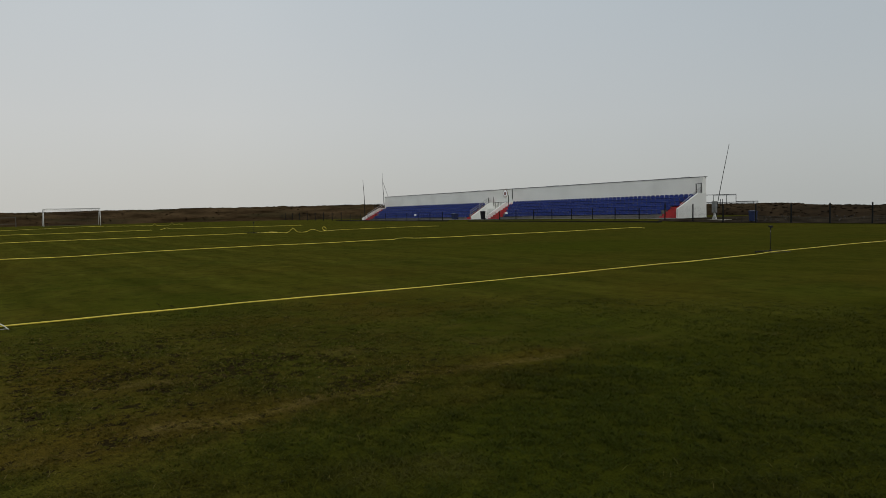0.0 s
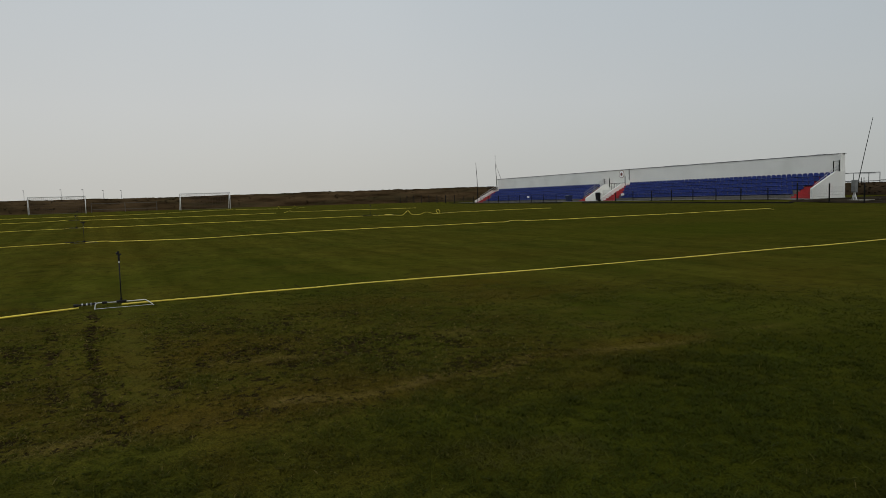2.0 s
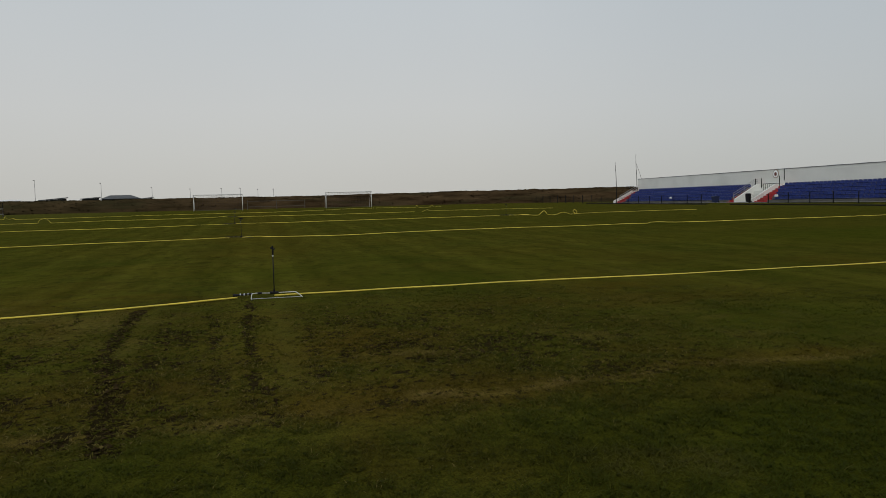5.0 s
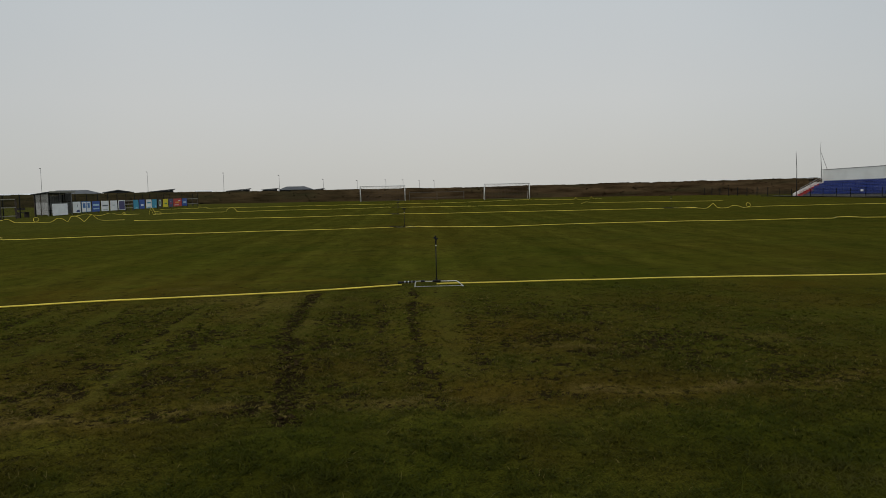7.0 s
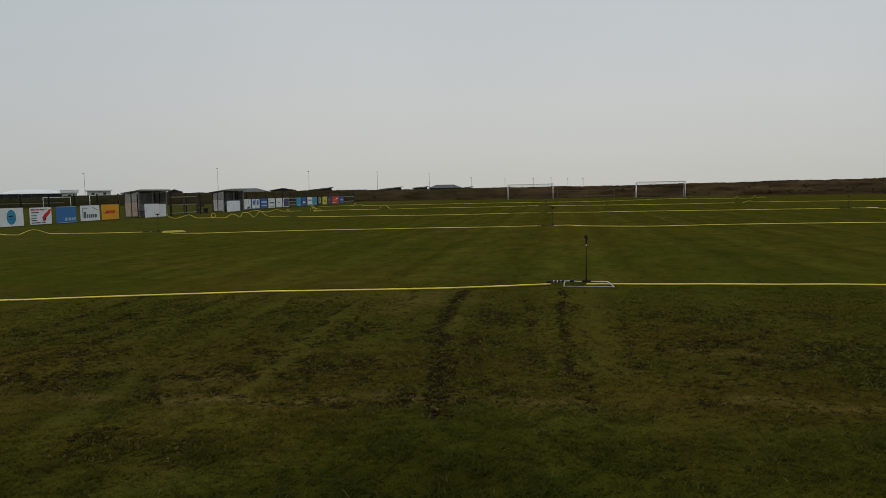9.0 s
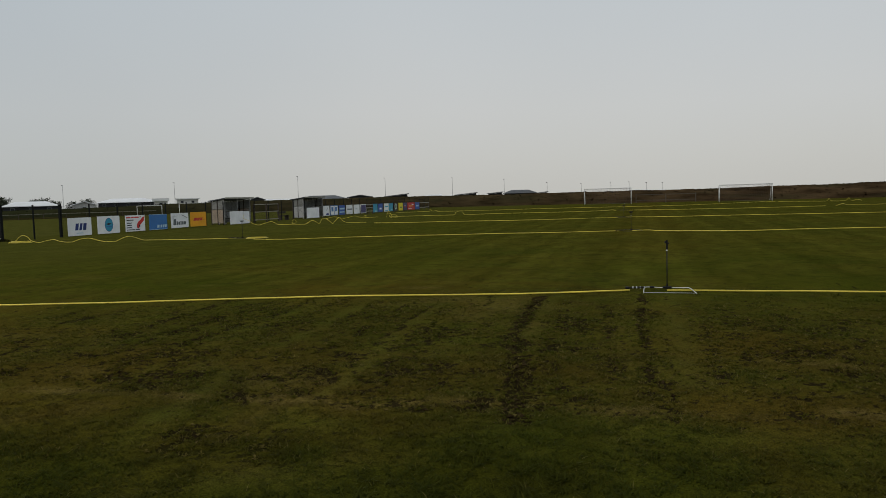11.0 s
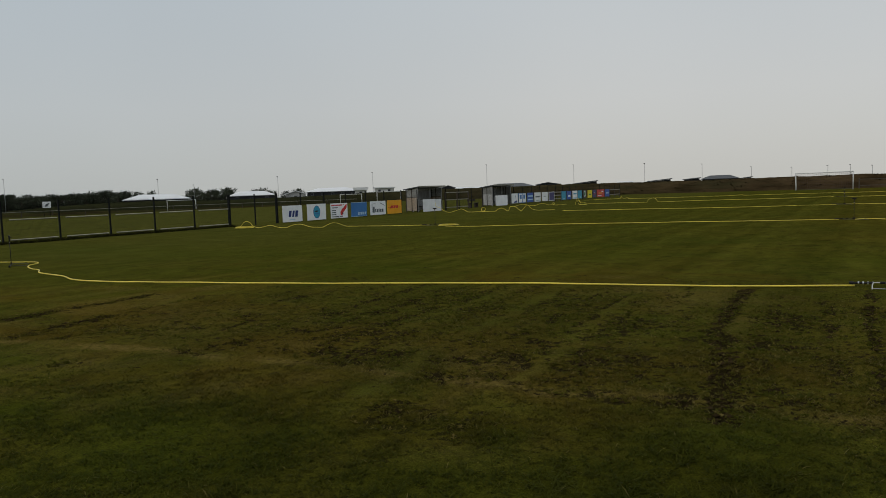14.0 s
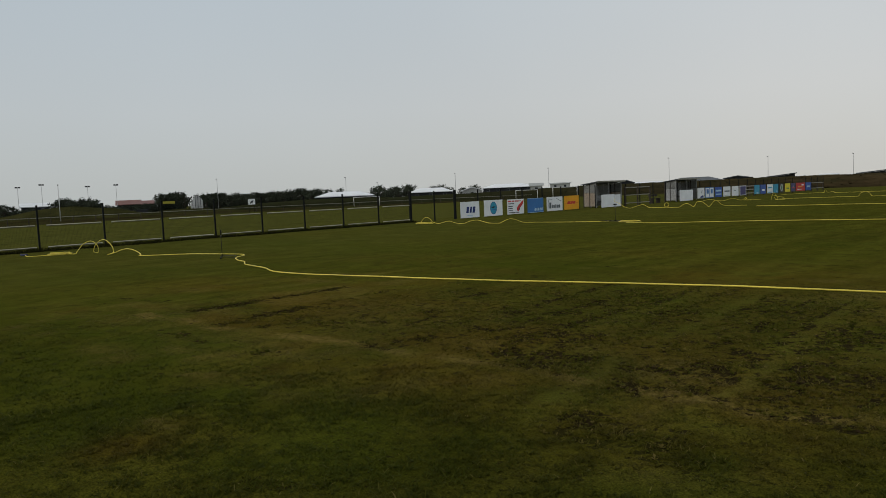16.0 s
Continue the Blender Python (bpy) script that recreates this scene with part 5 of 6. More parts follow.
hose([(17.3, 101.2), (17.8, 100.8), (18.7, 100.0), (21.5, 96.2), (21.9, 95.8, 0.10), (22.0, 95.6, 0.32), (22.15, 95.4, 0.10), (22.4, 95.4), (23.5, 95.8), (24.0, 96.0, 0.04), (24.2, 95.6, 0.34), (24.4, 95.8, 0.12), (24.85, 96.4), (25.1, 96.0, 0.12), (25.4, 95.6, 0.08), (25.1, 93.8)], "yellow irrigation hose end near the far goals", r=0.0130, wob=0.02, seed=14)


# ---- sprinklers on skids ----
SKID_WHITE = mat("dull_white_skid_tube", (0.46, 0.46, 0.42), 0.6, 0.15, 4, 40, 0.1)


def sprinkler(x, y, label, h=0.78, turn=0.0, white=True):
    s = thing("sprinkler_stand", label, "sprinkler", "sprinkler stands", place=Matrix.Translation((x, y, float(ground_z(x, y)))) @ Matrix.Rotation(radians(turn), 4, "Z"))
    part("skid", Solid().tube(glide([(-0.37, -0.38, 0.012), (-0.36, -0.10, 0.05), (-0.31, 0.02, 0.055), (-0.1, 0.0, 0.05), (0.26, 0.0, 0.05), (0.34, -0.02, 0.05), (0.39, -0.16, 0.03), (0.43, -0.40, 0.012)], 4), 0.0075, 8), SKID_WHITE if white else SKID_DULL, s, "bent-tube skid", smooth=True)
    part("brace", Solid().tube([(-0.36, -0.36, 0.016), (0.42, -0.38, 0.016)], 0.005, 6), GALV if white else SKID_DULL, s)
    part("riser", Solid().tube([(0, 0, 0.03), (0, 0, h - 0.16)], 0.0085, 10), BLACK, s, smooth=True)
    part("collar", Solid().tube([(0, 0, h - 0.175), (0, 0, h - 0.160)], 0.012, 10), GOAL_WHITE, s, "white collar")
    part("tee", Solid().tube([(-0.07, 0, 0.055), (0.07, 0, 0.055)], 0.020, 10).tube([(0, 0, 0.03), (0, 0, 0.11)], 0.016, 10), BLACK, s)
    head = part("sprinkler_head", Solid().tube([(0, 0, h - 0.15), (0, 0, h - 0.03)], 0.014, 10, 0.016).box(-0.015, -0.009, h - 0.03, 0.012, 0.009, h), BLACK, s)
    if not white:
        part("deflector", Solid().box(-0.085, -0.02, h - 0.035, 0.085, 0.02, h + 0.005), BLACK, head)
    part("nozzle", Solid().tube([(0, 0, h - 0.07), (0.03, -0.05, h - 0.045)], 0.011, 8), BLACK, head)
    part("spoon", Solid().box(-0.036, -0.012, h - 0.050, -0.015, 0.012, h - 0.02), BLACK, head)
    pipe = part("coupling", Solid().tube([(-0.62, 0.02, 0.04), (-0.36, 0.01, 0.05)], 0.014, 8).tube([(-0.66, 0.02, 0.04), (-0.60, 0.02, 0.04)], 0.022, 10).tube([(-0.27, 0.0, 0.055), (-0.20, 0.0, 0.055)], 0.019, 10), BLACK, s, "jointed black coupling")
    for k in range(4):
        part("clamp", Solid().tube([(-0.55 + 0.06 * k, 0.02, 0.045), (-0.53 + 0.06 * k, 0.02, 0.045)], 0.021, 8), GALV if white else BLACK, pipe)
    return s


SP = "black sprinkler riser on a white tube skid"
sprinkler(0.20, 11.85, SP, h=0.83)
for x, y, a in ((-0.6, 31.0, 8), (-1.3, 48.9, -5), (-1.7, 69.8, 0), (-20.1, 10.1, 150), (-18.25, 29.1, 20), (18.4, 50.0, 10), (21.1, 12.0, -8)):
    sprinkler(x, y, "black sprinkler riser with a flat head beside a yellow hose", turn=a, h=0.83, white=False)


# ---- boards along the fence ----
def board(y0, y1, z0, z1, material, label, shapes=(), x=-31.98):
    """A sign board facing the pitch. Shapes: outline in shares of its width and height, and a material; plain forms only."""
    b = thing("advert_board", label, "board", "boards along the fence", place=Matrix.Translation((x, y0, z0)))
    w, h = y1 - y0, z1 - z0
    part("panel", Solid().box(-0.012, 0, 0, 0.012, w, h), material, b, bevel=0.003)
    for p in (0.12, 0.88):
        part("batten", Solid().box(-0.06, w * p - 0.03, -0.04 - z0 + 0.02, -0.014, w * p + 0.03, h + 0.02), WOOD_DARK, b)
    for k, (pts, m) in enumerate(shapes):
        part("motif", Solid().prism([(w * u, h * v) for u, v in pts], "x", 0.012, 0.0165 + 0.0015 * k), m, b)
    return b


def rect(u0, v0, u1, v1):
    return [(u0, v0), (u1, v0), (u1, v1), (u0, v1)]


def oval(u, v, a, b, n=20):
    return [(u + a * math.cos(2 * math.pi * i / n), v + b * math.sin(2 * math.pi * i / n)) for i in range(n)]


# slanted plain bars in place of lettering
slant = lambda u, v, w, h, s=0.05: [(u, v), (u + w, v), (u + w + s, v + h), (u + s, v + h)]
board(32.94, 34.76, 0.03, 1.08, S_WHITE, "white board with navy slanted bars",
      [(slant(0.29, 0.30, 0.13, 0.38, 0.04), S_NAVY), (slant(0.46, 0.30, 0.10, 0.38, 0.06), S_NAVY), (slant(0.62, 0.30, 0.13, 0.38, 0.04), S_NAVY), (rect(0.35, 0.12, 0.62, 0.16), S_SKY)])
board(35.25, 37.14, 0.03, 1.10, S_WHITE, "white board with a cyan oval",
      [(oval(0.50, 0.50, 0.185, 0.40), S_NAVY), (oval(0.50, 0.50, 0.17, 0.375), S_CYAN), ([(0.36, 0.55), (0.47, 0.48), (0.62, 0.57), (0.50, 0.60)], S_BLACK), (rect(0.38, 0.36, 0.62, 0.42), S_BLUE)])
board(37.66, 39.50, 0.04, 1.08, S_WHITE, "white board with red motif and text bars",
      [(rect(0.04, 0.83, 0.24, 0.91), S_RED), (rect(0.27, 0.83, 0.42, 0.91), S_RED), (rect(0.45, 0.83, 0.68, 0.91), S_RED), (rect(0.72, 0.87, 0.80, 0.91), S_RED), (rect(0.06, 0.68, 0.40, 0.73), S_BLACK), (rect(0.06, 0.50, 0.30, 0.55), S_BLACK), (rect(0.06, 0.36, 0.30, 0.41), S_BLACK), (rect(0.06, 0.22, 0.30, 0.27), S_BLACK), (rect(0.06, 0.08, 0.46, 0.13), S_BLACK), (rect(0.52, 0.08, 0.70, 0.13), S_BLACK),
       ([(0.58, 0.22), (0.66, 0.15), (0.73, 0.38), (0.93, 0.66), (0.97, 0.90), (0.88, 0.88), (0.80, 0.74), (0.66, 0.60), (0.56, 0.40)], S_RED), (oval(0.69, 0.32, 0.035, 0.07, 10), S_BLACK)])
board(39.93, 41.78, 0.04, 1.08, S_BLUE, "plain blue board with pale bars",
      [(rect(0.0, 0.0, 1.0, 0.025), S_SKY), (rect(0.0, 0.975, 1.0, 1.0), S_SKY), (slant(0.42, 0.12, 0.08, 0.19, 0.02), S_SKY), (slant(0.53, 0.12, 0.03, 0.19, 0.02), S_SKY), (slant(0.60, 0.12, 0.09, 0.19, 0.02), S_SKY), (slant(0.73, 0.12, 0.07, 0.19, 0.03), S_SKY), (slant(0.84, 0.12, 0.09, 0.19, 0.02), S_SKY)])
board(42.22, 44.18, 0.06, 1.10, S_WHITE, "white board with grey letter bars",
      [(rect(0.15, 0.18, 0.27, 0.60), S_GREY), (rect(0.30, 0.20, 0.37, 0.44), S_GREY), (rect(0.40, 0.20, 0.49, 0.42), S_GREY), (rect(0.52, 0.20, 0.58, 0.44), S_GREY), (rect(0.61, 0.20, 0.69, 0.42), S_GREY), (rect(0.72, 0.20, 0.83, 0.42), S_GREY),
       (rect(0.10, 0.20, 0.115, 0.82), S_GREY), (rect(0.115, 0.80, 0.34, 0.82), S_GREY), ([(0.60, 0.86), (0.62, 0.88), (0.92, 0.68), (0.92, 0.64)], S_GREY)])
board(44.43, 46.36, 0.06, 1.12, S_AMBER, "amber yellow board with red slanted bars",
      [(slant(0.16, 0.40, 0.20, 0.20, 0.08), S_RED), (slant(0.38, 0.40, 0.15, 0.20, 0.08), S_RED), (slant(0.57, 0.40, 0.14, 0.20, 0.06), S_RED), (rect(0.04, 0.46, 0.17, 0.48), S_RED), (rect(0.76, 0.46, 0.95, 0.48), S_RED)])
board(49.23, 51.2, 0.02, 1.06, S_WHITE, "plain white board before the shelter", x=-31.75)
board(51.23, 52.13, 0.02, 1.02, S_WHITE, "plain white board before the shelter", x=-31.75)
board(62.7, 65.4, 0.05, 1.08, S_WHITE, "plain white board before the shelter", x=-31.75)
far_boards = [
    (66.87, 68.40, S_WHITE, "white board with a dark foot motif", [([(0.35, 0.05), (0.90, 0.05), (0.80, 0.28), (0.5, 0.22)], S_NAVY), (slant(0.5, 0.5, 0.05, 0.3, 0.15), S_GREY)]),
    (68.60, 70.55, S_BLUE, "blue board with two white panels", [(rect(0.04, 0.05, 0.46, 0.95), S_WHITE), (rect(0.54, 0.05, 0.96, 0.95), S_WHITE), (rect(0.14, 0.40, 0.40, 0.84), S_BLUE), (rect(0.62, 0.40, 0.86, 0.84), S_BLUE)]),
    (70.84, 72.50, S_ROYAL, "royal blue board with pale bars", [(rect(0.10, 0.55, 0.90, 0.72), S_SKY), (rect(0.10, 0.22, 0.90, 0.34), S_SKY)]),
    (72.87, 74.60, S_WHITE, "white board with grey letter bars", [(rect(0.14, 0.46, 0.88, 0.60), S_GREY), (rect(0.14, 0.10, 0.80, 0.14), S_GREEN)]),
    (75.00, 76.70, S_WHITE, "plain white board with small bars", [(rect(0.30, 0.50, 0.60, 0.56), S_GREY)]),
    (77.05, 78.75, S_WHITE, "white-framed dark purple board", [(rect(0.06, 0.05, 0.94, 0.93), S_PURPLE)]),
]
for y0, y1, m, label, shapes in far_boards:
    board(y0, y1, 0.16, 1.20, m, label, shapes)
farther_boards = [
    (81.10, 82.55, S_CYAN, "blue-green board with a pale foot", [(rect(0.40, 0.05, 0.75, 0.20), S_SKY)]),
    (82.85, 84.40, S_ROYAL, "blue board with a white motif", [(rect(0.25, 0.30, 0.80, 0.50), S_WHITE)]),
    (84.90, 86.60, S_WHITE, "white board with cyan bars", [(rect(0.15, 0.55, 0.85, 0.70), S_CYAN), (rect(0.15, 0.05, 0.85, 0.15), S_CYAN)]),
    (86.80, 88.30, S_CYAN, "blue-green board with small bars", [(rect(0.55, 0.10, 0.80, 0.25), S_SKY)]),
    (88.80, 90.00, S_BLACK, "dark board with a white-edged green oval", [(oval(0.5, 0.55, 0.34, 0.38), S_WHITE), (oval(0.5, 0.55, 0.25, 0.28), S_GREEN)]),
    (90.60, 92.30, S_YELLOW, "bright yellow board with a dark bar", [(rect(0.25, 0.35, 0.75, 0.50), S_GREEN)]),
    (92.60, 94.10, S_PURPLE, "dark purple board with pale bars", [(rect(0.30, 0.40, 0.80, 0.50), S_RED), (rect(0.30, 0.60, 0.60, 0.66), S_SKY)]),
    (94.40, 97.60, S_RED, "red board with yellow and white marks", [(rect(0.20, 0.45, 0.70, 0.60), S_AMBER), (rect(0.60, 0.65, 0.85, 0.80), S_WHITE), (rect(0.10, 0.15, 0.60, 0.24), S_WHITE)]),
    (97.90, 99.90, S_ROYAL, "blue board with a pale bar", [(rect(0.2, 0.40, 0.8, 0.60), S_SKY)]),
]
for y0, y1, m, label, shapes in farther_boards:
    board(y0, y1, 0.16, 1.20, m, label, shapes)

# timber rails where the line has no boards
line_rail = thing("rail_fence", "weathered pale timber rails between the boards", "fence", kind="structure")
for y0, y1, zs in ((78.9, 81.0, (0.35, 0.75, 1.12)), (100.2, 105.0, (0.4, 1.1))):
    for z in zs:
        part("rail", Solid().box(-32.02, y0, z - 0.05, -31.98, y1, z + 0.05), TIMBER, line_rail)
    for y in (y0, (y0 + y1) / 2, y1):
        part("post", Solid().box(-32.10, y - 0.05, -0.05, -32.02, y + 0.05, max(zs) + 0.1), WOOD_DARK, line_rail)
far_rail = thing("rail_fence", "grey weathered rails before the far bank", "fence", kind="structure")
for x0, x1 in ((-1.0, 3.6), (3.9, 8.4)):
    for z in (0.45, 1.35):
        part("rail", Solid().box(x0, 118.97, z - 0.05, x1, 119.03, z + 0.05), FAR_RAIL, far_rail)
for x in (-0.9, 3.75, 8.3):
    part("post", Solid().box(x - 0.06, 119.03, -0.1, x + 0.06, 119.13, 1.5), FAR_RAIL, far_rail)
frame_gate = thing("slatted_frame", "open pale timber frame between the shelters", "frame", place=Matrix.Translation((-32.1, 53.4, 0)))
for z in (0.22, 0.90, 1.55):
    part("rail", Solid().box(-0.03, 0, z - 0.035, 0.03, 4.35, z + 0.035), TIMBER, frame_gate)
for y in (0.05, 2.15, 4.3):
    part("post", Solid().box(-0.05, y - 0.05, -0.05, 0.05, y + 0.05, 1.62), WOOD_DARK, frame_gate)
lone("fence_notice", Solid().box(-32.07, 13.55, 1.73, -32.05, 14.10, 1.84), sign_mat("dull_yellow", (0.34, 0.30, 0.03)), "small yellow notice on the fence top", "sign")


# ---- team shelters ----
def shelter(y, length, label, low):
    s = thing("team_shelter", label, "shelter", "team shelters", place=Matrix.Translation((-32.5, y, 0)))
    for yy in (0.0, length):
        part("side_board", Solid().box(-1.15, yy - 0.02, 0.12, 0.0, yy + 0.02, 1.22), low, s, "weathered lower side board", bevel=0.004)
        part("side_pane", Solid().prism([(-1.12, 1.26), (-0.03, 1.26), (-0.03, 2.02), (-1.12, 1.84)], "y", yy - 0.008, yy + 0.008), POLYCARB, s, "cloudy side pane")
        for x, h in ((-1.15, 1.92), (-0.58, 1.98), (0.0, 2.08)):
            part("post", Solid().box(x - 0.035, yy - 0.035, -0.05, x + 0.035, yy + 0.035, h), WOOD_DARK if x else PLY_GREY, s)
    n = 4
    for i in range(n):
        a, b = length * i / n + 0.04, length * (i + 1) / n - 0.04
        part("back_board", Solid().box(-1.16, a, 0.12, -1.12, b, 1.0), PLY_GREY, s)
        part("back_pane", Solid().box(-1.15, a, 1.04, -1.13, b, 1.82), POLYCARB, s, "cloudy rear pane")
        if i:
            part("stud", Solid().box(-1.17, length * i / n - 0.035, 0, -1.10, length * i / n + 0.035, 1.92), PLY_GREY, s)
    part("front_post", Solid().box(-0.03, length * 0.5 - 0.035, 0, 0.04, length * 0.5 + 0.035, 2.06), PLY_GREY, s)
    part("roof", Solid().prism([(-1.35, 1.88), (0.30, 2.10), (0.30, 2.17), (-1.35, 1.95)], "y", -0.18, length + 0.18), ROOF_DARK, s, "dark flat roof")
    part("fascia", Solid().box(0.30, -0.2, 2.06, 0.33, length + 0.2, 2.19), TIMBER, s, "pale roof edge")
    part("bench", Solid().box(-0.95, 0.15, 0.42, -0.55, length - 0.15, 0.47), WOOD_DARK, s)
    return s


shelter(49.6, 3.9, "timber team shelter with orange-stained side board", PLY)
shelter(63.45, 4.3, "grey timber team shelter with cloudy panes", PLY_GREY)
bench = thing("timber_bench", "dark timber bench by the fence", "bench", place=Matrix.Translation((-32.9, 59.3, 0)))
part("seat", Solid().box(-0.2, 0, 0.42, 0.2, 1.6, 0.47), WOOD_DARK, bench)
part("backrest", Solid().box(-0.24, 0, 0.62, -0.2, 1.6, 0.82), WOOD_DARK, bench)
for y in (0.15, 1.4):
    part("leg", Solid().box(-0.2, y - 0.04, -0.02, 0.2, y + 0.04, 0.42), WOOD_DARK, bench)

lone("hose_connector", Solid().tube([(-30.22, 7.26, 0.04), (-29.90, 7.38, 0.045)], 0.035, 10).box(-30.15, 7.22, 0.0, -29.95, 7.40, 0.03), BIN_BLUE, "blue hose connector lying in the grass", "connector")

# ---- beyond the fence: the neighbouring field, houses, trees, lamps ----
def far_goal(az, d, w, h, label):
    x, y = polar(az, d)
    return goal(x, y, w, h, label, turn=-az, net=False)


far_goal(-51.4, 140, 5.0, 1.75, "small white training goal on the next field")
far_goal(-38.45, 140, 4.2, 1.75, "small white training goal on the next field")
far_goal(-35.4, 138, 4.6, 2.0, "small white training goal on the next field")

track = thing("rail_fence", "pale post and rail fence round the next field", "fence", kind="structure")
tr_post = Solid().box(-0.035, -0.035, -0.05, 0.035, 0.035, 0.90).mesh("post", WOOD_DARK)
tr_rail = Solid().box(-2.0, -0.03, -0.04, 2.0, 0.03, 0.04).mesh("rail", TIMBER)
ring = [np.array(polar(a, d)) for a, d in ((-82, 92), (-77, 98), (-70, 108), (-62, 121), (-52, 132), (-44, 140), (-38, 142))]
ring = glide(ring, 5)
for a, b in zip(ring, ring[1:]):
    n = max(1, round(np.hypot(*(b - a)) / 4.0))
    for k in range(n):
        q, q2 = a + (b - a) * k / n, a + (b - a) * (k + 1) / n
        part("post", tr_post, WOOD_DARK, track).location = (q[0], q[1], 0)
        c = (q + q2) / 2
        part("rail", tr_rail, TIMBER, track).matrix_basis = Matrix.Translation((c[0], c[1], 0.86)) @ Matrix.Rotation(math.atan2(*(q2 - q)[::-1]), 4, "Z") @ Matrix.Diagonal((np.hypot(*(q2 - q)) / 4.0, 1, 1, 1))


def house(az0, az1, el_eave, el_ridge, d, label, roof="gable", wall=None, top=None, depth=9.0, skew=0.0):
    """A far house between two bearings, its eaves and ridge at the given elevations from the eye."""
    az = (az0 + az1) / 2
    x, y = polar(az, d)
    w = d * radians(az1 - az0)
    he, hr = 1.6 + d * math.tan(radians(el_eave)), 1.6 + d * math.tan(radians(el_ridge))
    wall, top = wall or HOUSE_WALL, top or ROOF_DARK
    h = thing("house", label, "house", "houses beyond the grounds", place=Matrix.Translation((x, y, 0)) @ Matrix.Rotation(radians(-az + skew), 4, "Z"))
    w2, o = w / 2, 0.5
    part("wall", Solid().box(-w2 + o, 0, -0.3, w2 - o, depth, he), wall, h)
    t = 0.22
    if roof == "gable":      # ridge along the front
        so = Solid().prism([(-0.6, he - 0.1), (depth / 2, hr), (depth + 0.6, he - 0.1), (depth + 0.6, he - 0.1 + t), (depth / 2, hr + t), (-0.6, he - 0.1 + t)], "x", -w2, w2)
        part("gable", Solid().prism([(0.0, he), (depth, he), (depth / 2, hr)], "x", -w2 + o, w2 - o), wall, h)
    elif roof == "front":    # gable end to the front
        so = Solid().prism([(-w2, he - 0.1), (0, hr), (w2, he - 0.1), (w2, he - 0.1 + t), (0, hr + t), (-w2, he - 0.1 + t)], "y", -0.5, depth + 0.5)
        part("gable", Solid().prism([(-w2 + o, he), (w2 - o, he), (0, hr - 0.05)], "y", 0, depth), wall, h)
    elif roof == "hip":
        a, b = -w2, w2
        so = Solid().add([(a, -0.6, he), (b, -0.6, he), (b, depth + 0.6, he), (a, depth + 0.6, he), (a + w * 0.24, depth / 2, hr), (b - w * 0.24, depth / 2, hr), (a, -0.6, he - 0.15), (b, -0.6, he - 0.15), (b, depth + 0.6, he - 0.15), (a, depth + 0.6, he - 0.15)],
                         [(0, 1, 5, 4), (1, 2, 5), (2, 3, 4, 5), (3, 0, 4), (6, 9, 8, 7), (0, 6, 7, 1), (1, 7, 8, 2), (2, 8, 9, 3), (3, 9, 6, 0)])
    elif roof == "shed":     # rises to one side
        so = Solid().prism([(-w2, he), (w2, hr), (w2, hr + t), (-w2, he + t)], "y", -0.7, depth + 0.7)
        part("gable", Solid().prism([(-w2 + o, he - 0.02), (w2 - o, he - 0.02), (w2 - o, hr - 0.12)], "y", 0, depth), wall, h)
    else:
        so = Solid().box(-w2, -0.5, he, w2, depth + 0.5, hr)
    part("roof", so, top, h)
    n = max(1, int(w / 3.4))
    for i in range(n):
        u = -w2 + o + (w - 2 * o) * (i + 0.5) / n
        win = part("window", Solid().box(u - 0.45, -0.06, he - 1.25, u + 0.45, -0.005, he - 0.45), BOX_GREY, h, "grey-framed window")
        part("pane", Solid().box(u - 0.37, -0.085, he - 1.17, u + 0.37, -0.06, he - 0.53), PANE, win)
    return h


W_ROOF = dict(top=ROOF_PALE)
house(-55.5, -50.7, 0.24, 0.62, 185, "low hall with a broad white hipped roof", "hip", HOUSE_DARK, depth=16, **W_ROOF)
house(-47.95, -44.3, 0.29, 0.62, 200, "low building with a pale metal roof", "hip", HOUSE_DARK, depth=12, **W_ROOF)
house(-43.7, -41.85, 0.24, 0.49, 205, "small pale house with white gable", "front", HOUSE_WALL, **W_ROOF)
house(-42.0, -37.7, 0.40, 0.70, 230, "large pale hall with a hipped roof", "hip", HOUSE_DARK, depth=16, **W_ROOF)
house(-38.2, -37.0, 0.40, 0.62, 222, "white roof box on the hall", "flat", HOUSE_WALL, depth=4, **W_ROOF)
house(-36.6, -34.8, 0.50, 0.58, 240, "white flat-roofed single-storey house", "flat", HOUSE_WALL, **W_ROOF)
house(-33.0, -31.0, 0.36, 0.45, 235, "low house with a pale roof", "gable", HOUSE_WALL, **W_ROOF)
house(-31.2, -29.85, 0.30, 0.50, 250, "house with a dark gable", "front", HOUSE_DARK)
house(-29.9, -27.8, 0.22, 0.30, 230, "low house with pale roof", "gable", HOUSE_WALL, **W_ROOF)
house(-27.4, -23.5, 0.26, 0.54, 225, "long house with a dark hipped roof", "hip", HOUSE_DARK, depth=11)
house(-23.5, -21.4, 0.31, 0.46, 240, "small house with a grey gable roof", "front", HOUSE_DARK)
house(-20.5, -18.5, 0.27, 0.47, 235, "house with a rising single-pitch roof", "shed", HOUSE_DARK)
house(-17.07, -15.8, 0.27, 0.31, 250, "low house with pale roof", "gable", HOUSE_WALL, **W_ROOF)
house(-14.8, -12.9, 0.24, 0.41, 240, "house with a rising single-pitch roof", "shed", HOUSE_DARK)
house(-12.15, -10.8, 0.29, 0.40, 250, "low house with a dark roof", "shed", HOUSE_DARK)
house(-10.85, -8.1, 0.30, 0.56, 235, "house with a dark hipped roof", "hip", HOUSE_DARK, depth=10)
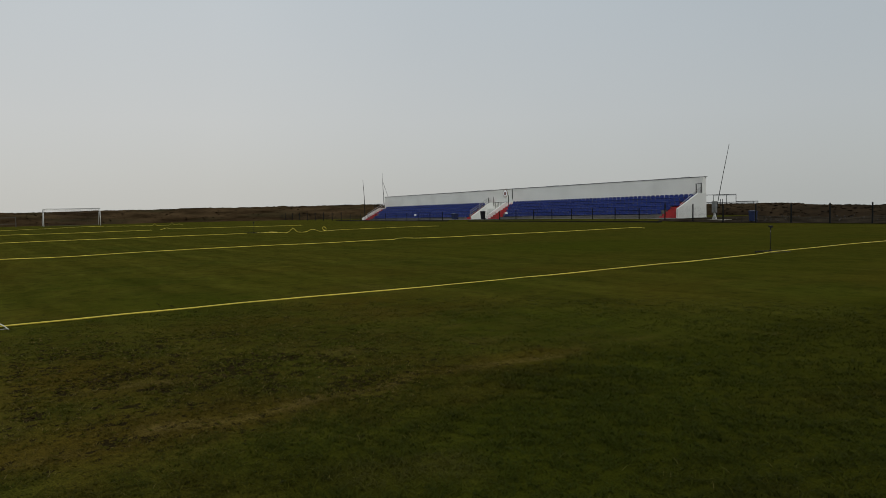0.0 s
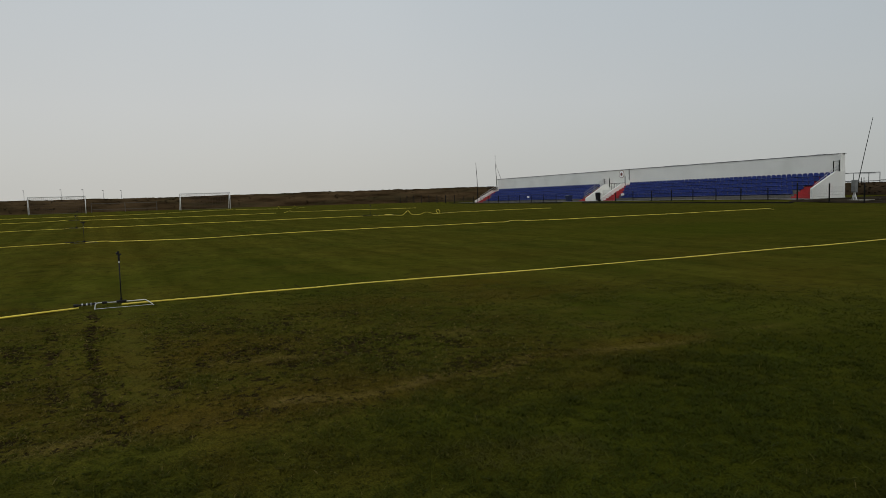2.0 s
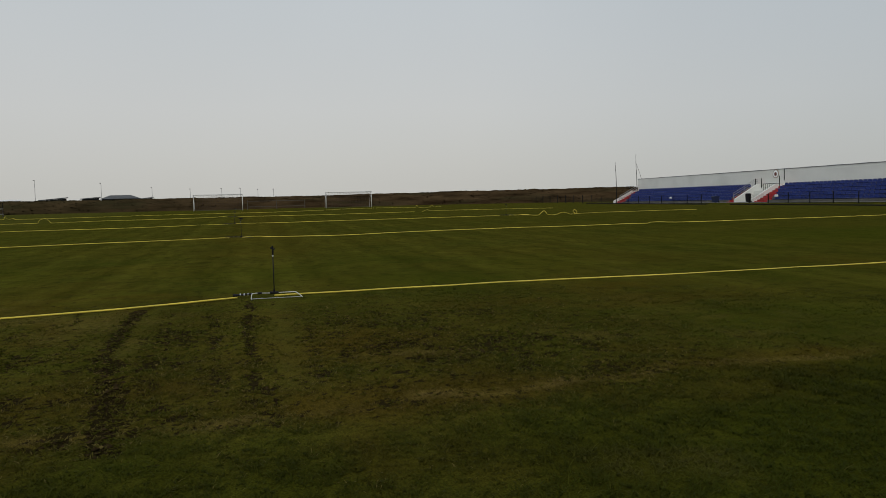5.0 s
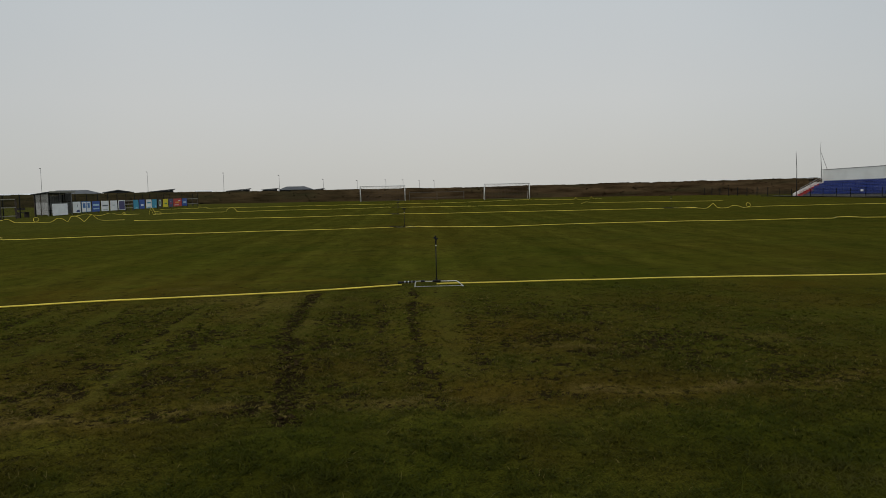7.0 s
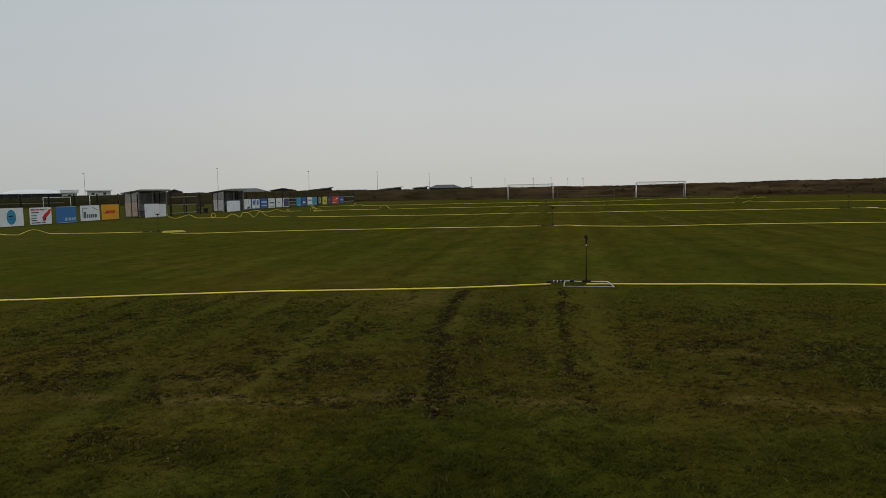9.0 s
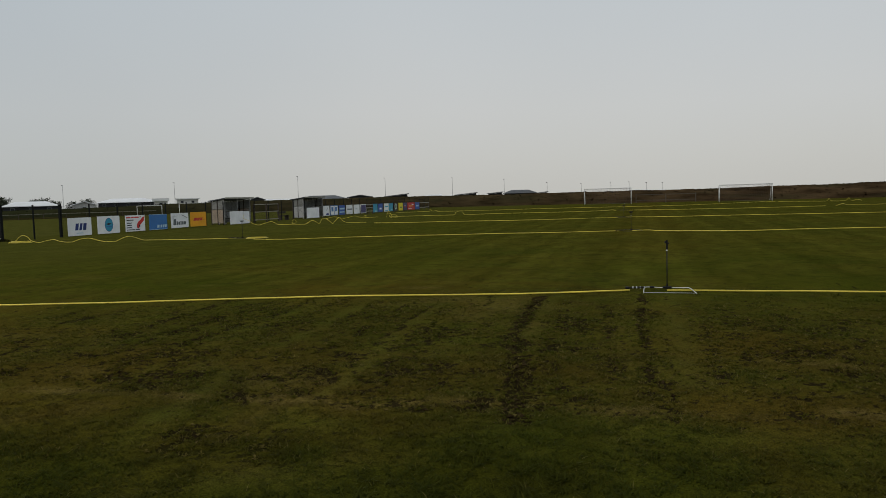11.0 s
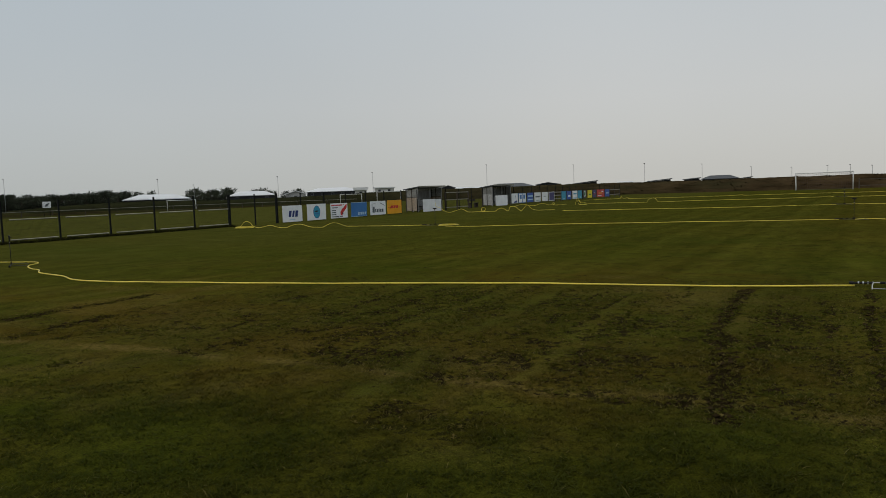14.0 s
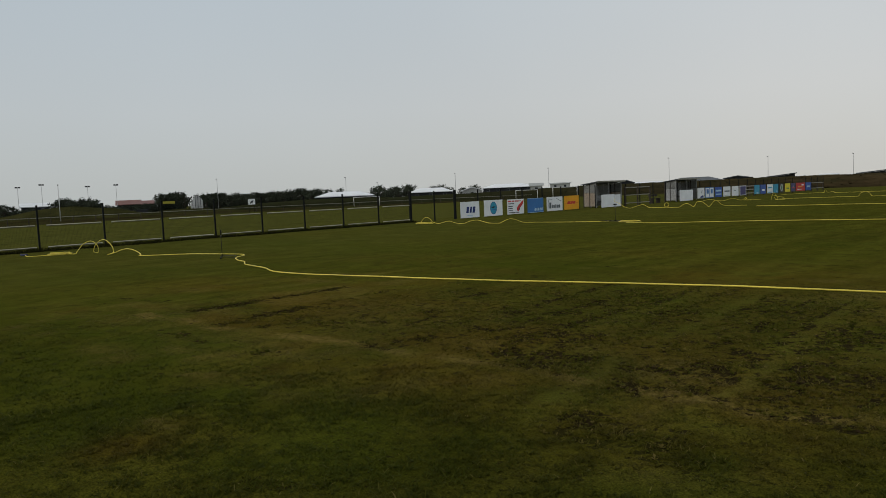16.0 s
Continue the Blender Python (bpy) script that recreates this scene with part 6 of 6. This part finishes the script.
house(-8.3, -7.2, 0.20, 0.33, 245, "low dark-clad annexe beside a house", "shed", HOUSE_DARK)
house(-70.1, -68.3, 0.26, 0.56, 250, "long dark-clad building with a dull red roof", "gable", HOUSE_DARK, ROOF_RED)
house(-68.5, -67.4, 0.24, 0.48, 244, "dark-clad wing with a dull red roof", "gable", HOUSE_DARK, ROOF_RED)
house(-68.1, -67.5, 0.34, 0.52, 252, "small white gabled annexe", "front", HOUSE_WALL, ROOF_PALE)
house(-73.0, -71.0, 0.40, 0.60, 255, "low dark building with a pale roof behind the mound", "gable", HOUSE_DARK, ROOF_PALE)
house(-76.2, -74.2, 0.36, 0.60, 240, "low dark building with a white roof", "gable", HOUSE_DARK, ROOF_PALE)


def lamp_post(az, el, d, label, double=False):
    x, y = polar(az, d)
    h = 1.6 + d * math.tan(radians(el))
    p = thing("floodlight_mast" if double else "street_lamp", label, "floodlight" if double else "street lamp", "floodlights" if double else "street lamps", place=Matrix.Translation((x, y, 0)) @ Matrix.Rotation(radians(-az), 4, "Z"))
    part("pole", Solid().tube([(0, 0, -0.2), (0, 0, h)], 0.07, 8, 0.04), GALV, p)
    if double:
        part("crossarm", Solid().box(-0.62, -0.08, h - 0.08, 0.62, 0.08, h + 0.04), GALV, p)
        for u in (-0.36, 0.36):
            part("lamp_head", Solid().box(u - 0.30, -0.25, h - 0.16, u + 0.30, 0.1, h + 0.22), STEEL, p)
    else:
        part("arm", Solid().tube([(0, 0, h - 0.1), (-0.05, 0, h + 0.05), (-0.18, 0, h + 0.07)], 0.04, 6), GALV, p)
        part("lamp_head", Solid().box(-0.34, -0.12, h + 0.02, 0.08, 0.12, h + 0.16), BOX_GREY, p)
    return p


for az, el in ((-62.85, 1.93), (-52.95, 1.70), (-44.1, 1.66), (-36.6, 1.75), (-27.35, 2.06), (-20.4, 1.78), (-14.95, 1.65), (-10.74, 1.42), (-7.3, 1.05), (-4.6, 0.9), (-2.3, 0.92), (-0.9, 0.9), (0.42, 0.80), (1.62, 0.78), (-50.4, 1.2)):
    lamp_post(az, el, 215, "tall grey street lamp among the houses")
for az, el in ((-76.2, 1.74), (-74.75, 1.89), (-71.85, 1.68), (-69.97, 1.74)):
    lamp_post(az, el, 235, "floodlight mast with a row of lamps", True)

fx, fy = polar(-73.75, 125)
mast_f = thing("flagpole", "bare white flagpole on the next field", "flagpole", place=Matrix.Translation((fx, fy, 0)))
part("shaft", Solid().tube([(0, 0, -0.1), (0, 0, 5.6)], 0.075, 10, 0.05), GOAL_WHITE, mast_f, smooth=True)
part("finial", Solid().tube([(0, 0, 5.6), (0, 0, 5.72)], 0.09, 10), STEEL, mast_f)

# rough brown ground behind the next field
ROUGH = mat("rough_brown_grass", (0.026, 0.021, 0.008), 0.95, 0.3, 0.12, 3, 0.4, second=(0.043, 0.037, 0.013), wear=(0.034, 0.040, 0.010))
rv, rf = [], []
for i in range(41):
    az = -84 + 44 * i / 40
    d0 = float(np.interp(az, [-84, -82, -77, -70, -62, -52, -44, -40], [91, 93, 99, 109, 122, 133, 141, 143]))
    for k in range(6):
        x, y = polar(az, d0 + (245 - d0) * k / 5 + (1.5 * noise.noise((az * 0.9, 1, 2)) if k == 0 else 0))
        rv.append((x, y, 0.02 + (0.25 * max(0, noise.noise((x * 0.05, y * 0.05, 6))) if 0 < k else 0)))
for i in range(40):
    for k in range(5):
        rf.append((i * 6 + k, i * 6 + k + 1, (i + 1) * 6 + k + 1, (i + 1) * 6 + k))
lone("rough_ground", Solid().add(rv, rf), ROUGH, "rough brown grassland beyond the next field", "ground", kind="structure", smooth=True)

# mounds, hut, boxes and sign
MOUND_GRASS = mat("dark_mound_grass", (0.026, 0.026, 0.0090), 0.95, 0.3, 0.15, 2, 0.4, second=(0.044, 0.042, 0.0140))


def mound(az, d, long, deep, high, label, seed):
    mx, my = polar(az, d)
    v, f = [], []
    c, q = math.cos(radians(-az)), math.sin(radians(-az))
    for i in range(25):
        for k in range(9):
            a, b = -1 + 2 * i / 24, -1 + 2 * k / 8
            z = high * math.exp(-2.2 * a * a - 2.5 * b * b) * (1 + 0.2 * noise.noise((a * 3, b * 3, seed))) - 0.25
            px, py = a * long, b * deep
            v.append((mx + c * px - q * py, my + q * px + c * py, z))
    for i in range(24):
        for k in range(8):
            f.append((i * 9 + k, (i + 1) * 9 + k, (i + 1) * 9 + k + 1, i * 9 + k + 1))
    return lone("mound", Solid().add(v, f), MOUND_GRASS, label, "mound", kind="structure", smooth=True)


mound(-73.1, 165, 19, 12, 2.75, "low mound of rough grass", 4)
mound(-65.2, 174, 17, 9, 1.15, "low grassy rise before the hut", 5)
hx, hy = polar(-64.42, 195)
hut = thing("storage_hut", "white ribbed round-topped storage hut", "hut", place=Matrix.Translation((hx, hy, 0)) @ Matrix.Rotation(radians(64.42), 4, "Z") @ Matrix.Diagonal((0.78, 0.78, 1.0, 1)))


def arch_z(u):
    """Height of the hut's round top at u from its left, -2.05, to its right, 2.05."""
    return 0.6 + 3.35 * math.sqrt(max(0.0, 1 - ((u - 0.15) / 2.25) ** 2))


for k in range(5):
    a, b = -2.05 + 0.82 * k, -2.05 + 0.82 * k + 0.68
    top = [(a + (b - a) * q / 5, arch_z(a + (b - a) * q / 5)) for q in range(6)]
    part("panel", Solid().prism([(b, -0.1), (a, -0.1)] + top, "y", -0.05, 5.0), HOUSE_WALL, hut, "white curved panel")
    part("rib", Solid().prism([(b + 0.14, -0.1), (b, -0.1), (b, arch_z(b) - 0.06), (b + 0.14, arch_z(min(2.05, b + 0.14)) - 0.06)], "y", 0.0, 4.95), HOUSE_DARK, hut, "dark rib")
for az, w in ((-69.33, 1.9), (-68.34, 2.5)):
    bx, by = polar(az, 188)
    case = thing("equipment_box", "dark equipment box on rough grass", "box", "boxes on the next field", place=Matrix.Translation((bx, by, 0.1)) @ Matrix.Rotation(radians(-az), 4, "Z"))
    part("body", Solid().box(-w / 2, 0, -0.2, w / 2, 1.2, 0.95), HOUSE_DARK, case, bevel=0.03)
    part("lid", Solid().box(-w / 2 - 0.05, -0.05, 0.95, w / 2 + 0.05, 1.25, 1.03), ROOF_DARK, case)
x, y = polar(-60.42, 118)
sg = thing("field_sign", "white sign on two posts on the next field", "sign", place=Matrix.Translation((x, y, 0)) @ Matrix.Rotation(radians(60.42), 4, "Z"))
part("panel", Solid().box(-0.54, -0.02, 1.35, 0.54, 0.02, 2.25), S_WHITE, sg)
part("motif", Solid().prism([(-0.3, 1.5), (0.1, 1.55), (0.35, 2.05), (-0.1, 1.9)], "y", -0.03, -0.02), S_GREY, sg)
for u in (-0.4, 0.4):
    part("post", Solid().box(u - 0.03, 0.02, -0.1, u + 0.03, 0.08, 2.2), STEEL, sg)


# ---- trees: tapered trunk, limbs, and a crown of leaf clumps ----
def tree_meshes(seed, h, w):
    rng = np.random.RandomState(seed)
    wood, leaf = Solid(), Solid()
    wood.tube([(0, 0, -0.2), (0.05, 0, h * 0.35), (0.0, 0.1, h * 0.8)], 0.16, 7, 0.04)
    for k in range(7):
        a, z = rng.uniform(0, 6.28), h * rng.uniform(0.15, 0.6)
        wood.tube([(0, 0, z), (w * 0.25 * math.cos(a), w * 0.25 * math.sin(a), z + h * 0.15), (w * 0.45 * math.cos(a), w * 0.45 * math.sin(a), z + h * 0.22)], 0.06, 5, 0.02)
    for c in range(34):
        a, u = rng.uniform(0, 6.28), rng.uniform(0.1, 1)
        z = h * rng.uniform(0.06, 0.93)
        span = w * 0.5 * (1 - 0.55 * max(0, z / h - 0.45)) * u
        cx, cy = span * math.cos(a), span * math.sin(a)
        for i in range(30):
            d = rng.normal(0, 0.23, 3)
            s = rng.uniform(0.10, 0.22)
            n1, n2 = rng.normal(0, 1, 3), rng.normal(0, 1, 3)
            n1, n2 = n1 / np.linalg.norm(n1) * s, n2 / np.linalg.norm(n2) * s
            p = np.array([cx, cy, z]) + d * np.array([1, 1, 0.8])
            leaf.add([p - n1, p + n2 * 0.6, p + n1, p - n2 * 0.6], [(0, 1, 2, 3)])
    return wood.mesh("trunk", BARK), leaf.mesh("crown", LEAF)


kinds = [tree_meshes(s, 3.6, 3.6) for s in (1, 2, 3, 4)]
rng = np.random.RandomState(8)
belts = [(-80.0, -76.4, 0.45, 0.72, 10), (-74.0, -71.2, 0.65, 0.92, 14), (-71.3, -67.0, 0.12, 0.30, 18), (-76.6, -74.0, 0.10, 0.28, 9), (-67.2, -65.2, 0.80, 1.1, 14), (-64.2, -62.0, 0.70, 0.90, 14), (-62.0, -58.2, 0.62, 0.86, 24), (-58.2, -55.0, 0.78, 1.0, 20), (-55.0, -50.0, 0.2, 0.35, 16), (-54.6, -53.2, 0.7, 0.9, 5), (-50.9, -47.6, 0.70, 1.02, 12), (-46.6, -44.6, 0.65, 0.85, 5), (-43.4, -42.2, 0.5, 0.7, 3)]
for a0, a1, e0, e1, n in belts:
    for i in range(n):
        az = a0 + (a1 - a0) * (i + rng.uniform(0, 1)) / n
        d = rng.uniform(205, 228)
        h = 1.6 + d * math.tan(radians(rng.uniform(e0, e1)))
        x, y = polar(az, d)
        trunk, crown = kinds[rng.randint(4)]
        t = thing("tree", "low dark wind-shaped evergreen tree", "tree", "trees beyond the field", place=Matrix.Translation((x, y, 0)) @ Matrix.Rotation(rng.uniform(0, 6.28), 4, "Z") @ Matrix.Diagonal((rng.uniform(0.95, 1.4), rng.uniform(0.95, 1.4), h / 3.6, 1)))
        part("trunk", trunk, BARK, t)
        part("crown", crown, LEAF, t)

# ---- grass in small tufts, densest on the stretch in front of the old goal line ----
def tufts(name, n, m, r0, r1, height, width, spread, seed, label):
    """n tufts of m blades between two distances from the middle of the path; sparse where the soil shows, thinning out behind it."""
    rng = np.random.RandomState(seed)
    r = np.sqrt(rng.uniform(r0 * r0, r1 * r1, n))
    a = rng.uniform(-np.pi, np.pi, n)
    x, y = r * np.sin(a), r * np.cos(a)
    clump = lattice(x, y, 0.22, 31) * 0.5 + lattice(x, y, 0.6, 32) * 0.3 + lattice(x, y, 0.09, 33) * 0.2
    b = bare(x, y)
    edge = 1 - smoothstep(r1 - 0.25 * (r1 - r0), r1, r) * (r1 > 9)
    front = smoothstep(-1.2, 0.8, y)
    edge = edge * (front + (1 - front) * (1 - smoothstep(1.5, 3.8, r)))
    keep = (rng.rand(n) > 0.70 * soil(x, y, b)) & (rng.rand(n) < (0.30 + 1.1 * clump) * edge)
    x, y, b, clump, edge = x[keep], y[keep], b[keep], clump[keep], edge[keep]
    n = len(x)
    dry = np.maximum(straw(x, y), 0.35 * pressed(x, y))
    tall = height * (0.45 + 0.95 * clump) * rng.uniform(0.7, 1.3, n) * (1 - 0.45 * pressed(x, y)) * (1 - 0.3 * dry) * (0.55 + 0.45 * edge) * (1 + 0.7 * darker_grass(x, y) + 0.6 * b)
    shade = rng.rand(n)
    rep_ = lambda q: np.repeat(q, m)
    k = n * m
    tip = rng.uniform(0, 2 * np.pi, k)
    bx, by = rep_(x) + spread * rng.normal(0, 1, k), rep_(y) + spread * rng.normal(0, 1, k)
    h = rep_(tall) * rng.uniform(0.6, 1.2, k)
    w = width * rng.uniform(0.7, 1.3, k)
    lean = h * rng.uniform(0.8, 2.4, k)
    z = sheet_z(bx, by, bare(bx, by)) - 0.006
    yaw = tip + np.pi / 2 + rng.normal(0, 0.5, k)
    dx, dy, lx, ly = np.cos(yaw) * w / 2, np.sin(yaw) * w / 2, np.cos(tip) * lean, np.sin(tip) * lean
    v = np.stack([np.stack([bx - dx, by - dy, z], 1), np.stack([bx + dx, by + dy, z], 1),
                  np.stack([bx + lx * 0.45 + dx * 0.9, by + ly * 0.45 + dy * 0.9, z + h * 0.68], 1), np.stack([bx + lx * 0.45 - dx * 0.9, by + ly * 0.45 - dy * 0.9, z + h * 0.68], 1),
                  np.stack([bx + lx, by + ly, z + h], 1)], 1).reshape(-1, 3)
    i = np.arange(k)[:, None] * 5
    me = bpy.data.meshes.new(name)
    me.vertices.add(k * 5)
    me.vertices.foreach_set("co", v.astype(np.float32).reshape(-1))
    loops = np.concatenate([i + np.array([0, 1, 2, 3]), i + np.array([3, 2, 4])], 1)
    me.loops.add(k * 7)
    me.loops.foreach_set("vertex_index", loops.reshape(-1).astype(np.int32))
    starts = np.stack([np.arange(k) * 7, np.arange(k) * 7 + 4], 1).reshape(-1)
    me.polygons.add(k * 2)
    me.polygons.foreach_set("loop_start", starts.astype(np.int32))
    me.polygons.foreach_set("loop_total", np.tile([4, 3], k).astype(np.int32))
    me.update(calc_edges=True)
    tone = 0.62 * rep_(shade) + 0.38 * rng.rand(k) + 0.25 * rep_(b) + 0.55 * (rng.rand(k) < 0.03 + 0.22 * rep_(b))
    for key, q in (("tone", tone), ("straw", rep_(dry)), ("darker_grass", rep_(darker_grass(x, y))), ("warm", rep_(warm(x, y)))):
        at = me.attributes.new(key, "FLOAT", "POINT")
        at.data.foreach_set("value", np.repeat(q, 5).astype(np.float32))
    me.materials.append(BLADE)
    return tagged(new(name, me), label, "grass", kind="stuff")


BLADE = bpy.data.materials.new("grass_blade")
BLADE.use_nodes = True
bn, bl = BLADE.node_tree.nodes, BLADE.node_tree.links
b_b = bn["Principled BSDF"]
b_b.inputs["Roughness"].default_value = 0.7
b_b.inputs["Specular IOR Level"].default_value = 0.05


def b_attr(key):
    a = bn.new("ShaderNodeAttribute")
    a.attribute_name = key
    return a.outputs["Fac"]


def b_madd(a, k, c):
    """a * k + c"""
    x = bn.new("ShaderNodeMath")
    x.operation = "MULTIPLY_ADD"
    bl.new(a, x.inputs[0])
    x.inputs[1].default_value = k
    if isinstance(c, float):
        x.inputs[2].default_value = c
    else:
        bl.new(c, x.inputs[2])
    return x.outputs["Value"]


def b_mix(fac, a, c):
    x = bn.new("ShaderNodeMix")
    x.data_type = "RGBA"
    x.clamp_factor = True
    bl.new(fac, x.inputs["Factor"])
    bl.new(a, x.inputs["A"])
    x.inputs["B"].default_value = (*c, 1)
    return x.outputs["Result"]


b_ramp = bn.new("ShaderNodeValToRGB")
for e, (p, c) in zip((b_ramp.color_ramp.elements[0], b_ramp.color_ramp.elements[1]), ((0.0, (0.035, 0.039, 0.0038)), (1.0, (0.150, 0.125, 0.036)))):
    e.position, e.color = p, (*c, 1)
for p, c in ((0.45, (0.055, 0.060, 0.0056)), (0.80, (0.082, 0.075, 0.0095)), (0.93, (0.105, 0.092, 0.020))):
    b_ramp.color_ramp.elements.new(p).color = (*c, 1)
b_fac = b_madd(b_attr("darker_grass"), -0.42, b_madd(b_attr("straw"), 0.30, b_madd(b_attr("tone"), 1.15, -0.08)))
bl.new(b_fac, b_ramp.inputs["Fac"])
b_col = b_mix(b_madd(b_attr("warm"), 0.55, 0.0), b_ramp.outputs["Color"], (0.090, 0.057, 0.0085))
b_col = b_mix(b_madd(b_attr("warm"), -0.50, 0.0), b_col, (0.047, 0.062, 0.0058))
b_col = b_mix(b_madd(b_attr("straw"), 0.75, -0.05), b_col, (0.200, 0.145, 0.045))
bl.new(b_col, b_b.inputs["Base Color"])
b_thin, b_both = bn.new("ShaderNodeBsdfTranslucent"), bn.new("ShaderNodeMixShader")
b_both.inputs[0].default_value = 0.45
bl.new(b_col, b_thin.inputs["Color"])
bl.new(b_b.outputs["BSDF"], b_both.inputs[1])
bl.new(b_thin.outputs["BSDF"], b_both.inputs[2])
bl.new(b_both.outputs["Shader"], bn["Material Output"].inputs["Surface"])
def weeds(n, seed):
    """Small broad leaves and torn tufts that stand over the cut-up soil."""
    rng = np.random.RandomState(seed)
    x, y = rng.uniform(-11.5, 5.0, n), rng.uniform(3.4, 10.5, n)
    b = bare(x, y)
    keep = rng.rand(n) < np.clip(1.5 * b - 0.12, 0, 0.75) * (0.4 + 0.6 * smoothstep(0.35, 0.6, relief(x, y)))
    x, y, b = x[keep], y[keep], b[keep]
    m, n = 5, len(x)
    z = sheet_z(x, y, b)
    shade = rng.rand(n)
    a = rng.uniform(0, 2 * np.pi, (n, 1)) + np.arange(m) * 2 * np.pi / m + rng.normal(0, 0.4, (n, m))
    size = rng.uniform(0.012, 0.027, (n, 1)) * rng.uniform(0.7, 1.3, (n, m))
    lift = size * rng.uniform(0.25, 0.9, (n, m))
    wide = size * rng.uniform(0.22, 0.38, (n, m))
    ca, sa = np.cos(a), np.sin(a)
    cx, cy, cz = x[:, None], y[:, None], z[:, None] + 0.002
    quad = [(cx + 0 * ca, cy + 0 * sa, cz + 0 * ca), (cx + ca * size * 0.55 - sa * wide, cy + sa * size * 0.55 + ca * wide, cz + lift * 0.8),
            (cx + ca * size, cy + sa * size, cz + lift), (cx + ca * size * 0.55 + sa * wide, cy + sa * size * 0.55 - ca * wide, cz + lift * 0.8)]
    v = np.stack([np.stack(p, -1) for p in quad], 2).reshape(-1, 3)
    me = bpy.data.meshes.new("weeds")
    me.from_pydata(v.tolist(), [], np.arange(len(v)).reshape(-1, 4).tolist())
    tone = np.repeat(0.35 + 0.5 * shade, m * 4)
    for key, q in (("tone", tone), ("straw", np.repeat(np.where(rng.rand(n) < 0.12, 0.7, 0.0), m * 4)), ("darker_grass", tone * 0), ("warm", np.repeat(0.5 * warm(x, y), m * 4))):
        at = me.attributes.new(key, "FLOAT", "POINT")
        at.data.foreach_set("value", q.astype(np.float32))
    me.materials.append(BLADE)
    return tagged(new("weeds", me), "small broad-leaved weeds and torn tufts on dark soil", "weeds", kind="stuff")


LAWN = "short uneven green turf with brown and straw tufts"
tufts("grass", 100000, 6, 0.0, 7.0, 0.019, 0.0070, 0.020, 41, LAWN)
tufts("grass", 94000, 5, 6.8, 13.0, 0.017, 0.0105, 0.028, 42, LAWN)
weeds(78000, 43)

# ---- loose clods in the ruts and scrapes ----
rng = np.random.RandomState(77)
cx, cy = rng.uniform(-11.5, 5.0, 160000), rng.uniform(3.6, 11.5, 160000)
pick = rng.rand(160000) < np.clip(bare(cx, cy) - 0.45, 0, 1) * 0.7
cx, cy = cx[pick][:7000], cy[pick][:7000]
cz = sheet_z(cx, cy, bare(cx, cy))
clods = Solid()
OCTA = np.array([(1, 0, 0), (0, 1, 0), (-1, 0, 0), (0, -1, 0), (0, 0, 1), (0, 0, -1)], float)
OCTA_F = [(0, 1, 4), (1, 2, 4), (2, 3, 4), (3, 0, 4), (1, 0, 5), (2, 1, 5), (3, 2, 5), (0, 3, 5)]
for x, y, z in zip(cx, cy, cz):
    v = OCTA * rng.uniform(0.6, 1.3, (6, 3)) + rng.normal(0, 0.15, (6, 3))
    v = v * rng.uniform(0.008, 0.026) * np.array([1, 1, 0.7])
    clods.add([(x + q[0], y + q[1], z + q[2] + 0.006) for q in v], OCTA_F)
lone("soil_clods", clods, mat("dark_soil_clod", (0.026, 0.018, 0.008), 0.95, 0.35, 9, 60, 0.3, second=(0.054, 0.038, 0.017)), "loose dark soil clods in the wheel ruts", "soil", kind="stuff")
